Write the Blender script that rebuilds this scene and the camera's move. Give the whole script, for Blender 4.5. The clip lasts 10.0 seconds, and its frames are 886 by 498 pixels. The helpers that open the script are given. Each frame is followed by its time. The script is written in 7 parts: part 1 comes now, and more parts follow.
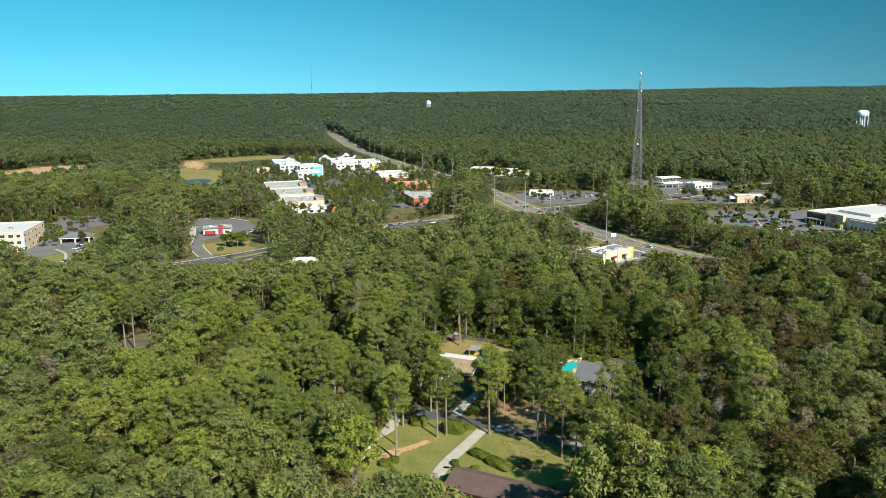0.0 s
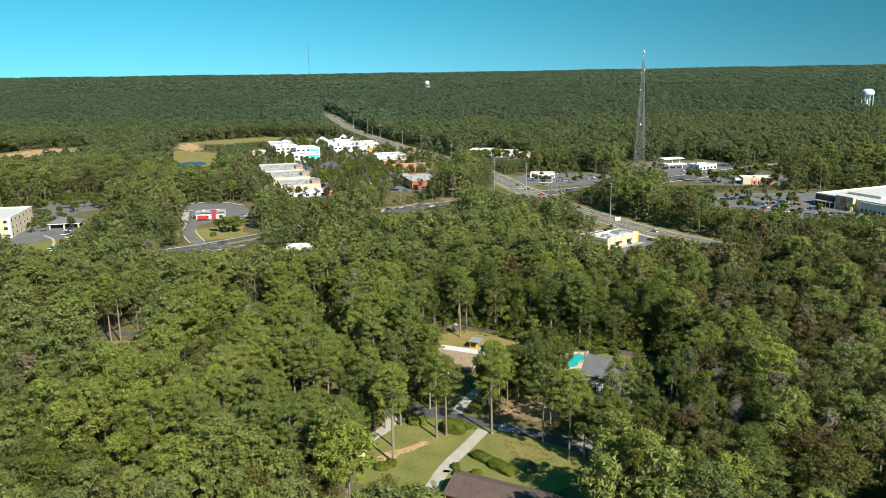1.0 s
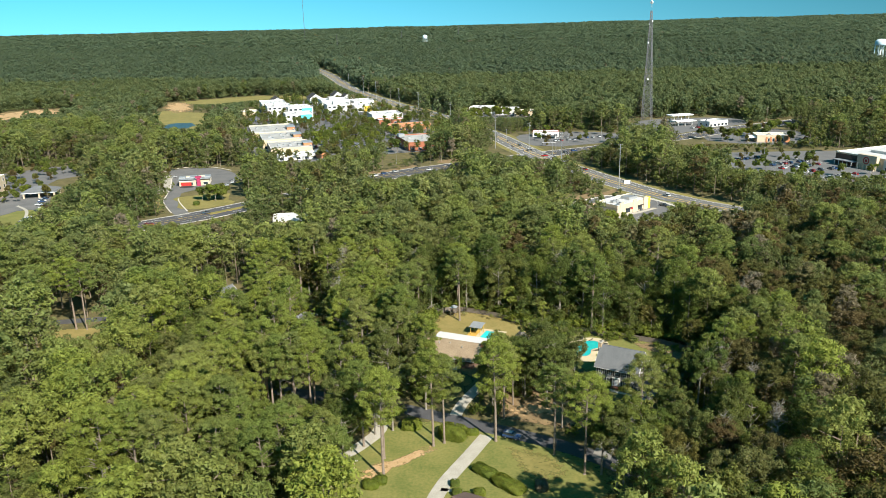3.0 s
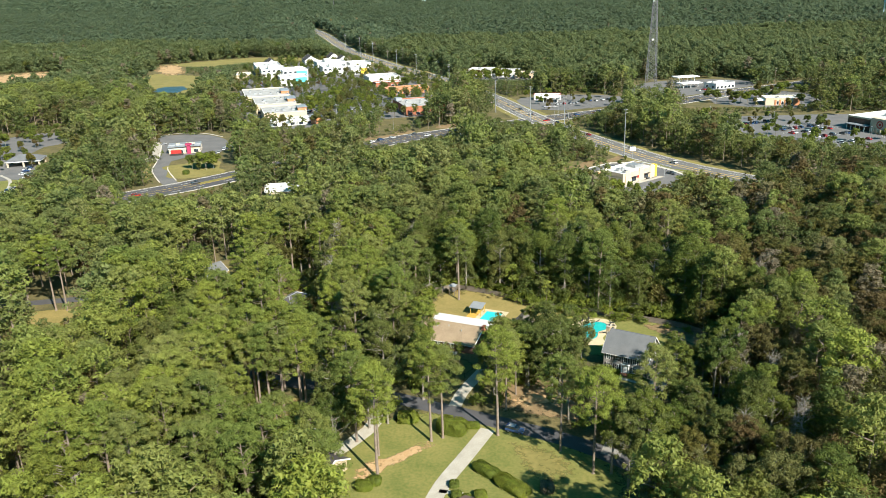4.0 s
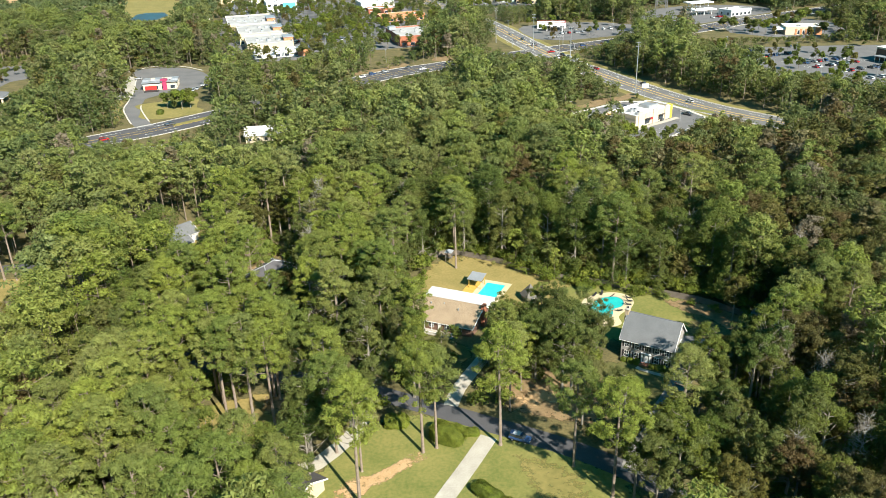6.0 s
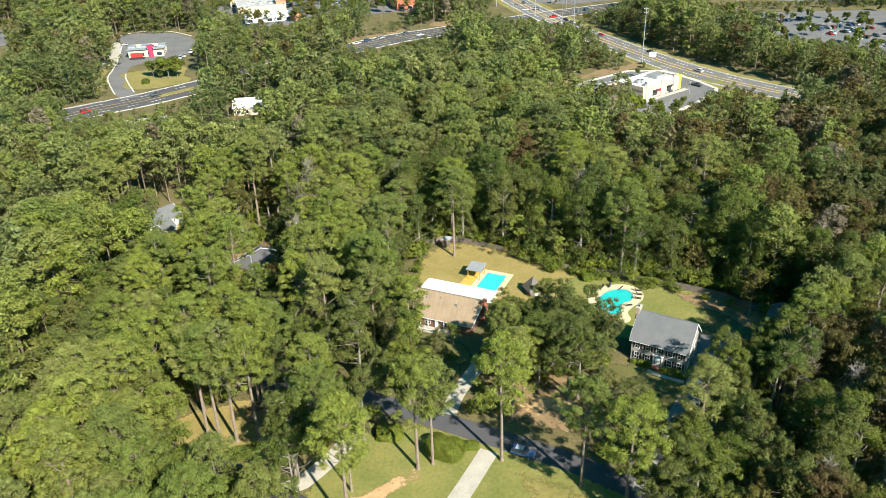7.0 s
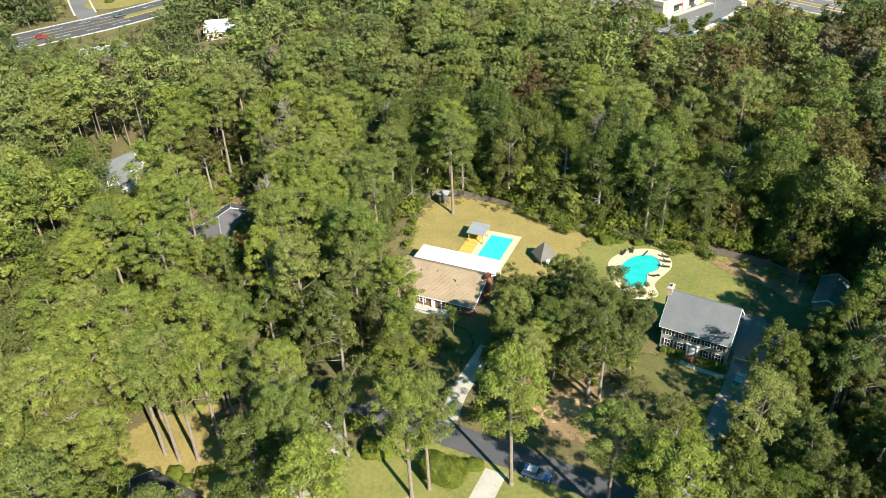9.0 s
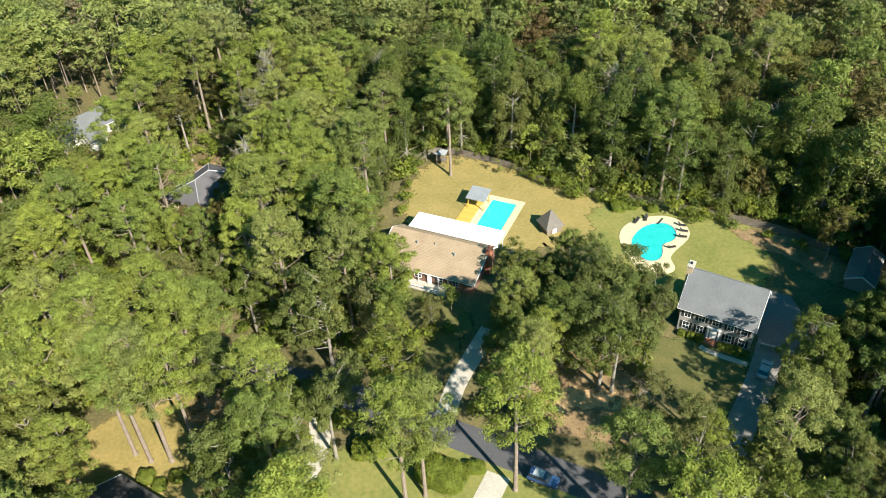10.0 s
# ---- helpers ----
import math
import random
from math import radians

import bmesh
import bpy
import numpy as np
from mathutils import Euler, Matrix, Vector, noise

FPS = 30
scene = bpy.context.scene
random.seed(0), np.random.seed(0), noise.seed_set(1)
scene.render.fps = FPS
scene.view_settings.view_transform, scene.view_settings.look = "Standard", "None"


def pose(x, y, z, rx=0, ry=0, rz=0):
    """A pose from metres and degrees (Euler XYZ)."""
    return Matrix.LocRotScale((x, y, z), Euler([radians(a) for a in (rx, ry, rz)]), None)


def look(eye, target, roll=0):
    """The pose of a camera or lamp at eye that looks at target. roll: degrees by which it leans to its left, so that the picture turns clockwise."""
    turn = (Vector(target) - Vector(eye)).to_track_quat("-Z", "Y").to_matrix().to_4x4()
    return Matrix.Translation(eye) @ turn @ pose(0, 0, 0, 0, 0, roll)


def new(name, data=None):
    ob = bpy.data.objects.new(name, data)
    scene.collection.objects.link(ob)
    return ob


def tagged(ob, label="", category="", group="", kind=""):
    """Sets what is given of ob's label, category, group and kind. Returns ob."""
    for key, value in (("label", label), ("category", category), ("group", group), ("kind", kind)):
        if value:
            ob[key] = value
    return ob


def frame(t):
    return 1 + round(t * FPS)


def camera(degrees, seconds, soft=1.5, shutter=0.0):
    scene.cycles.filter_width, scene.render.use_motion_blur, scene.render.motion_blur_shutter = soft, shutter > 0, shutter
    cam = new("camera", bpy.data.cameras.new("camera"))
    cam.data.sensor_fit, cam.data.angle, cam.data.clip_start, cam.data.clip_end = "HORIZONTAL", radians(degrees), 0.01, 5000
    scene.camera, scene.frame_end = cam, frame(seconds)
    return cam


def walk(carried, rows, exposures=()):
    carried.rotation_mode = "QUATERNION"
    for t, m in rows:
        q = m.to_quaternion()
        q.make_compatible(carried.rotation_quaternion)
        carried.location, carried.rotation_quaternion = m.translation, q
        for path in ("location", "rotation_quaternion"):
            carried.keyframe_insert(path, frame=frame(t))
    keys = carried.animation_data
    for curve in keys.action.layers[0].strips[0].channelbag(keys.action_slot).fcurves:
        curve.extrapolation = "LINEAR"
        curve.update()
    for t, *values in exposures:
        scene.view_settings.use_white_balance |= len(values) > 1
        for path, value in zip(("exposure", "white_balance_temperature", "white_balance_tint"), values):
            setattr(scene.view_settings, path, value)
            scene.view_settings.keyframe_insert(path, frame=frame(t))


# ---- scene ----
cam = camera(58.7, 10.0, soft=0.66)
PATH = [
    (0, (2.525, -4.57, 106.951), (2.479, -2.612, 106.545), -0.7),
    (0.5, (2.266, 2.871, 106.601), (2.221, 4.824, 106.171), -0.8),
    (1, (2.321, 10.449, 106.322), (2.276, 12.397, 105.869), -0.9),
    (1.5, (2.52, 18.179, 106.116), (2.475, 20.121, 105.642), -1.1),
    (2, (2.729, 26.013, 105.962), (2.683, 27.95, 105.466), -1.3),
    (2.5, (2.889, 33.894, 105.875), (2.842, 35.824, 105.353), -1.4),
    (4, (3.212, 57.948, 106.197), (3.163, 59.838, 105.545), -1.7),
    (4.5, (3.3, 66.237, 106.165), (3.251, 68.112, 105.47), -1.8),
    (5, (3.406, 74.603, 106.097), (3.356, 76.461, 105.359), -1.8),
    (5.5, (3.515, 82.89, 106.131), (3.466, 84.731, 105.349), -1.8),
    (7, (3.748, 107.393, 106.954), (3.702, 109.172, 106.042), -1.7),
    (7.5, (3.883, 115.498, 106.967), (3.837, 117.255, 106.012), -1.8),
    (8, (4.009, 123.512, 106.671), (3.962, 125.243, 105.67), -2.1),
    (8.5, (4.095, 131.404, 105.778), (4.045, 133.104, 104.726), -2.3),
    (9, (4.13, 139.299, 104.437), (4.078, 140.961, 103.324), -2.5),
    (9.5, (4.083, 147.321, 102.924), (4.032, 148.937, 101.747), -2.6),
    (10, (3.94, 155.519, 101.51), (3.891, 157.086, 100.268), -2.6),
]
walk(cam, [(t, look(eye, target, roll)) for t, eye, target, roll in PATH], [(0.0, 0.74), (2.5, 0.85), (4.5, 1.12), (8.0, 1.24), (10.0, 1.33)])

# ---- world, sun ----
SUN_FROM = Vector((0.56, -0.83, 0.80)).normalized()
world = bpy.data.worlds.new("sky")
scene.world = world
world.use_nodes = True
wn = world.node_tree.nodes
sky = wn.new("ShaderNodeTexSky")
sky.sky_type = "NISHITA"
sky.sun_disc = False
sky.sun_elevation = math.asin(SUN_FROM.z)
sky.sun_rotation = math.atan2(SUN_FROM.x, SUN_FROM.y)
sky.air_density, sky.dust_density, sky.ozone_density = 1.0, 0.3, 2.5
# the clear band of sky above the haze
lift = wn.new("ShaderNodeVectorMath")
lift.operation = "ADD"
lift.inputs[1].default_value = (0, 0, 0.18)
tex = wn.new("ShaderNodeTexCoord")
norm = wn.new("ShaderNodeVectorMath")
norm.operation = "NORMALIZE"
world.node_tree.links.new(tex.outputs["Generated"], lift.inputs[0])
world.node_tree.links.new(lift.outputs[0], norm.inputs[0])
world.node_tree.links.new(norm.outputs[0], sky.inputs[0])
sky_sat = wn.new("ShaderNodeHueSaturation")
sky_sat.inputs["Saturation"].default_value = 1.45
sky_sat.inputs["Hue"].default_value = 0.46
world.node_tree.links.new(sky.outputs[0], sky_sat.inputs["Color"])
# a clear sky is deepest at right angles to the sun
facing = wn.new("ShaderNodeVectorMath")
facing.operation = "DOT_PRODUCT"
facing.inputs[1].default_value = SUN_FROM
square = wn.new("ShaderNodeMath")
square.operation = "MULTIPLY"
deepen = wn.new("ShaderNodeMath")
deepen.operation = "MULTIPLY_ADD"
deepen.inputs[1].default_value, deepen.inputs[2].default_value = 1.3, 0.48
world.node_tree.links.new(tex.outputs["Generated"], facing.inputs[0])
world.node_tree.links.new(facing.outputs["Value"], square.inputs[0])
world.node_tree.links.new(facing.outputs["Value"], square.inputs[1])
world.node_tree.links.new(square.outputs[0], deepen.inputs[0])
world.node_tree.links.new(deepen.outputs[0], sky_sat.inputs["Value"])
world.node_tree.links.new(sky_sat.outputs[0], wn["Background"].inputs[0])
wn["Background"].inputs[1].default_value = 0.074
sun = new("sun", bpy.data.lights.new("sun", "SUN"))
sun.data.energy, sun.data.angle, sun.data.color = 5.0, radians(0.6), (1.0, 0.93, 0.8)
sun.matrix_world = look(SUN_FROM * 400, (0, 0, 0))

# ---- materials ----


def material(name, low, high, size=1.0, rough=0.85, metal=0.0, bump=0.0, fine=8.0, coord="Object", detail=4.0, spec=0.3):
    """A surface that varies between two colours at two scales; size is the larger one in metres."""
    m = bpy.data.materials.new(name)
    m.use_nodes = True
    n, k = m.node_tree.nodes, m.node_tree.links
    b = n["Principled BSDF"]
    if coord == "World":
        out = n.new("ShaderNodeNewGeometry").outputs["Position"]
    else:
        out = n.new("ShaderNodeTexCoord").outputs[coord]
    a, f = n.new("ShaderNodeTexNoise"), n.new("ShaderNodeTexNoise")
    a.inputs["Scale"].default_value, a.inputs["Detail"].default_value = 1.0 / size, detail
    f.inputs["Scale"].default_value, f.inputs["Detail"].default_value = fine / size, 3.0
    mix = n.new("ShaderNodeMath")
    mix.operation = "MULTIPLY_ADD"
    mix.inputs[1].default_value = 0.5
    half = n.new("ShaderNodeMath")
    half.operation = "MULTIPLY"
    half.inputs[1].default_value = 0.5
    ramp = n.new("ShaderNodeValToRGB")
    ramp.color_ramp.elements[0].position, ramp.color_ramp.elements[1].position = 0.3, 0.7
    ramp.color_ramp.elements[0].color, ramp.color_ramp.elements[1].color = (*low, 1), (*high, 1)
    for t in (a, f):
        k.new(out, t.inputs["Vector"])
    k.new(f.outputs["Fac"], half.inputs[0])
    k.new(a.outputs["Fac"], mix.inputs[0])
    k.new(half.outputs[0], mix.inputs[2])
    k.new(mix.outputs[0], ramp.inputs[0])
    k.new(ramp.outputs[0], b.inputs["Base Color"])
    b.inputs["Roughness"].default_value, b.inputs["Metallic"].default_value = rough, metal
    b.inputs["Specular IOR Level"].default_value = spec
    if bump:
        p = n.new("ShaderNodeBump")
        p.inputs["Strength"].default_value, p.inputs["Distance"].default_value = bump, 0.05
        k.new(f.outputs["Fac"], p.inputs["Height"])
        k.new(p.outputs[0], b.inputs["Normal"])
    return m


def plain(name, c, size=2.0, rough=0.7, metal=0.0, vary=0.12, **kw):
    return material(name, [v * (1 - vary) for v in c], [min(1, v * (1 + vary)) for v in c], size, rough, metal, **kw)


def foliage(name, stops, through_light=0.42, spread=0.15):
    """Leaves: the colour goes by the tree (its own random number, or the tint of its faces) and a little by the leaf."""
    m = bpy.data.materials.new(name)
    m.use_nodes = True
    n, k = m.node_tree.nodes, m.node_tree.links
    b = n["Principled BSDF"]
    info, at, geo = n.new("ShaderNodeObjectInfo"), n.new("ShaderNodeAttribute"), n.new("ShaderNodeNewGeometry")
    at.attribute_name = "tint"
    add = n.new("ShaderNodeMath")
    add.operation = "ADD"
    fract = n.new("ShaderNodeMath")
    fract.operation = "FRACT"
    ramp = n.new("ShaderNodeValToRGB")
    els = ramp.color_ramp.elements
    for i, c in enumerate(stops):
        e = els[i] if i < 2 else els.new(0.5)
        e.position, e.color = i / (len(stops) - 1), (*c, 1)
    for i, c in enumerate(stops):
        els[i].position, els[i].color = i / (len(stops) - 1), (*c, 1)
    vary = n.new("ShaderNodeHueSaturation")
    span = n.new("ShaderNodeMapRange")
    span.inputs["To Min"].default_value, span.inputs["To Max"].default_value = 1 - spread, 1 + spread
    k.new(info.outputs["Random"], add.inputs[0])
    k.new(at.outputs["Fac"], add.inputs[1])
    k.new(add.outputs[0], fract.inputs[0])
    k.new(fract.outputs[0], ramp.inputs[0])
    k.new(ramp.outputs[0], vary.inputs["Color"])
    k.new(geo.outputs["Random Per Island"], span.inputs[0])
    grain, sprays, both = n.new("ShaderNodeTexNoise"), n.new("ShaderNodeMapRange"), n.new("ShaderNodeMath")
    grain.inputs["Scale"].default_value, grain.inputs["Detail"].default_value = 0.7, 3.0
    sprays.inputs["From Min"].default_value, sprays.inputs["From Max"].default_value = 0.33, 0.67
    sprays.inputs["To Min"].default_value, sprays.inputs["To Max"].default_value = 0.74, 1.3
    both.operation = "MULTIPLY"
    k.new(n.new("ShaderNodeTexCoord").outputs["Object"], grain.inputs["Vector"])
    k.new(grain.outputs["Fac"], sprays.inputs[0])
    k.new(sprays.outputs[0], both.inputs[0])
    k.new(span.outputs[0], both.inputs[1])
    k.new(both.outputs[0], vary.inputs["Value"])
    k.new(vary.outputs[0], b.inputs["Base Color"])
    b.inputs["Roughness"].default_value, b.inputs["Specular IOR Level"].default_value = 0.6, 0.25
    tr, mx = n.new("ShaderNodeBsdfTranslucent"), n.new("ShaderNodeMixShader")
    k.new(vary.outputs[0], tr.inputs["Color"])
    mx.inputs[0].default_value = through_light
    k.new(b.outputs[0], mx.inputs[1])
    k.new(tr.outputs[0], mx.inputs[2])
    k.new(mx.outputs[0], n["Material Output"].inputs["Surface"])
    return m


LEAF_PINE = foliage("pine_needles", [(0.193, 0.225, 0.044), (0.224, 0.263, 0.046), (0.185, 0.204, 0.057), (0.156, 0.200, 0.044), (0.245, 0.278, 0.049), (0.218, 0.231, 0.072)])
LEAF_OAK = foliage("oak_leaves", [(0.107, 0.133, 0.028), (0.136, 0.156, 0.043), (0.088, 0.123, 0.027), (0.158, 0.183, 0.031), (0.140, 0.141, 0.047), (0.100, 0.139, 0.024)])
LEAF_AUTUMN = foliage("autumn_leaves", [(0.105, 0.105, 0.030), (0.128, 0.121, 0.030), (0.121, 0.085, 0.034), (0.098, 0.105, 0.029), (0.145, 0.128, 0.029)])
LEAF_BARE = foliage("dry_twigs", [(0.20, 0.17, 0.11), (0.23, 0.19, 0.13), (0.17, 0.145, 0.08), (0.18, 0.165, 0.065)])
LEAF_SHRUB = foliage("shrub_leaves", [(0.120, 0.155, 0.023), (0.146, 0.185, 0.025), (0.178, 0.205, 0.029), (0.110, 0.145, 0.027)])
BARK = material("pine_bark", (0.14, 0.11, 0.085), (0.29, 0.235, 0.185), 0.6, 0.95, bump=0.6)
BARK_GREY = material("dead_grey_bark", (0.2, 0.185, 0.165), (0.38, 0.36, 0.33), 0.6, 0.95, bump=0.5)
BARK_PALE = material("pale_bark", (0.15, 0.135, 0.11), (0.3, 0.27, 0.225), 0.6, 0.95, bump=0.5)
LITTER = material("forest_floor", (0.045, 0.052, 0.02), (0.185, 0.145, 0.062), 7.0, 0.95, coord="World", fine=11, detail=8)
LAWN = material("lawn_grass", (0.095, 0.122, 0.026), (0.225, 0.2, 0.062), 7.0, 0.95, coord="World", fine=9, detail=8)
# grass colour darkened to stand in for the shade under the yard trees
SHADE_GRASS = material("shade_grass", (0.05, 0.066, 0.018), (0.15, 0.13, 0.045), 3.0, 0.95, coord="World", fine=9, detail=8)
DRY_LAWN = material("dry_lawn", (0.165, 0.142, 0.042), (0.30, 0.228, 0.083), 6.0, 0.95, coord="World", fine=9, detail=8)
BARE_SOIL = material("sandy_soil", (0.33, 0.20, 0.09), (0.50, 0.35, 0.19), 2.5, 0.95, coord="World", fine=10, detail=7)
STRAW = material("pine_straw", (0.12, 0.08, 0.042), (0.29, 0.205, 0.105), 3.0, 0.95, coord="World", fine=9, detail=7)
MEADOW = material("meadow_grass", (0.13, 0.125, 0.035), (0.27, 0.22, 0.075), 14.0, 0.95, coord="World", fine=10, detail=7)
ASPHALT = material("asphalt", (0.055, 0.055, 0.06), (0.095, 0.095, 0.10), 6.0, 0.9, coord="World", fine=20)
ASPHALT_OLD = material("worn_asphalt", (0.10, 0.10, 0.102), (0.175, 0.17, 0.165), 10.0, 0.9, coord="World", fine=20)
# concrete darkened for the tree shade that lies on one driveway
CONCRETE_SHADE = material("shade_concrete", (0.16, 0.155, 0.145), (0.28, 0.265, 0.24), 2.0, 0.9, coord="World", fine=9, detail=7)
CONCRETE = material("concrete", (0.29, 0.268, 0.222), (0.46, 0.43, 0.37), 3.0, 0.9, coord="World", fine=12)
KERB = plain("kerb_concrete", (0.52, 0.48, 0.42), 3.0, 0.9, coord="World")
PAINT_WHITE = plain("road_paint_white", (0.75, 0.75, 0.72), 1.5, 0.8, vary=0.2, coord="World")
PAINT_YELLOW = plain("road_paint_yellow", (0.62, 0.42, 0.08), 1.5, 0.8, vary=0.2, coord="World")
WHITE = plain("white_paint", (0.78, 0.78, 0.76), 2.0, 0.6, vary=0.06)
WHITE_ROOF = plain("white_roof_membrane", (0.52, 0.52, 0.505), 4.0, 0.6, vary=0.14)
GREY_ROOF = material("grey_roof_membrane", (0.22, 0.22, 0.215), (0.50, 0.49, 0.47), 9.0, 0.8, fine=6)
SHINGLE_GREY = material("grey_shingles", (0.105, 0.111, 0.116), (0.165, 0.171, 0.176), 3.0, 0.9, fine=14, bump=0.4)
SHINGLE_DARK = material("dark_shingles", (0.045, 0.042, 0.042), (0.085, 0.08, 0.078), 3.0, 0.9, fine=14, bump=0.4)
SHINGLE_BROWN = material("tan_shingles", (0.235, 0.175, 0.115), (0.35, 0.27, 0.18), 2.5, 0.9, fine=14, bump=0.4)
SHINGLE_RED = material("brown_shingles", (0.085, 0.06, 0.052), (0.14, 0.10, 0.085), 2.5, 0.9, fine=14, bump=0.4)
SIDING_GREY = plain("grey_siding", (0.3, 0.285, 0.265), 1.0, 0.7)
SIDING_TAN = plain("tan_siding", (0.55, 0.44, 0.30), 1.0, 0.7)
STUCCO_TAN = plain("tan_stucco", (0.56, 0.45, 0.31), 3.0, 0.85)
STUCCO_CREAM = plain("cream_stucco", (0.53, 0.44, 0.32), 3.0, 0.85)
STUCCO_WHITE = plain("white_stucco", (0.60, 0.59, 0.56), 3.0, 0.85, vary=0.1)
ORANGE = plain("orange_panel", (0.66, 0.33, 0.06), 2.0, 0.6)
YELLOW = plain("yellow_panel", (0.80, 0.52, 0.06), 2.0, 0.6)
TURQUOISE = plain("turquoise_panel", (0.10, 0.50, 0.55), 2.0, 0.6)
BRICK = material("red_brick", (0.26, 0.085, 0.05), (0.40, 0.16, 0.09), 1.0, 0.9, fine=10)
BRICK_ORANGE = material("orange_brick", (0.42, 0.17, 0.08), (0.56, 0.27, 0.14), 1.0, 0.9, fine=10)
RED = plain("red_panel", (0.40, 0.035, 0.03), 2.0, 0.55)
PINK = plain("pink_panel", (0.34, 0.04, 0.10), 2.0, 0.55)
DARK = plain("dark_metal", (0.03, 0.03, 0.032), 1.0, 0.6)
METAL = plain("galvanised_metal", (0.42, 0.43, 0.44), 1.0, 0.5, metal=0.6)
METAL_ROOF = plain("grey_metal_roof", (0.36, 0.38, 0.40), 2.0, 0.45, metal=0.4)
WOOD_NEW = material("new_pine_wood", (0.42, 0.255, 0.05), (0.60, 0.37, 0.08), 1.2, 0.8, fine=10)
WOOD_OLD = material("weathered_wood", (0.10, 0.085, 0.07), (0.22, 0.185, 0.15), 1.0, 0.95, fine=8)
POLE_WOOD = plain("pole_wood", (0.24, 0.20, 0.16), 1.0, 0.9)
TANK = plain("water_tank_paint", (0.62, 0.74, 0.80), 3.0, 0.5, vary=0.06)
RUBBER = plain("tyre_rubber", (0.02, 0.02, 0.02), 0.5, 0.9)


def glass(name, c, rough=0.08):
    m = bpy.data.materials.new(name)
    m.use_nodes = True
    b = m.node_tree.nodes["Principled BSDF"]
    b.inputs["Base Color"].default_value, b.inputs["Roughness"].default_value = (*c, 1), rough
    b.inputs["Specular IOR Level"].default_value = 0.7
    return m


PANE = glass("window_glass", (0.03, 0.04, 0.05))
POOL_WATER = material("pool_water", (0.02, 0.47, 0.50), (0.05, 0.60, 0.60), 2.0, 0.06, bump=0.05, coord="World")
POOL_WATER_DEEP = material("green_pool_water", (0.01, 0.33, 0.33), (0.03, 0.46, 0.43), 2.5, 0.06, bump=0.05, coord="World")
POOL_LINER = plain("pool_liner", (0.10, 0.50, 0.56), 2.0, 0.5)
POND_WATER = material("pond_water", (0.035, 0.05, 0.05), (0.06, 0.075, 0.07), 20.0, 0.3, coord="World")


def car_paint(name, c):
    m = glass(name, c, 0.25)
    m.node_tree.nodes["Principled BSDF"].inputs["Coat Weight"].default_value = 0.6
    return m


CAR_PAINTS = [car_paint("car_" + n, c) for n, c in (("white", (0.75, 0.75, 0.74)), ("black", (0.012, 0.012, 0.014)), ("silver", (0.40, 0.41, 0.42)), ("red", (0.42, 0.02, 0.02)), ("blue", (0.03, 0.07, 0.17)), ("grey", (0.09, 0.095, 0.10)))]

# ---- mesh tools ----


def mesh_from(name, verts, faces, mats, index=None, tint=None, smooth=False):
    """A mesh from arrays: verts (n, 3), faces (m, 3) or (m, 4)."""
    verts, faces = np.asarray(verts, np.float32), np.asarray(faces, np.int32)
    m = bpy.data.meshes.new(name)
    k = faces.shape[1]
    m.vertices.add(len(verts))
    m.vertices.foreach_set("co", verts.ravel())
    m.loops.add(faces.size)
    m.loops.foreach_set("vertex_index", faces.ravel())
    m.polygons.add(len(faces))
    m.polygons.foreach_set("loop_start", np.arange(0, faces.size, k, dtype=np.int32))
    m.polygons.foreach_set("loop_total", np.full(len(faces), k, np.int32))
    for x in mats if isinstance(mats, (list, tuple)) else [mats]:
        m.materials.append(x)
    if index is not None:
        m.polygons.foreach_set("material_index", np.asarray(index, np.int32))
    if tint is not None:
        m.attributes.new("tint", "FLOAT", "FACE").data.foreach_set("value", np.asarray(tint, np.float32))
    m.update(calc_edges=True)
    if smooth:
        m.polygons.foreach_set("use_smooth", np.ones(len(faces), bool))
    return m


def part(name, bm, mat, parent=None, label="", m=None):
    """One mesh object from a bmesh, under a thing or a part."""
    me = bpy.data.meshes.new(name)
    bmesh.ops.recalc_face_normals(bm, faces=bm.faces)
    bm.to_mesh(me)
    bm.free()
    me.materials.append(mat)
    ob = new(name, me)
    if parent is not None:
        ob.parent = parent
    if m is not None:
        ob.matrix_basis = m
    if label:
        ob["label"] = label
    return ob


def share(name, me, parent, m=None, label=""):
    """One more object on a mesh that stands already."""
    ob = new(name, me)
    ob.parent = parent
    if m is not None:
        ob.matrix_basis = m
    if label:
        ob["label"] = label
    return ob


def box(bm, x0, y0, z0, x1, y1, z1, bevel=0.0):
    v = [bm.verts.new(p) for p in ((x0, y0, z0), (x1, y0, z0), (x1, y1, z0), (x0, y1, z0), (x0, y0, z1), (x1, y0, z1), (x1, y1, z1), (x0, y1, z1))]
    f = [bm.faces.new([v[i] for i in q]) for q in ((3, 2, 1, 0), (4, 5, 6, 7), (0, 1, 5, 4), (1, 2, 6, 5), (2, 3, 7, 6), (3, 0, 4, 7))]
    if bevel:
        bmesh.ops.bevel(bm, geom=list({e for q in f for e in q.edges}), offset=bevel, segments=1, affect="EDGES")
    return bm


def boxed(*a, **k):
    return box(bmesh.new(), *a, **k)


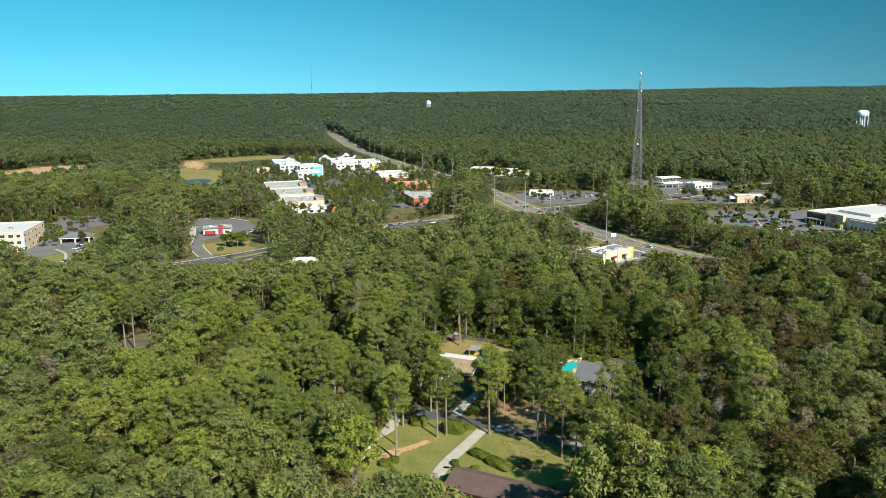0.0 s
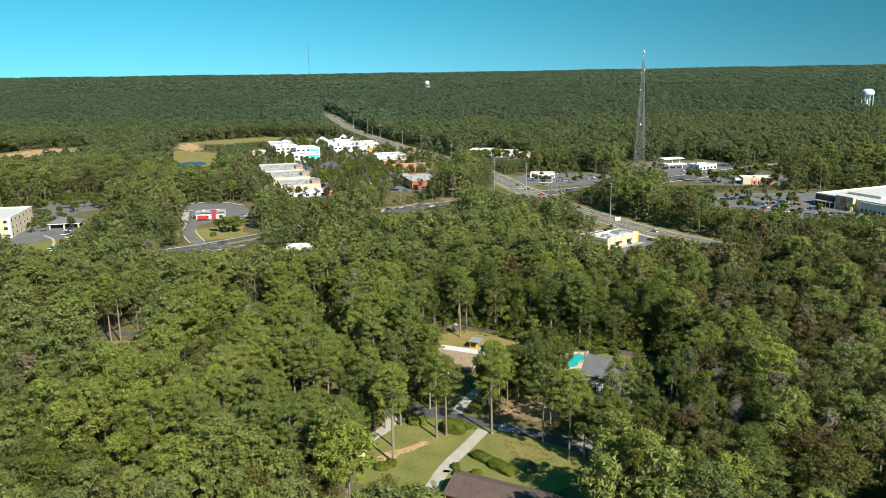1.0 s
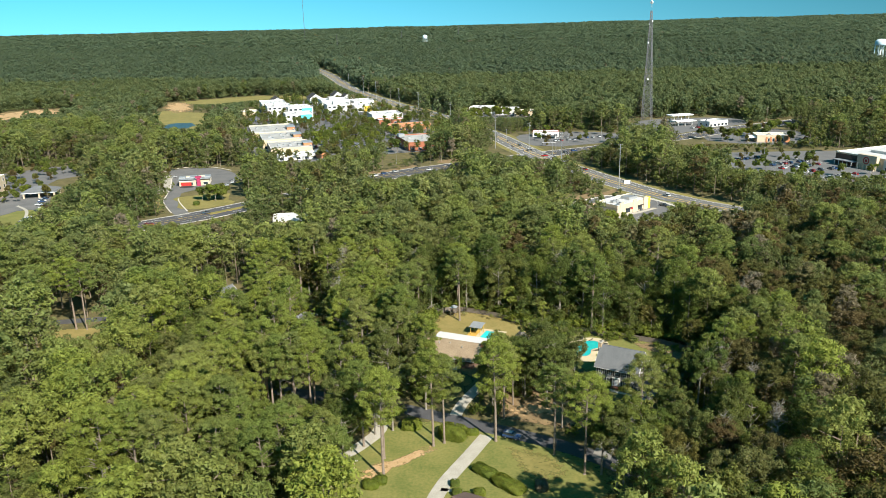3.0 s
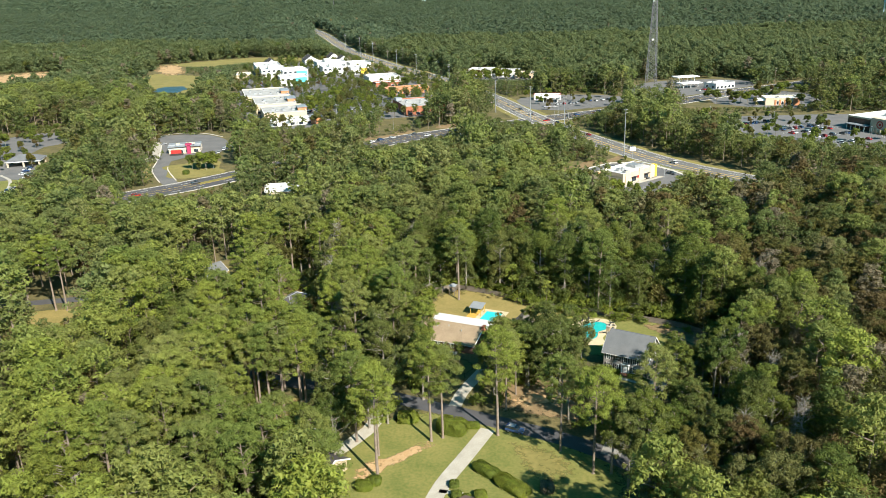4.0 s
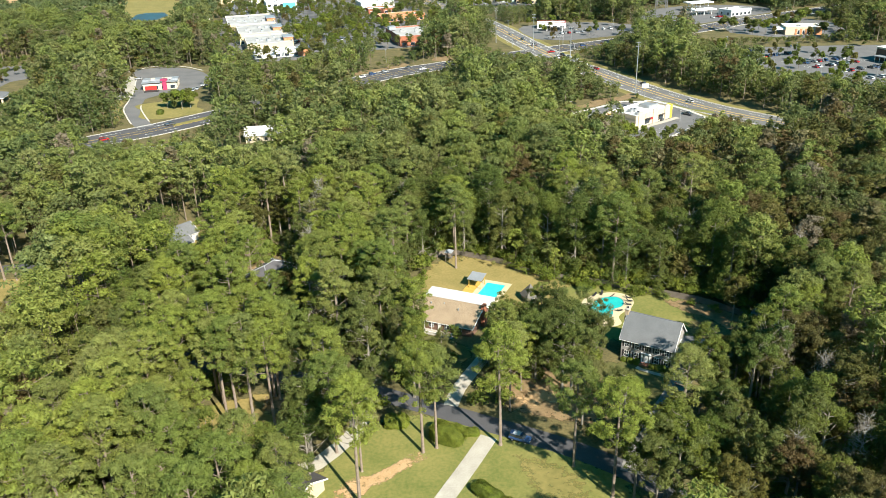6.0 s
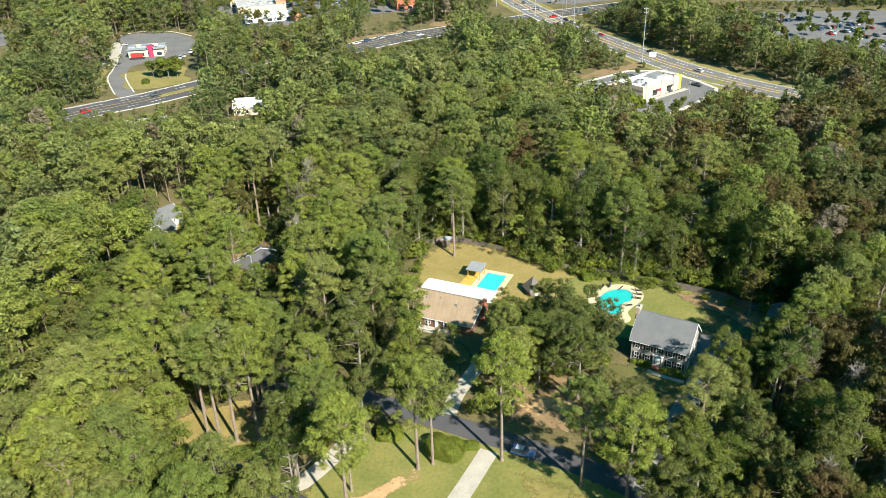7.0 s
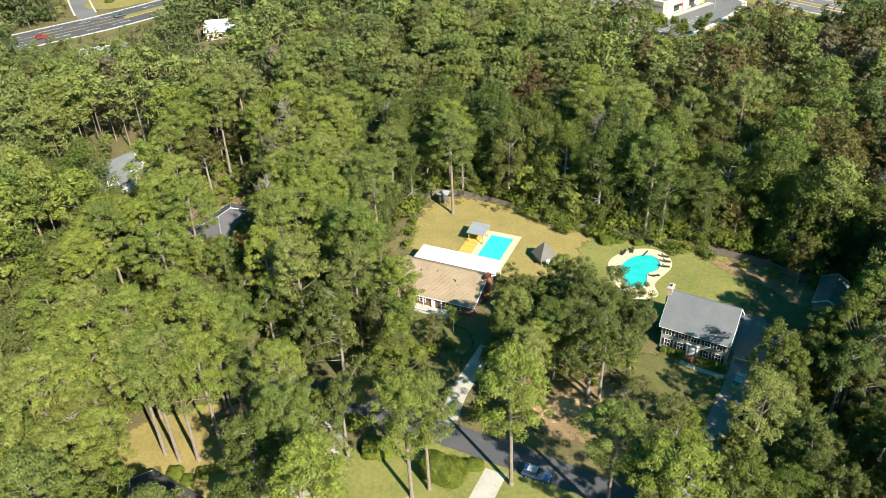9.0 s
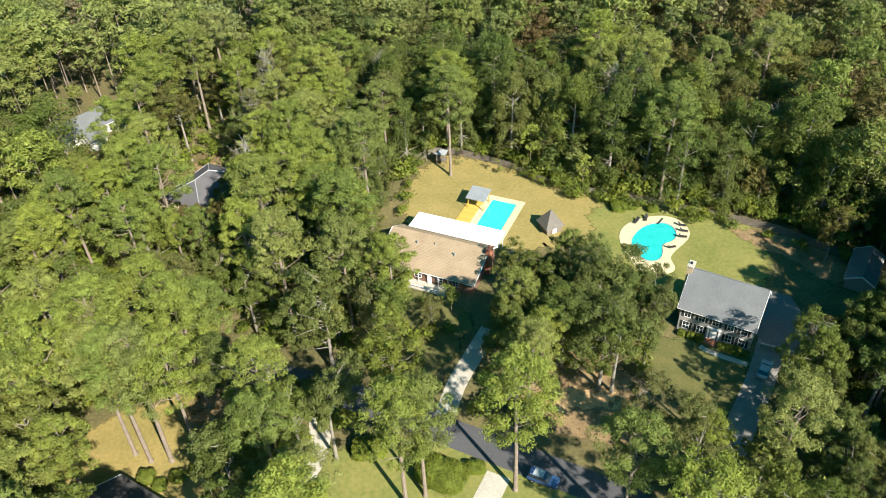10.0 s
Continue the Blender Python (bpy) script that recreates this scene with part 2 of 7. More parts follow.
def tube(bm, a, b, r0, r1, n=8, caps=True):
    a, b = Vector(a), Vector(b)
    q = (b - a).to_track_quat("Z", "Y")
    rings = [[bm.verts.new(p + q @ Vector((r * math.cos(i * math.tau / n), r * math.sin(i * math.tau / n), 0))) for i in range(n)] for p, r in ((a, r0), (b, r1))]
    for i in range(n):
        j = (i + 1) % n
        bm.faces.new((rings[0][i], rings[0][j], rings[1][j], rings[1][i]))
    if caps:
        bm.faces.new(rings[0][::-1])
        bm.faces.new(rings[1])
    return bm


def bent(bm, pts, radii, n=4):
    """A tapering limb through several points, in one piece."""
    rings = []
    for i, (p, r) in enumerate(zip(pts, radii)):
        q = (pts[min(i + 1, len(pts) - 1)] - pts[max(i - 1, 0)]).to_track_quat("Z", "Y")
        rings.append([bm.verts.new(p + q @ Vector((r * math.cos(k * math.tau / n), r * math.sin(k * math.tau / n), 0))) for k in range(n)])
    for a, b in zip(rings, rings[1:]):
        for k in range(n):
            j = (k + 1) % n
            bm.faces.new((a[k], a[j], b[j], b[k]))
    return bm


def prism(bm, pts, z0, z1):
    """An upright prism over a polygon."""
    lo, hi = [bm.verts.new((x, y, z0)) for x, y in pts], [bm.verts.new((x, y, z1)) for x, y in pts]
    n = len(pts)
    bm.faces.new(hi)
    bm.faces.new(lo[::-1])
    for i in range(n):
        bm.faces.new((lo[i], lo[(i + 1) % n], hi[(i + 1) % n], hi[i]))
    return bm


def rounded(pts, steps=3):
    """Chaikin's smoothing of a closed outline."""
    for _ in range(steps):
        out = []
        for (ax, ay), (bx, by) in zip(pts, pts[1:] + pts[:1]):
            out += [(0.75 * ax + 0.25 * bx, 0.75 * ay + 0.25 * by), (0.25 * ax + 0.75 * bx, 0.25 * ay + 0.75 * by)]
        pts = out
    return pts


def natural(pts, reach):
    """An outline with ragged, grown edges."""
    out = []
    for (ax, ay), (bx, by) in zip(pts, pts[1:] + pts[:1]):
        n = max(1, int(math.hypot(bx - ax, by - ay) / (reach * 0.8)))
        for i in range(n):
            x, y = ax + (bx - ax) * i / n, ay + (by - ay) * i / n
            w = noise.noise_vector(Vector((x / (reach * 2.2), y / (reach * 2.2), 1.7))) * reach
            out.append((x + w.x, y + w.y))
    return out


def curve_pts(pts, step=6.0):
    """Points at even steps on a smooth line through pts."""
    P = [Vector(p) for p in pts]
    P = [P[0] * 2 - P[1], *P, P[-1] * 2 - P[-2]]
    out = []
    for i in range(1, len(P) - 2):
        a, b, c, d = P[i - 1:i + 3]
        n = max(1, int((c - b).length / step))
        for k in range(n):
            t = k / n
            out.append(0.5 * (2 * b + (c - a) * t + (2 * a - 5 * b + 4 * c - d) * t * t + (3 * b - a - 3 * c + d) * t ** 3))
    return out + [P[-2]]


def ribbon(bm, line, left, right, z0, z1, dash=None):
    """A strip along a line of points, between two offsets from it, as a slab."""
    n = len(line)
    rows = []
    for i, p in enumerate(line):
        d = (line[min(i + 1, n - 1)] - line[max(i - 1, 0)]).normalized()
        s = Vector((-d.y, d.x))
        rows.append([(p + s * left), (p + s * right)])
    for i in range(n - 1):
        if dash and i % dash[1] >= dash[0]:
            continue
        a, b, c, d = rows[i][0], rows[i][1], rows[i + 1][1], rows[i + 1][0]
        hi = [bm.verts.new((v.x, v.y, z1 + float(rise(v.x, v.y)))) for v in (a, b, c, d)]
        bm.faces.new(hi)
        if z1 - z0 > 0.05:
            lo = [bm.verts.new((v.x, v.y, z0 + float(rise(v.x, v.y)))) for v in (a, b, c, d)]
            for u, w in ((0, 3), (1, 2)):
                bm.faces.new((lo[u], lo[w], hi[w], hi[u]))
            if i == 0:
                bm.faces.new((lo[0], lo[1], hi[1], hi[0]))
            if i == n - 2:
                bm.faces.new((lo[3], lo[2], hi[2], hi[3]))
    return bm

# ---- ground, roads ----


def rise(x, y):
    """The land climbs gently in the distance, shaped to fit the camera's horizon line."""
    r = np.hypot(x, y)
    return 43.0 * np.clip((r - 1350) / 3600, 0, 1.1) ** 0.7


def ground_sheet():
    rad = np.concatenate([np.linspace(15, 1350, 31), np.geomspace(1375, 5300, 40)])
    ang = np.linspace(0, 2 * np.pi, 144, endpoint=False)
    R, A = np.meshgrid(rad, ang, indexing="ij")
    X, Y = R * np.sin(A), R * np.cos(A)
    v = np.stack([X, Y, rise(X, Y)], -1).reshape(-1, 3)
    v = np.vstack([v, [[0, 0, 0]]])
    n, k = len(ang), len(rad)
    i, j = np.meshgrid(np.arange(k - 1), np.arange(n), indexing="ij")
    a, b = i * n + j, i * n + (j + 1) % n
    q = np.stack([a, b, b + n, a + n], -1).reshape(-1, 4)
    c = np.stack([np.full(n, len(v) - 1), (np.arange(n) + 1) % n, np.arange(n), np.arange(n)], -1)
    f = np.vstack([np.stack([q[:, 0], q[:, 1], q[:, 2]], -1), np.stack([q[:, 0], q[:, 2], q[:, 3]], -1), c[:, :3]])
    ob = new("ground", mesh_from("ground", v, f, LITTER))
    return tagged(ob, "brown leaf-littered forest floor reaching the horizon", "ground", kind="structure")


ground = ground_sheet()


FADED = {}


def thinned(mat, size):
    """The same ground, broken up towards the rim of its patch."""
    if (mat, size) not in FADED:
        m = mat.copy()
        n, k = m.node_tree.nodes, m.node_tree.links
        at, pos, spots = n.new("ShaderNodeAttribute"), n.new("ShaderNodeNewGeometry"), n.new("ShaderNodeTexNoise")
        at.attribute_name = "cover"
        spots.inputs["Scale"].default_value, spots.inputs["Detail"].default_value = 1.0 / size, 6.0
        spots.inputs["Roughness"].default_value = 0.65
        add, edge = n.new("ShaderNodeMath"), n.new("ShaderNodeMapRange")
        add.operation = "MULTIPLY_ADD"
        add.inputs[1].default_value = 2.2
        edge.inputs["From Min"].default_value, edge.inputs["From Max"].default_value = 1.42, 1.78
        gone, mx = n.new("ShaderNodeBsdfTransparent"), n.new("ShaderNodeMixShader")
        k.new(pos.outputs["Position"], spots.inputs["Vector"])
        k.new(spots.outputs["Fac"], add.inputs[0])
        k.new(at.outputs["Fac"], add.inputs[2])
        k.new(add.outputs[0], edge.inputs[0])
        k.new(edge.outputs[0], mx.inputs[0])
        k.new(gone.outputs[0], mx.inputs[1])
        k.new(n["Principled BSDF"].outputs[0], mx.inputs[2])
        k.new(mx.outputs[0], n["Material Output"].inputs["Surface"])
        FADED[mat, size] = m
    return FADED[mat, size]


def worn_patch(name, line, z, mat, size, rings):
    c = np.mean(line, 0)
    n, L = len(line), np.array(line)
    v = [np.c_[c + (L - c) * s, np.full(n, z)] for s, _ in rings] + [np.array([[*c, z]])]
    cover = np.concatenate([np.full(n, w) for _, w in rings] + [[rings[-1][1]]])
    i, j = np.arange(n), (np.arange(n) + 1) % n
    f = []
    for r in range(len(rings) - 1):
        a, b = r * n, (r + 1) * n
        f += [np.stack([a + i, a + j, b + j], -1), np.stack([a + i, b + j, b + i], -1)]
    a = (len(rings) - 1) * n
    f.append(np.stack([a + i, a + j, np.full(n, len(rings) * n)], -1))
    me = mesh_from(name, np.vstack(v), np.vstack(f), thinned(mat, size))
    me.attributes.new("cover", "FLOAT", "POINT").data.foreach_set("value", cover.astype(np.float32))
    return new(name, me)


def patch(name, pts, z, mat, label, category="ground", soft=2):
    line = rounded(pts, soft)
    if mat in (LAWN, SHADE_GRASS, DRY_LAWN, BARE_SOIL, STRAW, MEADOW, POND_WATER):
        near = pts[0][1] < 400
        line = natural(line, 1.6 if near else 6.0)
        if mat is not POND_WATER and not name.startswith(("verge", "bank", "field_north")):
            rings = ((1.3, 0.0), (0.95, 0.45), (0.5, 0.8)) if mat in (BARE_SOIL, STRAW) or name == "worn_grass" else ((1.06, 0.0), (0.97, 0.5), (0.82, 1.5))
            if name in ("leafy_soil", "straw_bank"):
                rings = ((1.12, 0.0), (0.95, 0.6), (0.6, 1.0))
            return tagged(worn_patch(name, line, z, mat, 1.6 if near else 9.0, rings), label, category, kind="structure")
    ob = part(name, prism(bmesh.new(), line, -0.05, z), mat)
    return tagged(ob, label, category, kind="structure")


def drive(name, pts, half, mat, label, z=0.06):
    return tagged(part(name, ribbon(bmesh.new(), curve_pts(pts, 3), half, -half, -0.05, z), mat), label, "driveway", kind="structure")


# yards
patch("lawn", [(-28, 194), (-28, 215), (-22, 231), (-9, 239), (8, 232), (24, 223), (40, 212), (37, 196), (16, 187), (-10, 190)], 0.02, LAWN, "mown lawn, green with yellow worn patches", "lawn")
patch("sand_strip", [(-23, 209), (-21, 214), (-12, 220), (-5, 223.5), (-5.5, 220.5), (-12, 215.5), (-19, 208)], 0.035, BARE_SOIL, "bare sandy strip across the lawn", "soil")
patch("yard_back", [(-9, 288), (-9, 305), (-6, 318), (3, 321), (18, 314), (28, 305), (40, 300), (38, 286), (22, 283), (12, 281)], 0.02, DRY_LAWN, "dry yellow grass behind the ranch house", "lawn")
patch("yard_pool", [(30, 299), (44, 299), (57, 294), (67, 288), (66, 277), (60, 264), (56, 260), (42, 268), (32, 272)], 0.025, LAWN, "green lawn round the kidney pool", "lawn")
patch("yard_front", [(35, 258), (37, 244), (42, 232), (50, 242), (54, 252), (46, 257)], 0.02, SHADE_GRASS, "sparse dark grass before the grey house", "lawn")
patch("straw_bank", [(10, 240), (14, 252), (22, 258), (32, 252), (36, 240), (33, 230), (24, 233), (16, 236)], 0.025, STRAW, "brown pine straw and fallen leaves under trees", "soil")
patch("sand_clearing", [(13, 241), (17, 243.5), (20, 246), (24, 245), (27, 246), (30, 243), (32, 241), (29, 240.5), (25, 239), (21, 240.6), (17, 238.6)], 0.035, BARE_SOIL, "bare sandy clearing beside the street", "soil")
patch("yard_ranch", [(-16, 258), (-10, 272), (4, 268), (5, 256), (-2, 246), (-12, 248)], 0.02, SHADE_GRASS, "sparse grass before the ranch house under trees", "lawn")
patch("yard_west", [(-64, 224), (-60, 238), (-52, 243), (-36, 247), (-29, 240), (-30, 226), (-44, 218), (-56, 218)], 0.02, DRY_LAWN, "dry lawn below tall bare pine trunks", "lawn")
patch("straw_west", [(-44, 238), (-42, 246), (-34, 248), (-31, 240), (-36, 236)], 0.035, STRAW, "reddish pine straw bed among the trunks", "soil")
patch("straw_cul", [(-68, 303), (-62, 324), (-52, 326), (-42, 318), (-46, 298)], 0.015, STRAW, "pine straw beside the hipped house", "soil")
patch("straw_house", [(-106, 326), (-98, 352), (-86, 352), (-84, 330), (-94, 318)], 0.015, DRY_LAWN, "dry grass beside the grey-roofed house", "lawn")
patch("yard_far_west", [(-160, 292), (-152, 308), (-128, 312), (-116, 304), (-130, 292)], 0.02, DRY_LAWN, "dry yellow yard between pine trunks", "lawn")
drive("lane_far_west", [(-170, 312), (-140, 318), (-110, 322)], 2.4, ASPHALT, "dark asphalt lane behind the pines", 0.04)
# open land far off
FIELD_W = [(-620, 995), (-605, 1120), (-550, 1135), (-505, 1100), (-525, 1045), (-545, 1000)]
FIELD_S = [(-420, 1175), (-398, 1196), (-350, 1100), (-345, 1045), (-378, 1065)]
FIELD_N = [(-405, 1190), (-370, 1150), (-335, 1140), (-295, 1185), (-215, 1195), (-200, 1230), (-310, 1270), (-375, 1215)]
patch("worn_grass", [(20, 206), (15, 214), (14, 222), (22, 219), (28, 210)], 0.03, MEADOW, "worn yellow grass beside the street", "lawn")
patch("leafy_soil", [(60, 289), (68, 287), (76, 281), (82, 274), (80, 268), (74, 270), (69, 278), (62, 284)], 0.034, STRAW, "fallen leaves below the fence", "soil")
patch("meadow", [(-372, 955), (-340, 880), (-300, 850), (-268, 875), (-276, 960), (-300, 1030), (-350, 1060), (-395, 1090)], 0.05, MEADOW, "yellow-green meadow round a pond", "meadow")
patch("pond", [(-328, 930), (-322, 892), (-302, 862), (-288, 884), (-290, 925), (-310, 938)], 0.15, POND_WATER, "small dark pond in the meadow", "pond")
patch("field_west", FIELD_W, 0.05, BARE_SOIL, "cleared sandy field at the wood's edge", "field")
patch("field_north", FIELD_N, 0.05, MEADOW, "dry cleared strip at the wood's edge", "field")
patch("field_sand", FIELD_S, 0.09, BARE_SOIL, "bare yellow sand in the cleared field", "field")

STREET = curve_pts([(-70, 262), (-45, 254), (-22, 247), (-9.2, 241.2), (-1.6, 237.6), (6.5, 233.6), (14.4, 229.7), (22.7, 225.4), (30.6, 220.6), (39.2, 213.6), (50, 202), (62, 186)], 4)
HIGHWAY = curve_pts([(-420, 290), (-260, 395), (-172, 464), (-136, 496), (-48, 594), (-8, 623), (40, 652), (72, 672), (100, 686), (132, 703), (168, 726), (207, 751), (253, 785), (308, 818), (420, 880), (600, 960)], 8)
CROSSROAD = curve_pts([(-340, 1880), (-293, 1740), (-245, 1595), (-172, 1345), (-81, 1091), (-28, 968), (0, 895), (23, 826), (40, 765), (56, 698), (76, 626), (87, 598), (105, 553), (124, 512), (146, 480), (185, 440), (250, 390)], 8)


def road(name, line, half, mat, label, kerb=True, z=0.03):
    ob = tagged(part(name, ribbon(bmesh.new(), line, half, -half, -0.05, z), mat), label, "road", kind="structure")
    if kerb:
        bm = bmesh.new()
        for s in (1, -1):
            ribbon(bm, line, s * (half + 0.25), s * (half - 0.15), -0.05, 0.17)
        part("kerb", bm, KERB, ob, "pale concrete kerb")
    return ob


street = road("street", STREET, 2.7, ASPHALT, "dark asphalt residential street in tree shade", False, 0.045)
highway = road("highway", HIGHWAY, 11.5, ASPHALT, "four-lane asphalt highway with painted lanes", z=0.06)
for off in (12.6, -12.6):
    bm = ribbon(bmesh.new(), CROSSROAD, off + 2.5, off - 2.5, -0.05, 0.03)
    tagged(part("verge", bm, MEADOW), "dry grass verge along the road", "verge", kind="structure")
crossroad = road("crossroad", CROSSROAD, 10, ASPHALT_OLD, "worn grey asphalt road with yellow centre lines", z=0.075)


def lanes(parent, line, whites, yellows, z, edge):
    bm = bmesh.new()
    for o in whites:
        ribbon(bm, line, o + 0.12, o - 0.12, z, z + 0.006, (1, 2))
    for o in edge:
        ribbon(bm, line, o + 0.1, o - 0.1, z, z + 0.006)
    part("lane_paint", bm, PAINT_WHITE, parent, "white dashed lane paint")
    bm = bmesh.new()
    for o in yellows:
        ribbon(bm, line, o + 0.14, o - 0.14, z, z + 0.007)
    part("centre_paint", bm, PAINT_YELLOW, parent, "double yellow centre lines")


lanes(highway, HIGHWAY, (6.2, -6.2), (2.2, -2.2), 0.066, (10.6, -10.6))
lanes(crossroad, CROSSROAD, (5.6, -5.6), (1.9, 1.4, -1.4, -1.9), 0.081, (9.2, -9.2))
# planted median of the highway
bm = bmesh.new()
ribbon(bm, [p for p in HIGHWAY if -146 < p.x < -62], 1.9, -1.9, 0.0, 0.22)
tagged(part("median", bm, MEADOW), "raised grass median of the highway", "median", kind="structure")


drive("driveway", [(-8.5, 189), (-5.5, 196), (-2.2, 206), (4.0, 218.5), (8.6, 228.0)], 1.9, CONCRETE, "pale concrete driveway crossing the lawn")
drive("footpath", [(-3.0, 203.5), (1.5, 202.6), (6, 199.5), (9, 196)], 0.6, CONCRETE, "narrow concrete path to the front door")
drive("footpath_grey", [(45.4, 254.0), (46.4, 252.9), (49, 251.2), (52.4, 249.4)], 0.55, CONCRETE, "narrow concrete path to the grey house")
drive("driveway_ranch", [(0.4, 239.4), (2.2, 246), (5.6, 253.5), (8.6, 259.6)], 1.7, CONCRETE, "pale concrete driveway of the ranch house")
drive("driveway_grey", [(36.5, 216), (41, 226), (46, 234), (50.5, 241), (54.5, 247.5), (59, 256), (64, 263)], 2.3, CONCRETE_SHADE, "shaded concrete driveway of the grey house")
patch("parking_apron", [(55.5, 253), (58, 267), (61, 269), (67, 265.5), (63, 252)], 0.075, ASPHALT_OLD, "grey paved apron beside the house", "driveway", 1)
drive("driveway_west", [(-31, 217.5), (-27, 220), (-22.5, 226.5), (-20, 232), (-20, 244)], 1.9, CONCRETE, "pale concrete driveway of the dark-roofed house")

# car parks
patch("lot_fast_food", [(36, 462), (56, 487), (104, 524), (128, 482), (124, 470), (92, 436), (62, 427)], 0.05, ASPHALT_OLD, "grey car park of the cream restaurant", "car park", 1)
walk_line = [Vector(p) for p in rounded([(36, 462), (56, 487), (104, 524), (128, 482), (124, 470), (92, 436), (62, 427)], 1)]
side_walk = tagged(part("pavement", ribbon(bmesh.new(), walk_line + walk_line[:1], 1.0, -1.0, -0.05, 0.16), KERB), "pale concrete pavement round the restaurant car park", "pavement", kind="structure")
patch("lot_red", [(-221, 628), (-212, 643), (-190, 642), (-172, 628), (-156, 602), (-154, 576), (-168, 566), (-180, 553), (-182.8, 540.4), (-188.1, 551.3), (-206, 606)], 0.05, ASPHALT_OLD, "grey car park of the red restaurant", "car park", 1)
ENTRY = curve_pts([(-158, 485), (-164.5, 494.6), (-175.5, 515), (-181.2, 528), (-184.5, 543), (-191.5, 570), (-203, 606), (-209, 626)], 3)
tagged(part("entry_road", ribbon(bmesh.new(), ENTRY, 4.3, -4.3, -0.05, 0.07), ASPHALT_OLD), "curved entry road of the red restaurant", "driveway", kind="structure")
bm = bmesh.new()
ribbon(bm, ENTRY[3:-6], 4.9, 4.2, -0.05, 0.2)
ribbon(bm, ENTRY[3:16], -4.2, -4.9, -0.05, 0.2)
ribbon(bm, curve_pts([(-221.5, 629), (-212, 645), (-190, 644), (-171, 629)], 4), 0.5, -0.3, -0.05, 0.2)
tagged(part("kerb", bm, KERB), "pale concrete kerb of the entry road", "kerb", kind="structure")
patch("pavement_red", [(-218, 618), (-209, 609), (-192, 557), (-195, 546), (-201, 553)], 0.12, CONCRETE, "pale concrete pavement beside the entry road", "pavement", 1)
patch("lot_store", [(150, 640), (168, 600), (200, 562), (236, 520), (330, 490), (420, 500), (420, 640), (290, 660), (250, 660), (202, 660)], 0.05, ASPHALT_OLD, "wide grey car park of the big store", "car park", 1)
patch("lot_corner", [(70, 702), (140, 728), (165, 765), (120, 800), (62, 790), (52, 760)], 0.05, ASPHALT_OLD, "car park at the crossing", "car park", 1)
patch("lot_gas", [(170, 748), (235, 790), (300, 835), (280, 880), (200, 880), (160, 820)], 0.04, ASPHALT_OLD, "paved forecourt beside the highway", "car park", 1)
patch("lot_bank", [(205, 735), (260, 772), (310, 790), (310, 700), (250, 690)], 0.05, ASPHALT_OLD, "paved lot round the brick bank", "car park", 1)
patch("lot_town", [(-150, 650), (-100, 660), (-58, 690), (-20, 700), (-8, 760), (-25, 880), (-60, 980), (-110, 1095), (-175, 1180), (-235, 1170), (-262, 1060), (-232, 900), (-196, 760)], 0.04, ASPHALT_OLD, "paved streets and car parks of the shopping village", "car park", 1)
patch("lot_north", [(5, 925), (90, 905), (105, 955), (20, 985)], 0.05, ASPHALT_OLD, "car park beside the white building", "car park", 1)
patch("lot_campus", [(-400, 600), (-352, 628), (-318, 672), (-270, 636), (-300, 596), (-262, 542), (-243, 468), (-252, 452), (-290, 505), (-330, 560)], 0.05, ASPHALT_OLD, "grey car parks of the campus", "car park", 1)
patch("campus_lawn", [(-285, 478), (-262, 512), (-248, 500), (-244, 470), (-262, 452)], 0.07, LAWN, "mown lawn before the campus building", "lawn", 1)
drive("path_campus", [(-276, 520), (-262, 505), (-250, 480)], 0.9, CONCRETE, "pale concrete path", 0.1)
# mulch banks
patch("bank_mulch", [(-70, 600), (-62, 612), (-44, 628), (-30, 640), (-34, 622), (-52, 604)], 0.12, STRAW, "brown mulch bank beside the highway", "soil", 1)
patch("bank_mulch_east", [(-24, 640), (0, 662), (30, 668), (24, 656), (-6, 640)], 0.12, STRAW, "brown mulch bank beside the highway", "soil", 1)
patch("bank_grass", [(-182, 488), (-169, 494), (-185, 522), (-190, 545), (-200, 540), (-196, 510)], 0.04, MEADOW, "dry grass verge by the entry road", "verge", 1)
patch("verge_red", [(-178, 529), (-173.5, 517.5), (-161, 499), (-147.5, 505), (-137, 516.5), (-143, 531), (-150, 550), (-168, 545), (-176.5, 537)], 0.12, MEADOW, "dry grass island with shrubs", "verge", 1)
patch("verge_fast_food", [(106, 522), (128, 486), (136, 478), (142, 474), (116, 510)], 0.1, LAWN, "grass verge along the road", "verge", 1)
patch("verge_path", [(30, 462), (56, 492), (104, 528), (100, 534), (52, 498), (26, 466)], 0.1, STRAW, "tan verge behind the car park", "verge", 1)
patch("verge_south", [(92, 434), (126, 470), (140, 462), (110, 428)], 0.05, MEADOW, "yellow-green grass verge", "verge", 1)

# ---- building parts ----


def thing(name, m, label, category, group=""):
    e = new(name)
    e.matrix_basis = m
    return tagged(e, label, category, group)


SHAPES = {}
FOOT = []


def shaped(key, make, mat):
    """A mesh that is built once and shared."""
    if key not in SHAPES:
        bm = make()
        me = bpy.data.meshes.new(str(key[0]))
        bmesh.ops.recalc_face_normals(bm, faces=bm.faces)
        bm.to_mesh(me)
        bm.free()
        me.materials.append(mat)
        SHAPES[key] = me
    return SHAPES[key]


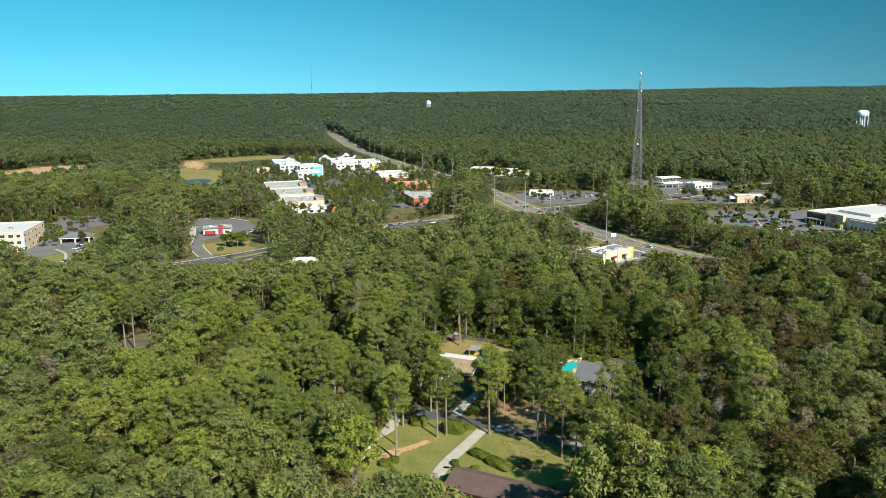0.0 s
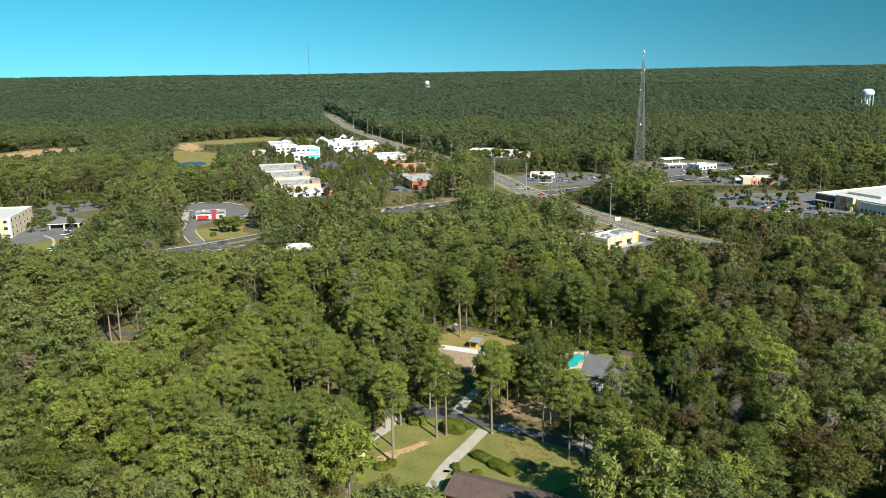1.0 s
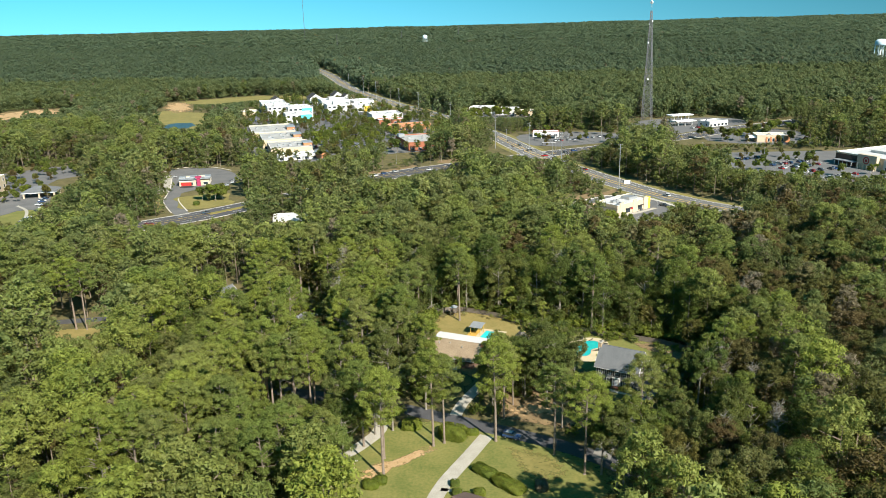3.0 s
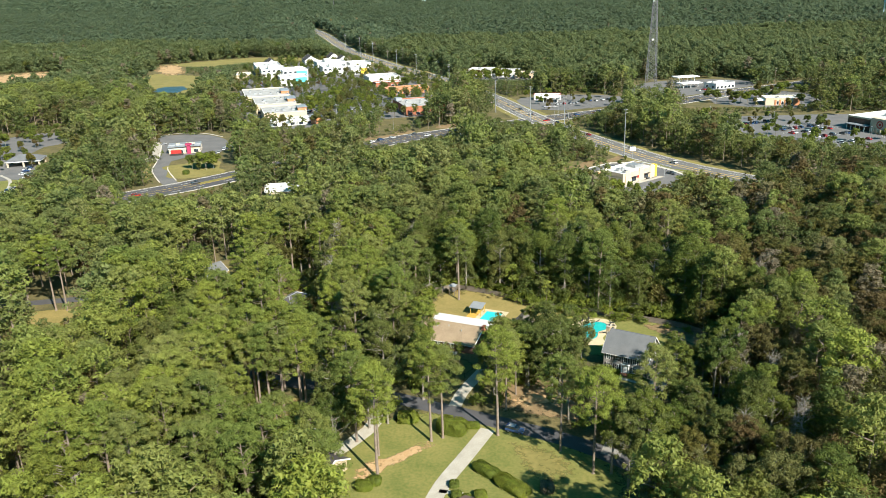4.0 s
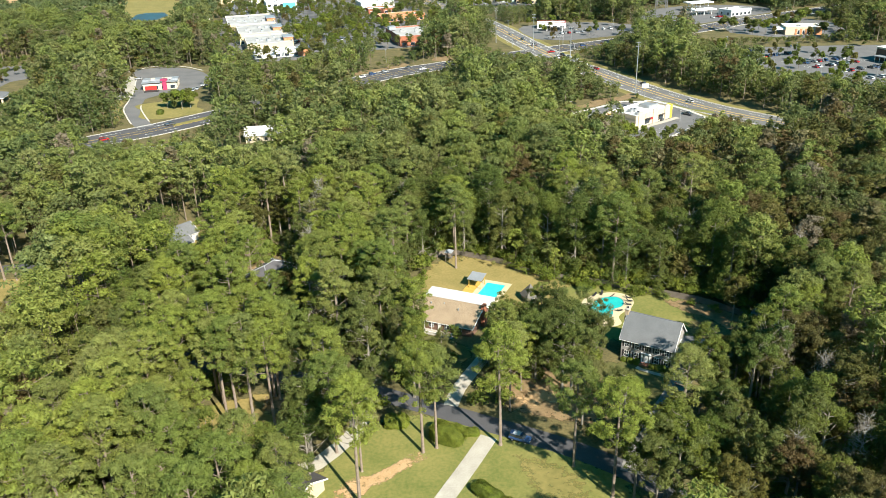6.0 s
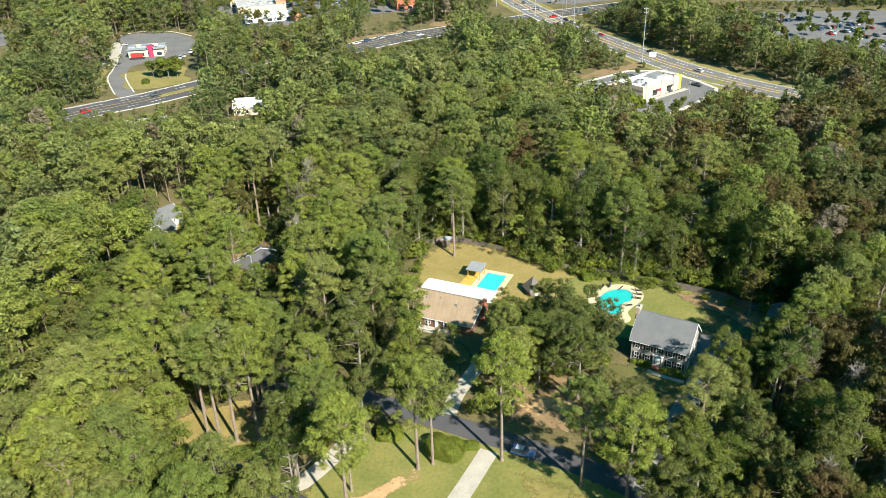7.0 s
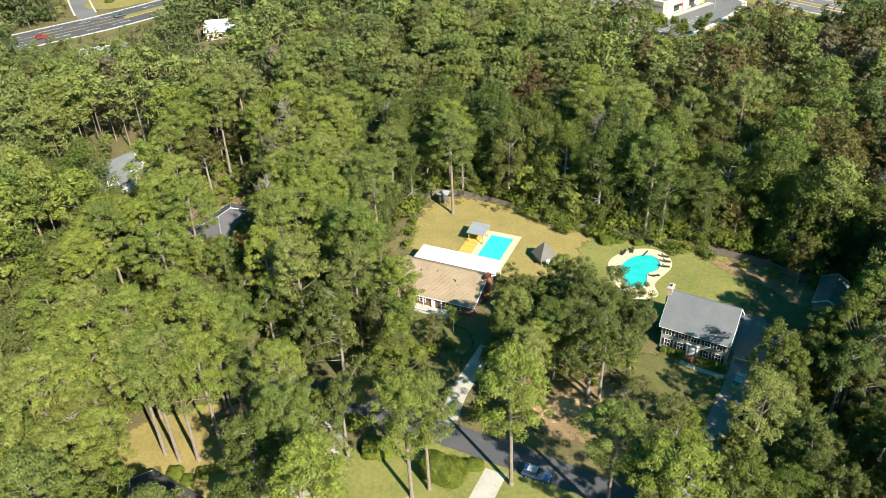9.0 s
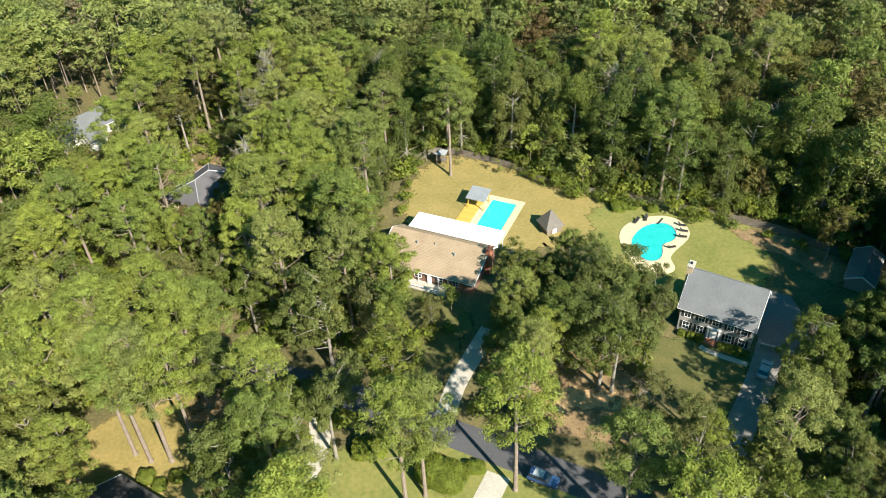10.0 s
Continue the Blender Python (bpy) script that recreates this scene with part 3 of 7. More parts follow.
def frame_shape(w, h, bars):
    bm, t = bmesh.new(), 0.09
    for a in ((-w / 2, 0, w / 2, t), (-w / 2, h - t, w / 2, h), (-w / 2, t, -w / 2 + t, h - t), (w / 2 - t, t, w / 2, h - t)):
        box(bm, a[0], -0.06, a[1], a[2], 0.02, a[3])
    if bars:
        box(bm, -w / 2 + t, -0.045, h / 2 - 0.03, w / 2 - t, 0.02, h / 2 + 0.03)
        box(bm, -0.025, -0.04, t, 0.025, 0.02, h / 2 - 0.03)
        box(bm, -0.025, -0.04, h / 2 + 0.03, 0.025, 0.02, h - t)
    return bm


def window(parent, x, y, z, w, h, turn=0, bars=True, shutters=False, frame_mat=None):
    """A framed pane on an outer wall; its local -y looks outwards."""
    fm = frame_mat or WHITE
    o = share("window", shaped(("window", w, h, bars, fm.name), lambda: frame_shape(w, h, bars), fm), parent, pose(x, y, z, 0, 0, turn), "")
    share("pane", shaped(("pane", w, h), lambda: boxed(-w / 2 + 0.07, -0.02, 0.07, w / 2 - 0.07, 0.0, h - 0.07), PANE), o)
    if shutters:
        for s in (-1, 1):
            share("shutter", shaped(("shutter", h), lambda: boxed(-0.2, -0.05, 0, 0.2, 0.0, h, bevel=0.012), DARK), o, pose(s * (w / 2 + 0.24), 0, 0), "black louvred shutter")
    return o


def door(parent, x, y, z, w, h, mat, turn=0):
    o = share("door", shaped(("door", w, h, mat.name), lambda: boxed(-w / 2, -0.05, 0, w / 2, 0.02, h, bevel=0.02), mat), parent, pose(x, y, z, 0, 0, turn))
    share("handle", shaped(("handle",), lambda: boxed(-0.03, -0.1, 0.95, 0.03, -0.05, 1.12), METAL), o, pose(w * 0.38, 0, 0))
    return o


def gable_walls(L, D, eave, ridge, yr):
    bm = bmesh.new()
    v = [bm.verts.new(p) for p in ((0, 0, 0), (L, 0, 0), (L, D, 0), (0, D, 0), (0, 0, eave), (L, 0, eave), (L, D, eave), (0, D, eave), (0, yr, ridge), (L, yr, ridge))]
    for f in ((0, 1, 5, 4), (2, 3, 7, 6), (1, 2, 6, 9, 5), (3, 0, 4, 8, 7), (3, 2, 1, 0), (4, 5, 9, 8), (8, 9, 6, 7)):
        bm.faces.new([v[i] for i in f])
    return bm


def slope(L, y0, z0, y1, z1, over=0.45, t=0.16, step=0.32):
    """One roof plane in stepped courses of shingles, from the eave (y0, z0) to the ridge (y1, z1)."""
    d = Vector((0, y1 - y0, z1 - z0))
    n = max(1, int(d.length / step))
    up = Vector((0, -d.z, d.y)).normalized()
    if up.z < 0:
        up = -up
    o = Vector((0, y0, z0))
    prof = [o - up * 0.02]
    for i in range(n):
        prof += [o + d * (i / n) + up * (t + 0.035), o + d * ((i + 1) / n) + up * t]
    prof.append(o + d - up * 0.02)
    bm = bmesh.new()
    rows = [[bm.verts.new((x, p.y, p.z)) for p in prof] for x in (-over, L + over)]
    m = len(prof)
    for i in range(m):
        j = (i + 1) % m
        bm.faces.new((rows[0][i], rows[0][j], rows[1][j], rows[1][i]))
    bm.faces.new(rows[0])
    bm.faces.new(rows[1][::-1])
    return bm


def gable_house(name, m, L, D, eave, ridge, wall, roof, label, yr=None, over=0.45, trim=WHITE):
    e = thing(name, m, label, "house")
    yr = D / 2 if yr is None else yr
    FOOT.append((m.inverted(), L, D))
    part("wall", gable_walls(L, D, eave, ridge, yr), wall, e)
    f, b = (ridge - eave) / yr, (ridge - eave) / (D - yr)
    part("roof", slope(L, -over, eave - over * f, yr, ridge, over), roof, e)
    part("roof", slope(L, D + over, eave - over * b, yr, ridge, over), roof, e)
    bm = bmesh.new()
    tube(bm, (-over, yr, ridge + 0.17), (L + over, yr, ridge + 0.17), 0.1, 0.1, 6)
    part("ridge_cap", bm, roof, e)
    for x in (-over, L + over):
        bm = bmesh.new()
        for y0, z0 in ((-over, eave - over * f), (D + over, eave - over * b)):
            a, c = Vector((x, y0, z0 + 0.02)), Vector((x, yr, ridge + 0.02))
            q = [bm.verts.new((x + s, p.y, p.z + k)) for s in (-0.05, 0.05) for p, k in ((a, -0.12), (a, 0.2), (c, 0.2), (c, -0.12))]
            for k in ((0, 1, 2, 3), (7, 6, 5, 4), (0, 4, 5, 1), (1, 5, 6, 2), (2, 6, 7, 3), (3, 7, 4, 0)):
                bm.faces.new([q[i] for i in k])
        part("bargeboard", bm, trim, e, "white gable trim")
    for y, s in ((-over - 0.06, 1), (D + over + 0.06, 1)):
        zz = eave - over * (f if y < 0 else b)
        part("gutter", boxed(-over, y - 0.06, zz - 0.02, L + over, y + 0.06, zz + 0.1), trim, e, "white eaves gutter")
    return e


# ---- the grey house with the kidney pool ----
house = gable_house("house_grey", pose(42.4, 258.6, 0, 0, 0, -30), 12.6, 10.0, 5.8, 10.5, SIDING_GREY, SHINGLE_GREY, "two-storey grey-sided house with a grey shingle roof and black shutters", 5.0, 0.5)
for i, x in enumerate((1.4, 3.9, 6.3, 8.9, 11.2)):
    window(house, x, -0.02, 3.5, 1.2, 1.7, shutters=True)
    if i != 2:
        window(house, x, -0.02, 0.75, 1.2, 1.75, shutters=True)
door(house, 6.3, -0.02, 0.3, 1.05, 2.1, WHITE)
for s in (-1, 1):
    part("pilaster", boxed(6.3 + s * 0.95 - 0.14, -0.16, 0.2, 6.3 + s * 0.95 + 0.14, 0, 2.75, bevel=0.02), WHITE, house, "white door pilaster")
part("pediment", boxed(5.05, -0.35, 2.72, 7.55, 0.0, 3.0, bevel=0.03), WHITE, house, "white moulding over the door")
part("doorstep", boxed(5.1, -1.5, 0, 7.5, 0, 0.28, bevel=0.03), BRICK, house, "brick doorstep")
for x in (2.0, 6.8):
    window(house, 12.62, x, 3.5, 1.0, 1.5, 90)
    window(house, 12.62, x, 0.8, 1.0, 1.5, 90)
for i in range(18):
    share("siding_course", shaped(("siding_course",), lambda: boxed(0, -0.035, 0, 12.6, 0, 0.05), SIDING_GREY), house, pose(0, 0, 0.3 + i * 0.31))
bm = bmesh.new()
box(bm, -1.0, 4.1, 0, -0.02, 5.9, 11.2)
part("chimney", bm, plain("tan_brick", (0.4, 0.31, 0.2), 0.8, 0.9), house, "tan brick chimney")
part("chimney_cap", boxed(-1.1, 4.0, 11.2, 0.08, 6.0, 11.42, bevel=0.03), CONCRETE, house, "concrete chimney cap")
tube_bm = bmesh.new()
tube(tube_bm, (-0.5, 5.0, 11.42), (-0.5, 5.0, 11.8), 0.22, 0.2, 10)
part("flue", tube_bm, DARK, house, "dark flue pipe")
wall_low = thing("garden_wall", pose(55.6, 253.2, 0, 0, 0, -24), "low pale garden wall beside the driveway", "wall")
part("wall", boxed(0, 0, 0, 5.5, 0.3, 1.1, bevel=0.02), CONCRETE, wall_low)
part("coping", boxed(-0.06, -0.06, 1.1, 5.56, 0.36, 1.2, bevel=0.02), CONCRETE, wall_low)


def fence_panel(w=2.4, h=1.8):
    """A board panel: proud and sunk boards with uneven tops, in one piece."""
    bm = bmesh.new()
    n = int(w / 0.16)
    front, back, fz, bz = [], [], [], []
    for i in range(n):
        y, top = (-0.03 if i % 2 else 0.0), h + 0.05 * math.sin(i * 12.9)
        for x in (i * w / n, (i + 1) * w / n):
            front.append((bm.verts.new((x, y, 0.03)), bm.verts.new((x, y, top))))
            back.append((bm.verts.new((x, y + 0.03, 0.03)), bm.verts.new((x, y + 0.03, top))))
    for i in range(len(front) - 1):
        (a, b), (c, d), (e, f), (g, k) = front[i], front[i + 1], back[i], back[i + 1]
        for q in ((a, c, d, b), (g, e, f, k), (b, d, k, f), (c, a, e, g)):
            bm.faces.new(q)
    return bm


def fence(pts, label, h=1.8):
    e = thing("fence", pose(pts[0][0], pts[0][1], 0), label, "fence")
    o = Vector(pts[0])
    for a, b in zip(pts, pts[1:]):
        a, b = Vector(a), Vector(b)
        d = b - a
        n = max(1, round(d.length / 2.4))
        turn = math.degrees(math.atan2(d.y, d.x))
        for i in range(n):
            p = a + d * (i / n) - o
            s = d.length / n / 2.4
            share("panel", shaped(("panel", h), lambda: fence_panel(2.4, h), WOOD_OLD), e, pose(p.x, p.y, 0, 0, 0, turn) @ Matrix.Diagonal((s, 1, 1, 1)))
            share("post", shaped(("post", h), lambda: boxed(-0.06, -0.06, 0, 0.06, 0.06, h + 0.1), WOOD_OLD), e, pose(p.x, p.y + 0.1, 0, 0, 0, turn))
    return e


fence([(-7, 318), (-2, 321), (3, 320.7), (8.2, 318), (12, 315.9), (16.7, 312.9), (20, 309), (24, 306), (30, 303)], "weathered grey wooden fence behind the dry yard")
fence([(30, 303), (40.1, 299.2), (46.6, 297.2), (50.6, 295), (62.9, 289.6), (69, 286.5), (73.1, 283.2), (77, 279.5), (83, 276), (90, 268)], "weathered grey wooden fence behind the pool lawn")

# kidney pool
deck = [(36.4, 286.4), (38.8, 290.6), (44.6, 293.2), (49.0, 292.8), (51.6, 289.6), (51.6, 285.4), (47.4, 281.2), (45.4, 278.6), (46.4, 275.0), (43.4, 273.4), (39.4, 274.0), (37.0, 280.0)]
wat = [(38.6, 284.2), (40.6, 287.8), (43.6, 290.3), (47.4, 290.8), (49.2, 287.8), (48.0, 284.2), (44.9, 283.2), (44.7, 280.4), (43.4, 277.9), (40.8, 277.6), (39.0, 280.4)]


def pool(name, outer, inner, deck_mat, water, label, z=0.14):
    """A slab with a hole, a lined basin and its water."""
    e = thing(name, pose(0, 0, 0), label, "swimming pool")
    n = len(outer)
    bm = bmesh.new()
    rings = [[bm.verts.new((x, y, h)) for x, y in p] for p, h in ((outer, 0.0), (outer, z), (inner, z), (inner, 0.012))]
    for a, b in zip(rings, rings[1:]):
        for i in range(n):
            j = (i + 1) % n
            bm.faces.new((a[i], a[j], b[j], b[i]))
    part("pool_deck", bm, deck_mat, e, "pale pool deck")
    bm = bmesh.new()
    cx, cy = sum(p[0] for p in inner) / n, sum(p[1] for p in inner) / n
    bm.faces.new([bm.verts.new((x, y, 0.055)) for x, y in inner])
    part("water", bm, water, e, "clear turquoise water")
    bm = bmesh.new()
    for k0, k1, h0, h1 in ((1.0, 0.955, z + 0.015, z + 0.015),):
        a = [bm.verts.new((cx + (x - cx) * 1.035, cy + (y - cy) * 1.035, z + 0.03)) for x, y in inner]
        b = [bm.verts.new((cx + (x - cx) * 0.985, cy + (y - cy) * 0.985, z + 0.03)) for x, y in inner]
        c = [bm.verts.new((cx + (x - cx) * 0.985, cy + (y - cy) * 0.985, 0.04)) for x, y in inner]
        for p, q in ((a, b), (b, c)):
            for i in range(n):
                j = (i + 1) % n
                bm.faces.new((p[i], p[j], q[j], q[i]))
    part("coping", bm, CONCRETE, e, "pale coping edge")
    return e


def resample(pts, n):
    P = [Vector(p) for p in pts] + [Vector(pts[0])]
    ds = [0.0]
    for a, b in zip(P, P[1:]):
        ds.append(ds[-1] + (b - a).length)
    out = []
    for i in range(n):
        s = ds[-1] * i / n
        k = max(j for j in range(len(ds)) if ds[j] <= s)
        t = (s - ds[k]) / max(1e-6, ds[k + 1] - ds[k])
        out.append(tuple(P[k].lerp(P[k + 1], t)))
    return out


DECK_CREAM = plain("cream_pool_deck", (0.5, 0.42, 0.27), 3.0, 0.9, vary=0.1, coord="World")
kidney = pool("kidney_pool", resample(rounded(deck, 3), 64), resample(rounded(wat, 3), 64), DECK_CREAM, POOL_WATER_DEEP, "kidney-shaped turquoise pool in a cream deck")
bm = bmesh.new()
tube(bm, (47.0, 291.9, 0.2), (45.6, 289.9, 0.35), 0.16, 0.12, 6)
part("diving_board", bm, DARK, kidney, "short dark diving board")


def lounger(x, y, turn):
    e = thing("sun_lounger", pose(x, y, 0.14, 0, 0, turn), "dark sun lounger with a raised back on the pool deck", "sun lounger", "poolside chairs")
    part("seat", boxed(-0.33, -0.95, 0.28, 0.33, 0.35, 0.36, bevel=0.03), DARK, e)
    part("backrest", boxed(-0.33, 0, 0, 0.33, 0.75, 0.07, bevel=0.03), DARK, e, "", pose(0, 0.35, 0.33, 48))
    for a in (-0.28, 0.28):
        for b in (-0.85, 0.25):
            share("leg", shaped(("lounger_leg",), lambda: boxed(-0.03, -0.03, 0, 0.03, 0.03, 0.29), METAL), e, pose(a, b, 0))


for a in ((50.4, 289.2, 70), (50.3, 287.2, 75), (49.6, 285.2, 80), (46.6, 281.8, 100), (41.2, 291.0, -40), (43.4, 291.9, -20)):
    lounger(*a)

# garden shed
shed = gable_house("garden_shed", pose(80.2, 266.2, 0, 0, 0, 58), 10.0, 4.8, 2.3, 3.6, SIDING_GREY, SHINGLE_GREY, "grey-roofed garden shed in the tree shade", 2.3, 0.3)
shed["category"] = "shed"
door(shed, 5, -0.02, 0.05, 1.6, 2.0, WHITE)
window(shed, 2.2, -0.02, 1.0, 0.8, 0.9)

# ---- the ranch house with the square pool ----
RANCH = pose(-12.8, 277.2, 0, 0, 0, -23.2)
# the shade below eave and porch is put into the brick colour
ranch = gable_house("house_ranch", RANCH, 20.2, 12.0, 2.8, 5.3, material("eave_shade_brick", (0.12, 0.07, 0.05), (0.2, 0.115, 0.085), 1.0, 0.9, fine=10), SHINGLE_BROWN, "low brown brick ranch house with a tan shingle roof", 7.9, 0.5)
for x in (2.0, 5.2, 8.6, 13.2, 16.6):
    window(ranch, x, -0.02, 0.9, 1.5, 1.4)
door(ranch, 11.0, -0.02, 0.1, 1.0, 2.1, WHITE)
part("porch_slab", boxed(6.5, -2.6, 0, 15.5, 0, 0.16), CONCRETE, ranch, "white porch slab")
for i in range(5):
    share("porch_post", shaped(("porch_post",), lambda: boxed(-0.07, -0.07, 0.16, 0.07, 0.07, 2.55), WHITE), ranch, pose(6.8 + i * 2.1, -0.42, 0))
part("porch_rail", boxed(6.6, -2.5, 0.85, 15.4, -2.42, 0.95), WHITE, ranch, "white porch rail")
part("patio_roof", boxed(1.4, 11.0, 3.75, 21.0, 16.4, 3.92, bevel=0.04), WHITE_ROOF, ranch, "white flat patio roof")
for i in range(26):
    share("roof_rib", shaped(("roof_rib",), lambda: boxed(0, 11.05, 3.92, 0.05, 16.35, 3.96), WHITE_ROOF), ranch, pose(1.5 + i * 0.77, 0, 0))
for i in range(6):
    share("patio_post", shaped(("patio_post",), lambda: boxed(-0.08, -0.08, 0, 0.08, 0.08, 3.75), WHITE), ranch, pose(1.9 + i * 3.7, 16.1, 0))
for x, y in ((6.2, 5.4), (9.8, 6.1), (14.6, 4.6)):
    bm = bmesh.new()
    tube(bm, (x, y, 4.6), (x, y, 5.35), 0.14, 0.14, 8)
    part("vent_pipe", bm, METAL, ranch, "roof vent pipe")
part("chimney", boxed(20.3, 6.4, 0, 21.2, 8.2, 6.2, bevel=0.03), BRICK, ranch, "red brick chimney")


def local(d, n):
    """Yard coordinates along (d) and across (n) the ranch house."""
    return d * 0.919 + n * 0.394, -d * 0.394 + n * 0.919


def rect(d0, n0, d1, n1):
    return [local(d0, n0), local(d1, n0), local(d1, n1), local(d0, n1)]


pool("square_pool", resample(rect(-110.0, 265.2, -101.2, 282.4), 64), resample(rect(-108.4, 270.4, -102.7, 280.9), 64), DECK_CREAM, POOL_WATER, "rectangular turquoise pool in a pale concrete deck")
PERGOLA = Matrix.Translation((*local(-113.2, 265.4), 0)) @ pose(0, 0, 0, 0, 0, -23.2)
wdeck = thing("wooden_deck", PERGOLA, "new yellow pine deck beside the pool", "deck")
for i in range(21):
    share("board", shaped(("board",), lambda: boxed(0, 0, 0.1, 0.145, 15.2, 0.2), WOOD_NEW), wdeck, pose(i * 0.152, 0, 0))
shelter = thing("pool_shelter", PERGOLA @ pose(0.6, 10.4, 0), "open wooden shelter with a grey metal roof", "shelter")
for a in (0.25, 3.75):
    for b in (0.25, 3.85):
        share("post", shaped(("shelter_post",), lambda: boxed(-0.08, -0.08, 0.0, 0.08, 0.08, 2.9), WOOD_NEW), shelter, pose(a, b, 0))
for b in (0.25, 3.85):
    share("beam", shaped(("beam",), lambda: boxed(-0.1, -0.07, 2.72, 4.1, 0.07, 2.9), WOOD_NEW), shelter, pose(0, b, 0))
part("roof", slope(4.0, -0.2, 2.85, 4.3, 3.35, 0.25, 0.06, 5.0), METAL_ROOF, shelter, "grey ribbed metal roof")
for i in range(11):
    share("roof_rib", shaped(("shelter_rib",), lambda: slope(0.04, -0.2, 2.9, 4.3, 3.4, 0.0, 0.03, 9.0), METAL_ROOF), shelter, pose(-0.2 + i * 0.43, 0, 0.02))
tool = thing("playhouse", pose(22.7, 289.6, 0, 0, 0, 24), "small hut with a steep taupe pointed roof", "hut")
part("wall", boxed(-1.8, -1.8, 0, 1.8, 1.8, 1.75), WOOD_OLD, tool)
bm = bmesh.new()
v = [bm.verts.new(p) for p in ((-2.25, -2.25, 1.6), (2.25, -2.25, 1.6), (2.25, 2.25, 1.6), (-2.25, 2.25, 1.6), (0, 0, 5.1))]
for i in range(4):
    bm.faces.new((v[i], v[(i + 1) % 4], v[4]))
bm.faces.new(v[3::-1])
part("roof", bm, material("taupe_shingles", (0.10, 0.09, 0.08), (0.16, 0.145, 0.125), 1.5, 0.9, fine=12), tool, "steep taupe roof")
door(tool, 0, -1.82, 0, 0.9, 1.55, WHITE)
swing = thing("play_tower", pose(-0.4, 316.2, 0, 0, 0, -20), "wooden play tower with a grey roof and slide", "play tower")
for a in (-1, 1):
    for b in (-1, 1):
        share("post", shaped(("tower_post",), lambda: boxed(-0.07, -0.07, 0, 0.07, 0.07, 3.6), WOOD_OLD), swing, pose(a * 0.9, b * 0.9, 0))
part("platform", boxed(-1, -1, 1.5, 1, 1, 1.62), WOOD_OLD, swing)
part("railing", boxed(-1.0, -1.02, 1.62, 1.0, -0.96, 2.4), WOOD_OLD, swing)
part("railing", boxed(-1.02, -0.9, 1.62, -0.96, 0.9, 2.4), WOOD_OLD, swing)
bm = bmesh.new()
v = [bm.verts.new(p) for p in ((-1.3, -1.3, 3.5), (1.3, -1.3, 3.5), (1.3, 1.3, 3.5), (-1.3, 1.3, 3.5), (0, 0, 4.3))]
for i in range(4):
    bm.faces.new((v[i], v[(i + 1) % 4], v[4]))
bm.faces.new(v[3::-1])
part("roof", bm, METAL_ROOF, swing, "grey pointed roof")
bm = bmesh.new()
box(bm, -0.35, 0, 0, 0.35, 3.0, 0.08)
part("slide", bm, PAINT_YELLOW, swing, "faded slide", pose(0.3, 0.95, 1.5, -28))

# ---- the houses to the south and west ----
south = gable_house("house_south", pose(-2.0, 187.5, 0, 0, 0, -27), 30.0, 11.0, 2.9, 5.2, BRICK, SHINGLE_RED, "low brick house with a dark brown shingle roof", 5.5, 0.6, SHINGLE_RED)
for x in (3, 8, 13, 19, 25):
    window(south, x, 11.02, 0.9, 1.6, 1.4, 180)
west = gable_house("house_west", pose(-52.9, 218.9, 0, 0, 0, -31), 28.0, 9.0, 2.8, 5.0, SIDING_TAN, SHINGLE_DARK, "tan-walled house with a dark shingle roof", 4.5, 0.6)
for x in (3, 8, 15):
    window(west, x, 9.02, 0.9, 1.4, 1.3, 180)
window(west, 28.02, 3.0, 0.9, 1.2, 1.3, 90)
door(west, 24.0, 9.02, 0.05, 2.6, 2.2, WHITE, 180)
grey3 = gable_house("house_northwest", pose(-96.0, 326.5, 0, 0, 0, 52), 15.0, 8.4, 2.9, 5.4, STUCCO_WHITE, SHINGLE_GREY, "white house with a grey shingle roof among pines", 4.2, 0.5)
for x in (3.0, 7.5, 12.0):
    window(grey3, x, -0.02, 0.9, 1.3, 1.3)
porch3 = gable_house("porch_northwest", pose(-88.5, 326.5, 0, 0, 0, 52), 4.5, 5.0, 2.7, 4.2, STUCCO_WHITE, SHINGLE_GREY, "white gabled entry wing of the grey-roofed house", 2.5, 0.3)
door(porch3, 2.2, -0.02, 0.05, 1.0, 2.0, WHITE)



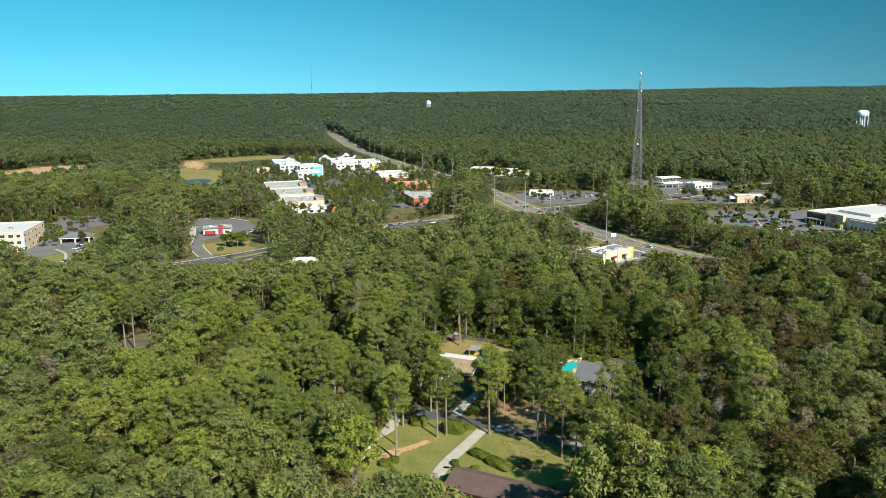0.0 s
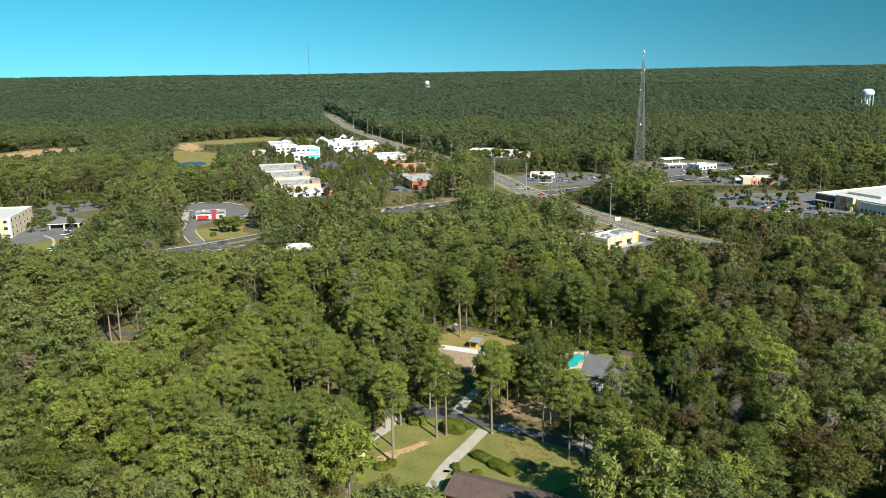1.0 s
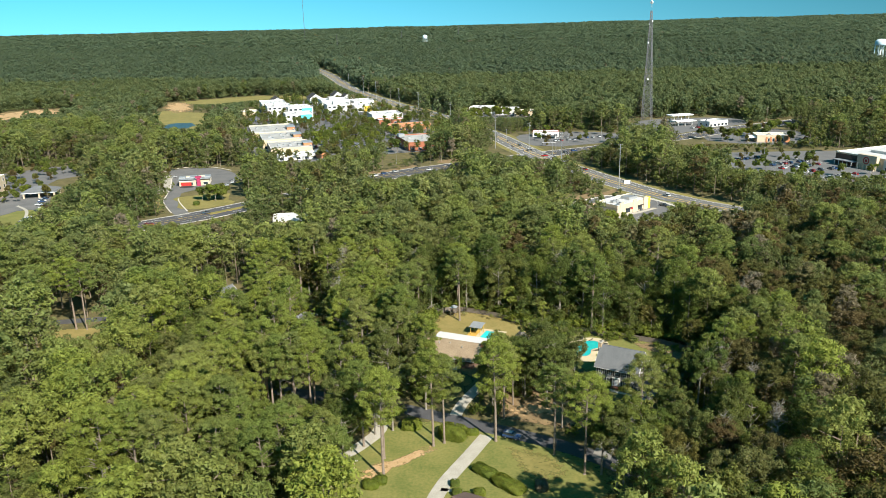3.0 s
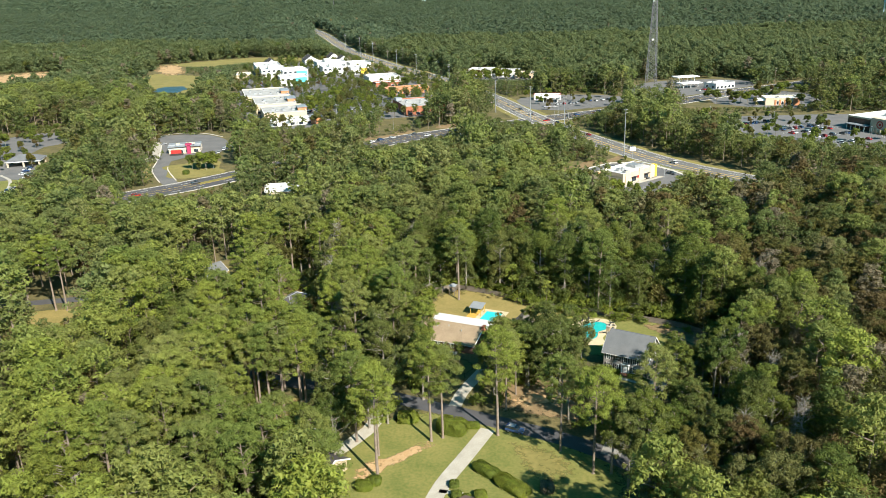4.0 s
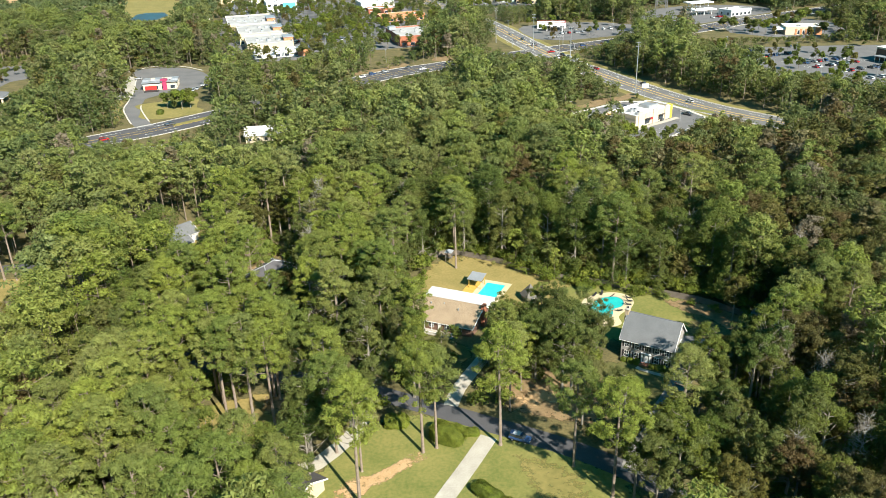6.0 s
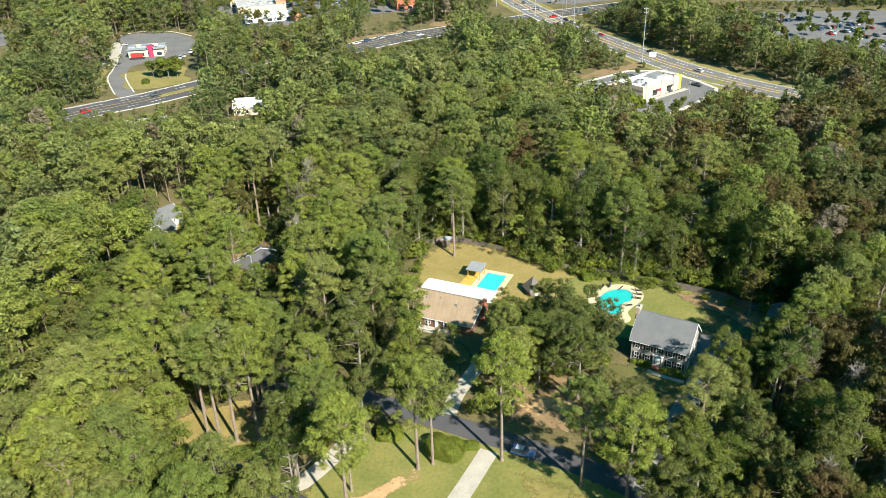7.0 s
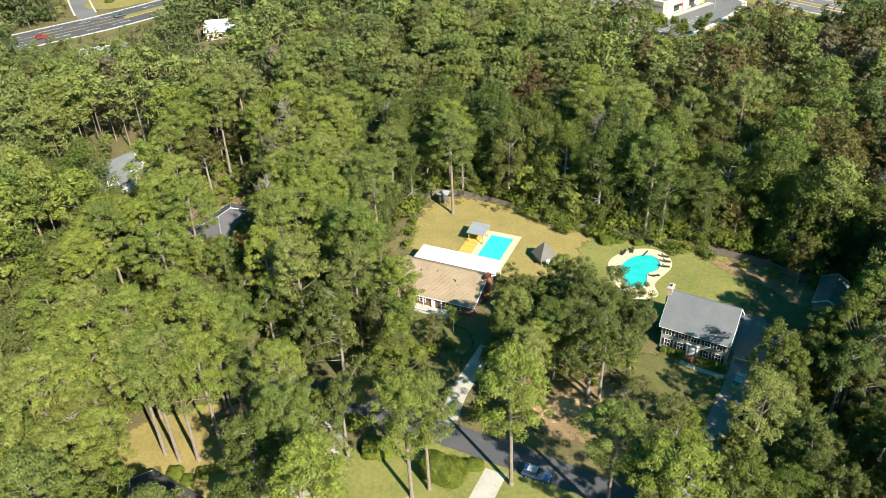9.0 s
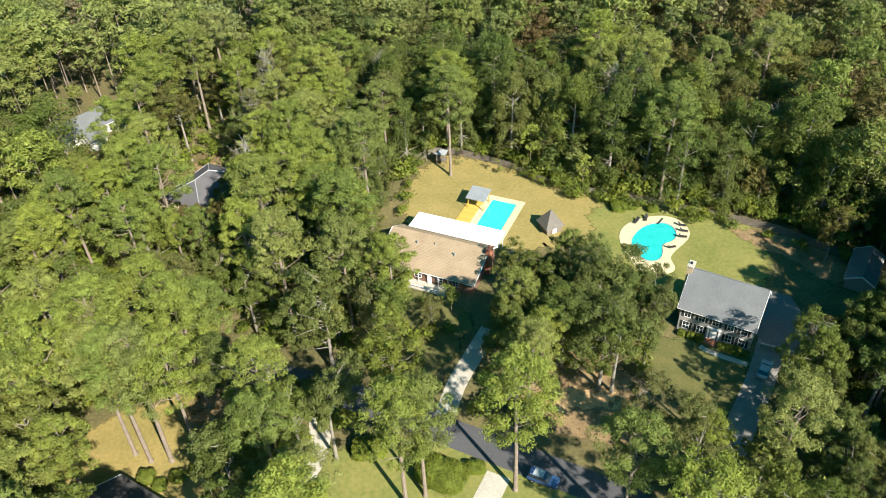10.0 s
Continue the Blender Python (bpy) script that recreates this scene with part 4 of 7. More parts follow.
def hip_house(name, m, L, D, eave, ridge, wall, roof, label, over=0.5):
    """A house under a roof of four slopes, with caps along ridge and hips."""
    h = thing(name, m, label, "house")
    FOOT.append((m.inverted(), L, D))
    part("wall", boxed(0, 0, 0, L, D, eave), wall, h)
    a, b = D / 2, L - D / 2
    low = [(-over, -over), (L + over, -over), (L + over, D + over), (-over, D + over)]
    ends = [Vector((a, D / 2, ridge)), Vector((b, D / 2, ridge))]
    for q, tops in ((( 0, 1), (1, 0)), ((1, 2), (1,)), ((2, 3), (0, 1)), ((3, 0), (0,))):
        bm = bmesh.new()
        up = [bm.verts.new((*low[i], eave - 0.1)) for i in q] + [bm.verts.new(ends[i]) for i in tops]
        dn = [bm.verts.new(v.co - Vector((0, 0, 0.16))) for v in up]
        bm.faces.new(up)
        bm.faces.new(dn[::-1])
        for i in range(len(up)):
            j = (i + 1) % len(up)
            bm.faces.new((up[i], up[j], dn[j], dn[i]))
        part("roof", bm, roof, h)
    caps = [(ends[0], ends[1])] + [(Vector((*low[i], eave - 0.08)), ends[0 if i in (0, 3) else 1]) for i in range(4)]
    for p, q in caps:
        part("ridge_cap", tube(bmesh.new(), p, q, 0.13, 0.13, 6), METAL_ROOF, h, "paler ridge cap")
    for x0, y0, x1, y1 in ((-over, -over - 0.1, L + over, -over), (-over, D + over, L + over, D + over + 0.1)):
        part("gutter", boxed(x0, y0, eave - 0.26, x1, y1, eave - 0.12), WHITE, h, "white eaves gutter")
    return h


hip_roofed = hip_house("house_hipped", pose(-55.9, 314.9, 0, 0, 0, 242.3), 15.0, 10.5, 2.8, 5.6, STUCCO_CREAM, material("slate_grey_shingles", (0.075, 0.073, 0.078), (0.115, 0.112, 0.118), 2.5, 0.9, fine=14, bump=0.4), "low house with a dark grey hipped shingle roof among trees")
for x in (2.5, 7.0, 11.5):
    window(hip_roofed, x, -0.02, 0.9, 1.4, 1.3)
    window(hip_roofed, x, 10.52, 0.9, 1.4, 1.3, 180)

# ---- hedges and garden shrubs ----


def clipped(name, m, sx, sy, sz, label, n, seed, category="hedge", size=0.12, mat=None):
    """A clipped shrub: leaf sprays over a rounded body."""
    rng = np.random.default_rng(seed)
    n = int(n * 1.9)
    u = rng.normal(size=(n, 3))
    u /= np.linalg.norm(u, axis=1, keepdims=True)
    u[:, 2] = np.abs(u[:, 2])
    p = np.sign(u) * np.abs(u) ** 0.55 * (0.9 + 0.14 * rng.random((n, 1)))
    p[:, :2] *= 1 + 0.07 * np.sin(p[:, 2:] * 7 + p[:, :1] * 5)
    p = p * (sx, sy, sz)
    nn = u + rng.normal(size=(n, 3)) * 0.45
    nn /= np.linalg.norm(nn, axis=1, keepdims=True)
    t = np.cross(nn, rng.normal(size=(n, 3)))
    t /= np.linalg.norm(t, axis=1, keepdims=True)
    b = np.cross(nn, t)
    tri = np.stack([p + size * (math.cos(a) * t + math.sin(a) * b) for a in (0, 2.1, 4.2)], 1)
    e = thing(name, m, label, category)
    share("leaves", mesh_from("leaves", tri.reshape(-1, 3), np.arange(3 * n).reshape(-1, 3), mat or LEAF_SHRUB, tint=np.zeros(n)), e)
    bm = bmesh.new()
    bmesh.ops.create_icosphere(bm, subdivisions=2, radius=1)
    for v in bm.verts:
        v.co = Vector([math.copysign(abs(c) ** 0.6, c) * s * 0.88 for c, s in zip(v.co, (sx, sy, sz))])
        v.co.z = max(v.co.z, 0)
    part("inner_leaves", bm, mat or LEAF_SHRUB, e, "shaded inner leaves")
    return e


clipped("hedge", pose(7.6, 210.2, 0, 0, 0, -46), 3.6, 1.8, 1.7, "long clipped green hedge on the lawn", 3600, 1)
clipped("hedge", pose(12.9, 204.3, 0, 0, 0, -48), 4.6, 2.1, 1.9, "long clipped green hedge on the lawn", 4200, 2)
clipped("hedge", pose(-0.2, 227.4, 0, 0, 0, -25), 3.9, 2.6, 3.6, "big rounded green hedge beside the street", 5200, 3)
clipped("shrub", pose(5.0, 229.0, 0), 1.6, 1.1, 1.5, "low dark green clipped shrub by the driveway", 900, 4, "shrub")
clipped("shrub", pose(0.3, 205.2, 0), 1.1, 1.1, 1.4, "round clipped shrub by the driveway", 800, 5, "shrub")
clipped("shrub", pose(-19.6, 204.8, 0), 2.0, 1.6, 1.9, "round dark green shrub on the lawn's edge", 1400, 6, "shrub")
clipped("shrub", pose(-17.4, 206.6, 0), 1.5, 1.4, 1.7, "round dark green shrub on the lawn's edge", 1100, 7, "shrub")
clipped("shrub", pose(-11.5, 232.6, 0), 2.6, 1.8, 2.4, "spiky dark green shrub by the street", 1800, 8, "shrub", 0.3)
for i, (x, y, r) in enumerate(((-45.5, 228.5, 1.3), (-43.0, 227.0, 1.1), (-40.6, 228.4, 1.2), (-38.2, 229.6, 1.0), (0.8, 201.5, 1.2), (3.0, 200.6, 1.0), (6.0, 201.2, 1.4), (38.2, 296.2, 1.8), (41.2, 296.4, 1.2), (45.4, 295.3, 1.3))):
    clipped("shrub", pose(x, y, 0), r, r * 0.95, r * 1.1, "rounded green garden shrub", 500 + int(300 * r), 20 + i, "shrub")
for i in range(7):
    m = pose(42.4, 258.6, 0, 0, 0, -30) @ pose((1.2, 2.8, 4.4, 8.2, 9.6, 10.9, 12.2)[i], -1.1, 0)
    clipped("shrub", m, 0.75, 0.7, 1.0 + 0.25 * (i % 3), "dark green shrub below the front windows", 420, 40 + i, "shrub")
clipped("shrub", pose(-159.5, 511.6, 0), 1.8, 1.7, 2.6, "round clipped bush on the grass island", 500, 61, "shrub", 0.3)
clipped("shrub", pose(20.5, 203.0, 0), 1.5, 1.5, 2.4, "pale silvery shrub on the lawn", 900, 60, "shrub", 0.2, LEAF_BARE)


# ---- orange umbrella in the far yard ----
shade = thing("garden_umbrella", pose(-122.9, 313.8, 0), "orange garden umbrella standing in a dry yard", "umbrella")
part("pole", tube(bmesh.new(), (0, 0, 0), (0, 0, 2.5), 0.03, 0.03, 6), METAL, shade)
bm = bmesh.new()
tip = bm.verts.new((0, 0, 2.6))
rim = [bm.verts.new((1.6 * math.cos(i * math.tau / 8), 1.6 * math.sin(i * math.tau / 8), 2.0)) for i in range(8)]
for i in range(8):
    bm.faces.new((tip, rim[i], rim[(i + 1) % 8]))
    low = [bm.verts.new((v.co.x, v.co.y, 1.88)) for v in (rim[i], rim[(i + 1) % 8])]
    bm.faces.new((rim[i], low[0], low[1], rim[(i + 1) % 8]))
part("canopy", bm, ORANGE, shade, "orange cloth canopy")



def garden_chair(x, y, turn):
    c = thing("garden_chair", pose(x, y, 0.02, 0, 0, turn), "white plastic garden chair standing in the dry yard", "chair", "garden chairs")
    part("seat", boxed(-0.27, -0.26, 0.38, 0.27, 0.26, 0.43, bevel=0.02), WHITE, c)
    part("backrest", boxed(-0.27, 0, 0, 0.27, 0.04, 0.5, bevel=0.015), WHITE, c, "", pose(0, 0.24, 0.42, -14))
    for s in (-1, 1):
        part("armrest", boxed(s * 0.29 - 0.03, -0.24, 0.6, s * 0.29 + 0.03, 0.26, 0.64, bevel=0.01), WHITE, c)
        for y_ in (-0.22, 0.22):
            part("leg", boxed(s * 0.27 - 0.025, y_ - 0.025, 0, s * 0.27 + 0.025, y_ + 0.025, 0.61 if y_ < 0 else 0.4), WHITE, c)


garden_chair(-35.5, 229.2, 200)
garden_chair(-34.2, 228.6, 160)

# ---- vehicles ----


def car_body(L, W, prof):
    bm = bmesh.new()
    a = [bm.verts.new((x * L, -W / 2, z)) for x, z in prof]
    b = [bm.verts.new((x * L, W / 2, z)) for x, z in prof]
    n = len(prof)
    bm.faces.new(a)
    bm.faces.new(b[::-1])
    for i in range(n):
        bm.faces.new((a[i], b[i], b[(i + 1) % n], a[(i + 1) % n]))
    bmesh.ops.bevel(bm, geom=bm.edges[:], offset=0.07, segments=2, affect="EDGES")
    return bm


SEDAN = ((-0.5, 0.35), (-0.5, 0.85), (-0.42, 0.95), (0.2, 0.95), (0.46, 0.82), (0.5, 0.6), (0.5, 0.35))
SEDAN_TOP = ((-0.40, 0.93), (-0.27, 1.40), (0.06, 1.42), (0.24, 0.93))
SUV = ((-0.5, 0.4), (-0.5, 1.0), (0.22, 1.02), (0.46, 0.95), (0.5, 0.7), (0.5, 0.4))
SUV_TOP = ((-0.495, 1.0), (-0.45, 1.66), (0.06, 1.70), (0.25, 1.0))
TRUCK = ((-0.5, 0.5), (-0.5, 1.05), (0.25, 1.06), (0.47, 1.0), (0.5, 0.8), (0.5, 0.5))
TRUCK_TOP = ((-0.10, 1.04), (-0.07, 1.75), (0.13, 1.77), (0.26, 1.04))


def wheel_bm():
    return tube(bmesh.new(), (0, -0.11, 0), (0, 0.11, 0), 0.33, 0.33, 14)


def make_car(kind, paint, m, label, group=""):
    body, top, L, W = {"sedan": (SEDAN, SEDAN_TOP, 4.6, 1.8), "suv": (SUV, SUV_TOP, 4.75, 1.9), "truck": (TRUCK, TRUCK_TOP, 5.6, 1.98)}[kind]
    e = thing("pickup_truck" if kind == "truck" else "car", m, label, "car", group)
    p = CAR_PAINTS[paint]
    share("body", shaped(("body", kind, paint), lambda: car_body(L, W, body), p), e)
    share("cabin", shaped(("cabin", kind), lambda: car_body(L, W * 0.9, top), PANE), e, None, "dark glass cabin")
    x0, x1, z = top[1][0] * L, top[2][0] * L, top[1][1]
    share("roof", shaped(("roof", kind, paint), lambda: boxed(x0 - 0.02, -W * 0.42, z - 0.03, x1 + 0.02, W * 0.42, z + 0.05, bevel=0.03), p), e)
    for a in (-0.31, 0.31):
        for b in (-1, 1):
            w = share("wheel", shaped(("wheel",), wheel_bm, RUBBER), e, pose(a * L, b * (W / 2 - 0.08), 0.33))
            if m.translation.y < 400:
                share("rim", shaped(("rim",), lambda: tube(bmesh.new(), (0, -0.13, 0), (0, 0.13, 0), 0.2, 0.2, 10), METAL), w)
    for b in (-1, 1) if m.translation.y < 400 else ():
        share("headlight", shaped(("headlight",), lambda: boxed(-0.04, -0.17, 0, 0.04, 0.17, 0.14, bevel=0.02), WHITE), e, pose(0.495 * L, b * W * 0.33, 0.68))
        share("tail_light", shaped(("tail_light",), lambda: boxed(-0.03, -0.12, 0, 0.03, 0.12, 0.2, bevel=0.02), RED), e, pose(-0.497 * L, b * W * 0.36, 0.72))
    return e


suv = make_car("suv", 4, pose(15.2, 226.7, 0.045, 0, 0, -26), "dark blue sport utility car parked at the street's edge")
part("roof_glass", boxed(-1.5, -0.6, 1.73, 0.1, 0.6, 1.76, bevel=0.01), car_paint("car_roof", (0.42, 0.45, 0.48)), suv, "glossy silver-grey roof panel")
for s in (-1, 1):
    part("roof_rail", boxed(-1.9, s * 0.72 - 0.03, 1.74, 0.2, s * 0.72 + 0.03, 1.8), METAL, suv, "metal roof rail")
make_car("sedan", 2, pose(54.6, 247.6, 0.07, 0, 0, 58), "silver sedan parked on the driveway by the grey house")
NAMES = ("white", "black", "silver", "red", "blue", "dark grey")


def cars(spots, where, seed):
    rnd = random.Random(seed)
    for x, y, turn in spots:
        c = rnd.choice((0, 0, 0, 1, 2, 2, 3, 4, 5, 5))
        k = rnd.choice(("sedan", "sedan", "suv", "suv", "truck"))
        make_car(k, c, pose(x + rnd.uniform(-0.3, 0.3), y + rnd.uniform(-0.3, 0.3), 0.1, 0, 0, turn + rnd.choice((0, 180)) + rnd.uniform(-3, 3)), f"{NAMES[c]} {'pickup truck' if k == 'truck' else 'car'} {where}", "cars " + where)


def row(x, y, dx, dy, n, turn, skip, seed):
    rnd = random.Random(seed)
    return [(x + dx * i, y + dy * i, turn) for i in range(n) if rnd.random() > skip]


cars(row(222, 600, 2.6, 1.1, 13, 113, 0.35, 1) + row(226, 588, 2.6, 1.1, 13, 113, 0.3, 2) + row(232, 572, 2.6, 1.1, 14, 113, 0.3, 3) + row(238, 552, 2.7, 1.1, 14, 113, 0.3, 4) + row(205, 624, 2.6, 1.1, 12, 113, 0.5, 5) + row(250, 535, 2.7, 1.1, 12, 113, 0.35, 6) + row(200, 645, 2.8, 1, 14, 113, 0.55, 7) + [(178, 628, 30), (192, 606, 80), (262, 528, 20), (275, 530, 110)], "parked before the big store", 11)
cars([(-52, 600, 40), (-44, 606, 38), (-30, 618, 35), (-58, 592, 220), (-20, 612, 215), (-170, 462, 42), (-146, 488, 42), (8, 636, 30), (70, 660, 25)], "driving on the highway", 12)
cars([(80, 640, -70), (84, 634, -70), (77, 648, -70), (72, 640, -70), (92, 600, -65), (112, 553, -62), (127, 510, -58), (54, 716, -75), (46, 742, -75), (60, 690, 20), (88, 676, 25), (96, 682, 25), (30, 800, -75), (10, 870, -72)], "driving on the crossroad", 13)
cars(row(84, 738, 2.9, 0.8, 8, 105, 0.35, 21) + row(100, 748, 2.9, 0.9, 14, 105, 0.4, 22) + row(76, 762, 2.9, 0.8, 6, 105, 0.4, 23), "parked at the crossing", 14)
cars(row(-136, 690, -0.9, 3.0, 8, 20, 0.5, 31) + row(-128, 720, 0.8, 2.9, 10, 100, 0.4, 32) + row(-112, 730, 2.8, 0.8, 12, 105, 0.4, 33) + row(-120, 760, 2.8, 0.8, 12, 105, 0.4, 34) + row(-100, 800, 2.8, 0.8, 10, 105, 0.5, 35) + row(-228, 930, -0.9, 3.0, 10, 20, 0.4, 36) + row(-212, 920, -0.9, 3.0, 10, 20, 0.5, 37) + row(-150, 690, -0.8, 2.9, 5, 20, 0.3, 38), "parked in the shopping village", 15)
cars([(-158, 566, 100), (-157, 571, 100), (-156, 580, 100), (-155, 588, 20), (-206, 604, 20)], "parked at the red restaurant", 16)
cars([(103, 476, 130), (92, 447, 40), (110, 500, 40), (62, 470, 40), (119, 484, 130)], "parked at the cream restaurant", 17)
cars(row(-262, 520, -0.9, 2.8, 8, 0, 0.3, 41) + row(-252, 500, -0.7, 2.7, 7, 0, 0.3, 42) + row(-246, 470, -0.6, 2.6, 6, 0, 0.3, 43), "parked on the campus", 18)
cars(row(30, 925, 2.9, -0.6, 8, 80, 0.4, 51) + row(225, 800, 2.8, 1.6, 5, 120, 0.4, 52), "parked beside the road", 19)

# ---- shops and public buildings ----


def block(name, m, L, D, h, wall, roof, label, front=0, storeys=1, side=0, units=0, category="shop", seed=0, cap=None, glass_h=None):
    """A flat-roofed building with a parapet, windows in front (local -y) and on both ends, and roof units."""
    e = thing(name, m, label, category)
    t, rnd = 0.35, random.Random(seed)
    FOOT.append((m.inverted(), L, D))
    bm = bmesh.new()
    for a in ((0, 0, L, t), (0, D - t, L, D), (0, t, t, D - t), (L - t, t, L, D - t)):
        box(bm, a[0], a[1], 0, a[2], a[3], h)
    part("wall", bm, wall, e)
    part("roof", boxed(t, t, h - 1.2, L - t, D - t, h - 0.85), roof, e, "flat membrane roof")
    bm = bmesh.new()
    for a in ((-0.08, -0.08, L + 0.08, t + 0.05), (-0.08, D - t - 0.05, L + 0.08, D + 0.08), (-0.08, t + 0.05, t + 0.05, D - t - 0.05), (L - t - 0.05, t + 0.05, L + 0.08, D - t - 0.05)):
        box(bm, a[0], a[1], h, a[2], a[3], h + 0.14)
    part("parapet_cap", bm, cap or WHITE, e, "pale parapet cap")
    fh = h / storeys
    for s in range(storeys):
        wh = glass_h or min(2.2, fh * 0.5)
        for i in range(front):
            w = L / front
            window(e, w * (i + 0.5), -0.03, s * fh + (0.5 if s == 0 else 0.9), min(w * 0.62, 3.4), wh, 0, False)
        for i in range(side):
            w = D / side
            window(e, L + 0.03, w * (i + 0.5), s * fh + 0.9, min(w * 0.5, 2.4), wh, 90, False)
            window(e, -0.03, w * (i + 0.5), s * fh + 0.9, min(w * 0.5, 2.4), wh, -90, False)
    for i in range(units):
        x, y = rnd.uniform(0.15, 0.85) * L, rnd.uniform(0.2, 0.8) * D
        a, b = rnd.uniform(0.9, 1.6), rnd.uniform(0.7, 1.2)
        u = part("roof_unit", boxed(x - a, y - b, h - 0.85, x + a, y + b, h + rnd.uniform(0.2, 0.6), bevel=0.05), METAL, e, "grey rooftop air unit")
        bm = bmesh.new()
        tube(bm, (x, y, h + 0.3), (x, y, h + 0.72), 0.45, 0.45, 10)
        part("fan_cowl", bm, DARK, u)
    return e


def angled(x, y, ux, uy):
    return pose(x, y, 0, 0, 0, math.degrees(math.atan2(uy, ux)))


# cream restaurant
food = block("restaurant", angled(88.2, 461.6, 0.755, 0.656), 29, 15, 6.2, STUCCO_CREAM, WHITE_ROOF, "cream stucco restaurant with tan panels and roof units", 0, 1, 0, 4, "restaurant", 3)
for x in (3.5, 15, 24.5):
    part("pier", boxed(x - 1.6, -0.35, 0, x + 1.6, 0, 7.4, bevel=0.05), STUCCO_CREAM, food, "raised cream stucco pier")
for x in (9.2, 20):
    window(food, x, -0.03, 0.8, 3.6, 2.2, 0, False, False, DARK)
    part("awning", boxed(x - 2.1, -1.2, 3.2, x + 2.1, 0, 3.45, bevel=0.04), DARK, food, "dark awning")
    part("panel", boxed(x - 2.0, -0.1, 4.2, x + 2.0, 0, 6.3), STUCCO_TAN, food, "tan wall panel")
part("tower", boxed(27.6, -0.2, 0, 29.2, 2.4, 6.8, bevel=0.05), YELLOW, food, "yellow corner tower")
part("side_band", boxed(-0.12, 0, 4.4, 0, 15, 6.0), STUCCO_TAN, food, "tan end wall band")
part("red_sign", boxed(11.5, -0.25, 2.2, 14.4, -0.05, 3.4, bevel=0.03), RED, food, "plain red sign")
part("screen", boxed(18, 6, 5.3, 24, 12, 6.9, bevel=0.08), METAL, food, "grey rooftop plant screen")
annex = block("service_yard", angled(79.6, 470.4, 0.755, 0.656) @ pose(0.5, -1.0, 0), 7.5, 9, 3.6, STUCCO_TAN, ORANGE, "tan service yard with an orange roof", 0, 1, 0, 0, "annex", 4, STUCCO_TAN)
sign = thing("pole_sign", pose(106, 523, 0), "white blank pole sign beside the road", "sign")
part("pole", tube(bmesh.new(), (0, 0, 0), (0, 0, 6), 0.15, 0.12), METAL, sign)
part("board", boxed(-1.8, -0.2, 5.2, 1.8, 0.2, 7.6, bevel=0.05), WHITE, sign, "white sign board")
menu = thing("menu_board", pose(79, 452, 0, 0, 0, 30), "drive-through menu board on two posts", "sign")
part("board", boxed(-1.5, -0.15, 0.8, 1.5, 0.15, 2.6, bevel=0.04), WHITE, menu)
part("post", boxed(-1.2, -0.08, 0, -1.0, 0.08, 0.8), METAL, menu)
part("post", boxed(1.0, -0.08, 0, 1.2, 0.08, 0.8), METAL, menu)


def stripes(name, m, n, w, length, label):
    bm = bmesh.new()
    for i in range(n):
        box(bm, i * w, 0, 0.0, i * w + 0.12, length, 0.012)
    ob = part(name, bm, PAINT_WHITE)
    ob.matrix_basis = m
    return tagged(ob, label, "road paint", kind="structure")


stripes("bay_paint", Matrix.Translation((0, 0, 0.055)) @ angled(86, 442, 0.755, 0.656), 10, 2.8, 5.2, "white parking bay lines")
for i in range(4):
    stripes("bay_paint", Matrix.Translation((0, 0, 0.055)) @ angled(215 + i * 8, 606 - i * 18, 0.92, 0.39), 18, 2.7, 5.0, "white parking bay lines")
stripes("crossing_paint", Matrix.Translation((0, 0, 0.09)) @ angled(42, 704, 0.96, 0.28), 20, 1.1, 4.0, "white zebra crossing bars")
stripes("crossing_paint", Matrix.Translation((0, 0, 0.09)) @ angled(64, 642, 0.92, 0.39), 18, 1.1, 4.0, "white zebra crossing bars")

bm = bmesh.new()
ribbon(bm, curve_pts([(74, 468), (82.5, 456.5), (98, 467.5), (113, 479.5)], 3), 1.3, -1.3, -0.05, 0.17)
tagged(part("pavement", bm, CONCRETE), "pale pavement along the restaurant front", "pavement", kind="structure")
for i in range(9):
    stop = thing("wheel_stop", angled(61.5 + i * 3.0, 483.4 + i * 1.95, 0.84, 0.54), "pale concrete wheel stop in the car park", "wheel stop", "wheel stops")
    share("block", shaped(("wheel_stop",), lambda: boxed(-0.9, -0.15, 0.05, 0.9, 0.15, 0.25, bevel=0.04), KERB), stop)
# red restaurant
red = block("restaurant", angled(-190, 570, 0.97, 0.2), 20, 15, 4.6, STUCCO_CREAM, WHITE_ROOF, "red-fronted restaurant with pale blue roof edges", 4, 1, 3, 3, "restaurant", 5, METAL_ROOF)
part("entrance", boxed(11.8, -1.6, 0, 14.2, 0, 5.6, bevel=0.05), PINK, red, "pink entrance bay")
part("band", boxed(-0.2, -0.2, 3.3, 10.4, -0.04, 3.9), WHITE, red, "white wall band")
part("roof_edge", boxed(-0.6, -1.4, 4.7, 10.8, 3.4, 4.95, bevel=0.03), METAL_ROOF, red, "pale blue metal canopy")
part("side_canopy", boxed(14.6, -1.2, 4.7, 20.8, 5, 4.95, bevel=0.03), METAL_ROOF, red, "pale blue metal canopy")
part("red_front", boxed(1.2, -0.12, 0.3, 8.0, 0, 2.7), RED, red, "red front wall")
part("red_gable", prism(bmesh.new(), [(11.0, -1.9), (15.0, -1.9), (15.0, 1.2), (11.0, 1.2)], 5.6, 6.6), PINK, red, "purple-red raised entrance roof")
for x in (-0.4, 6.5, 16.5):
    part("roof_box", boxed(x, 3.6, 4.6, x + 4.2, 9.5, 5.7, bevel=0.06), METAL_ROOF, red, "pale blue raised roof box")
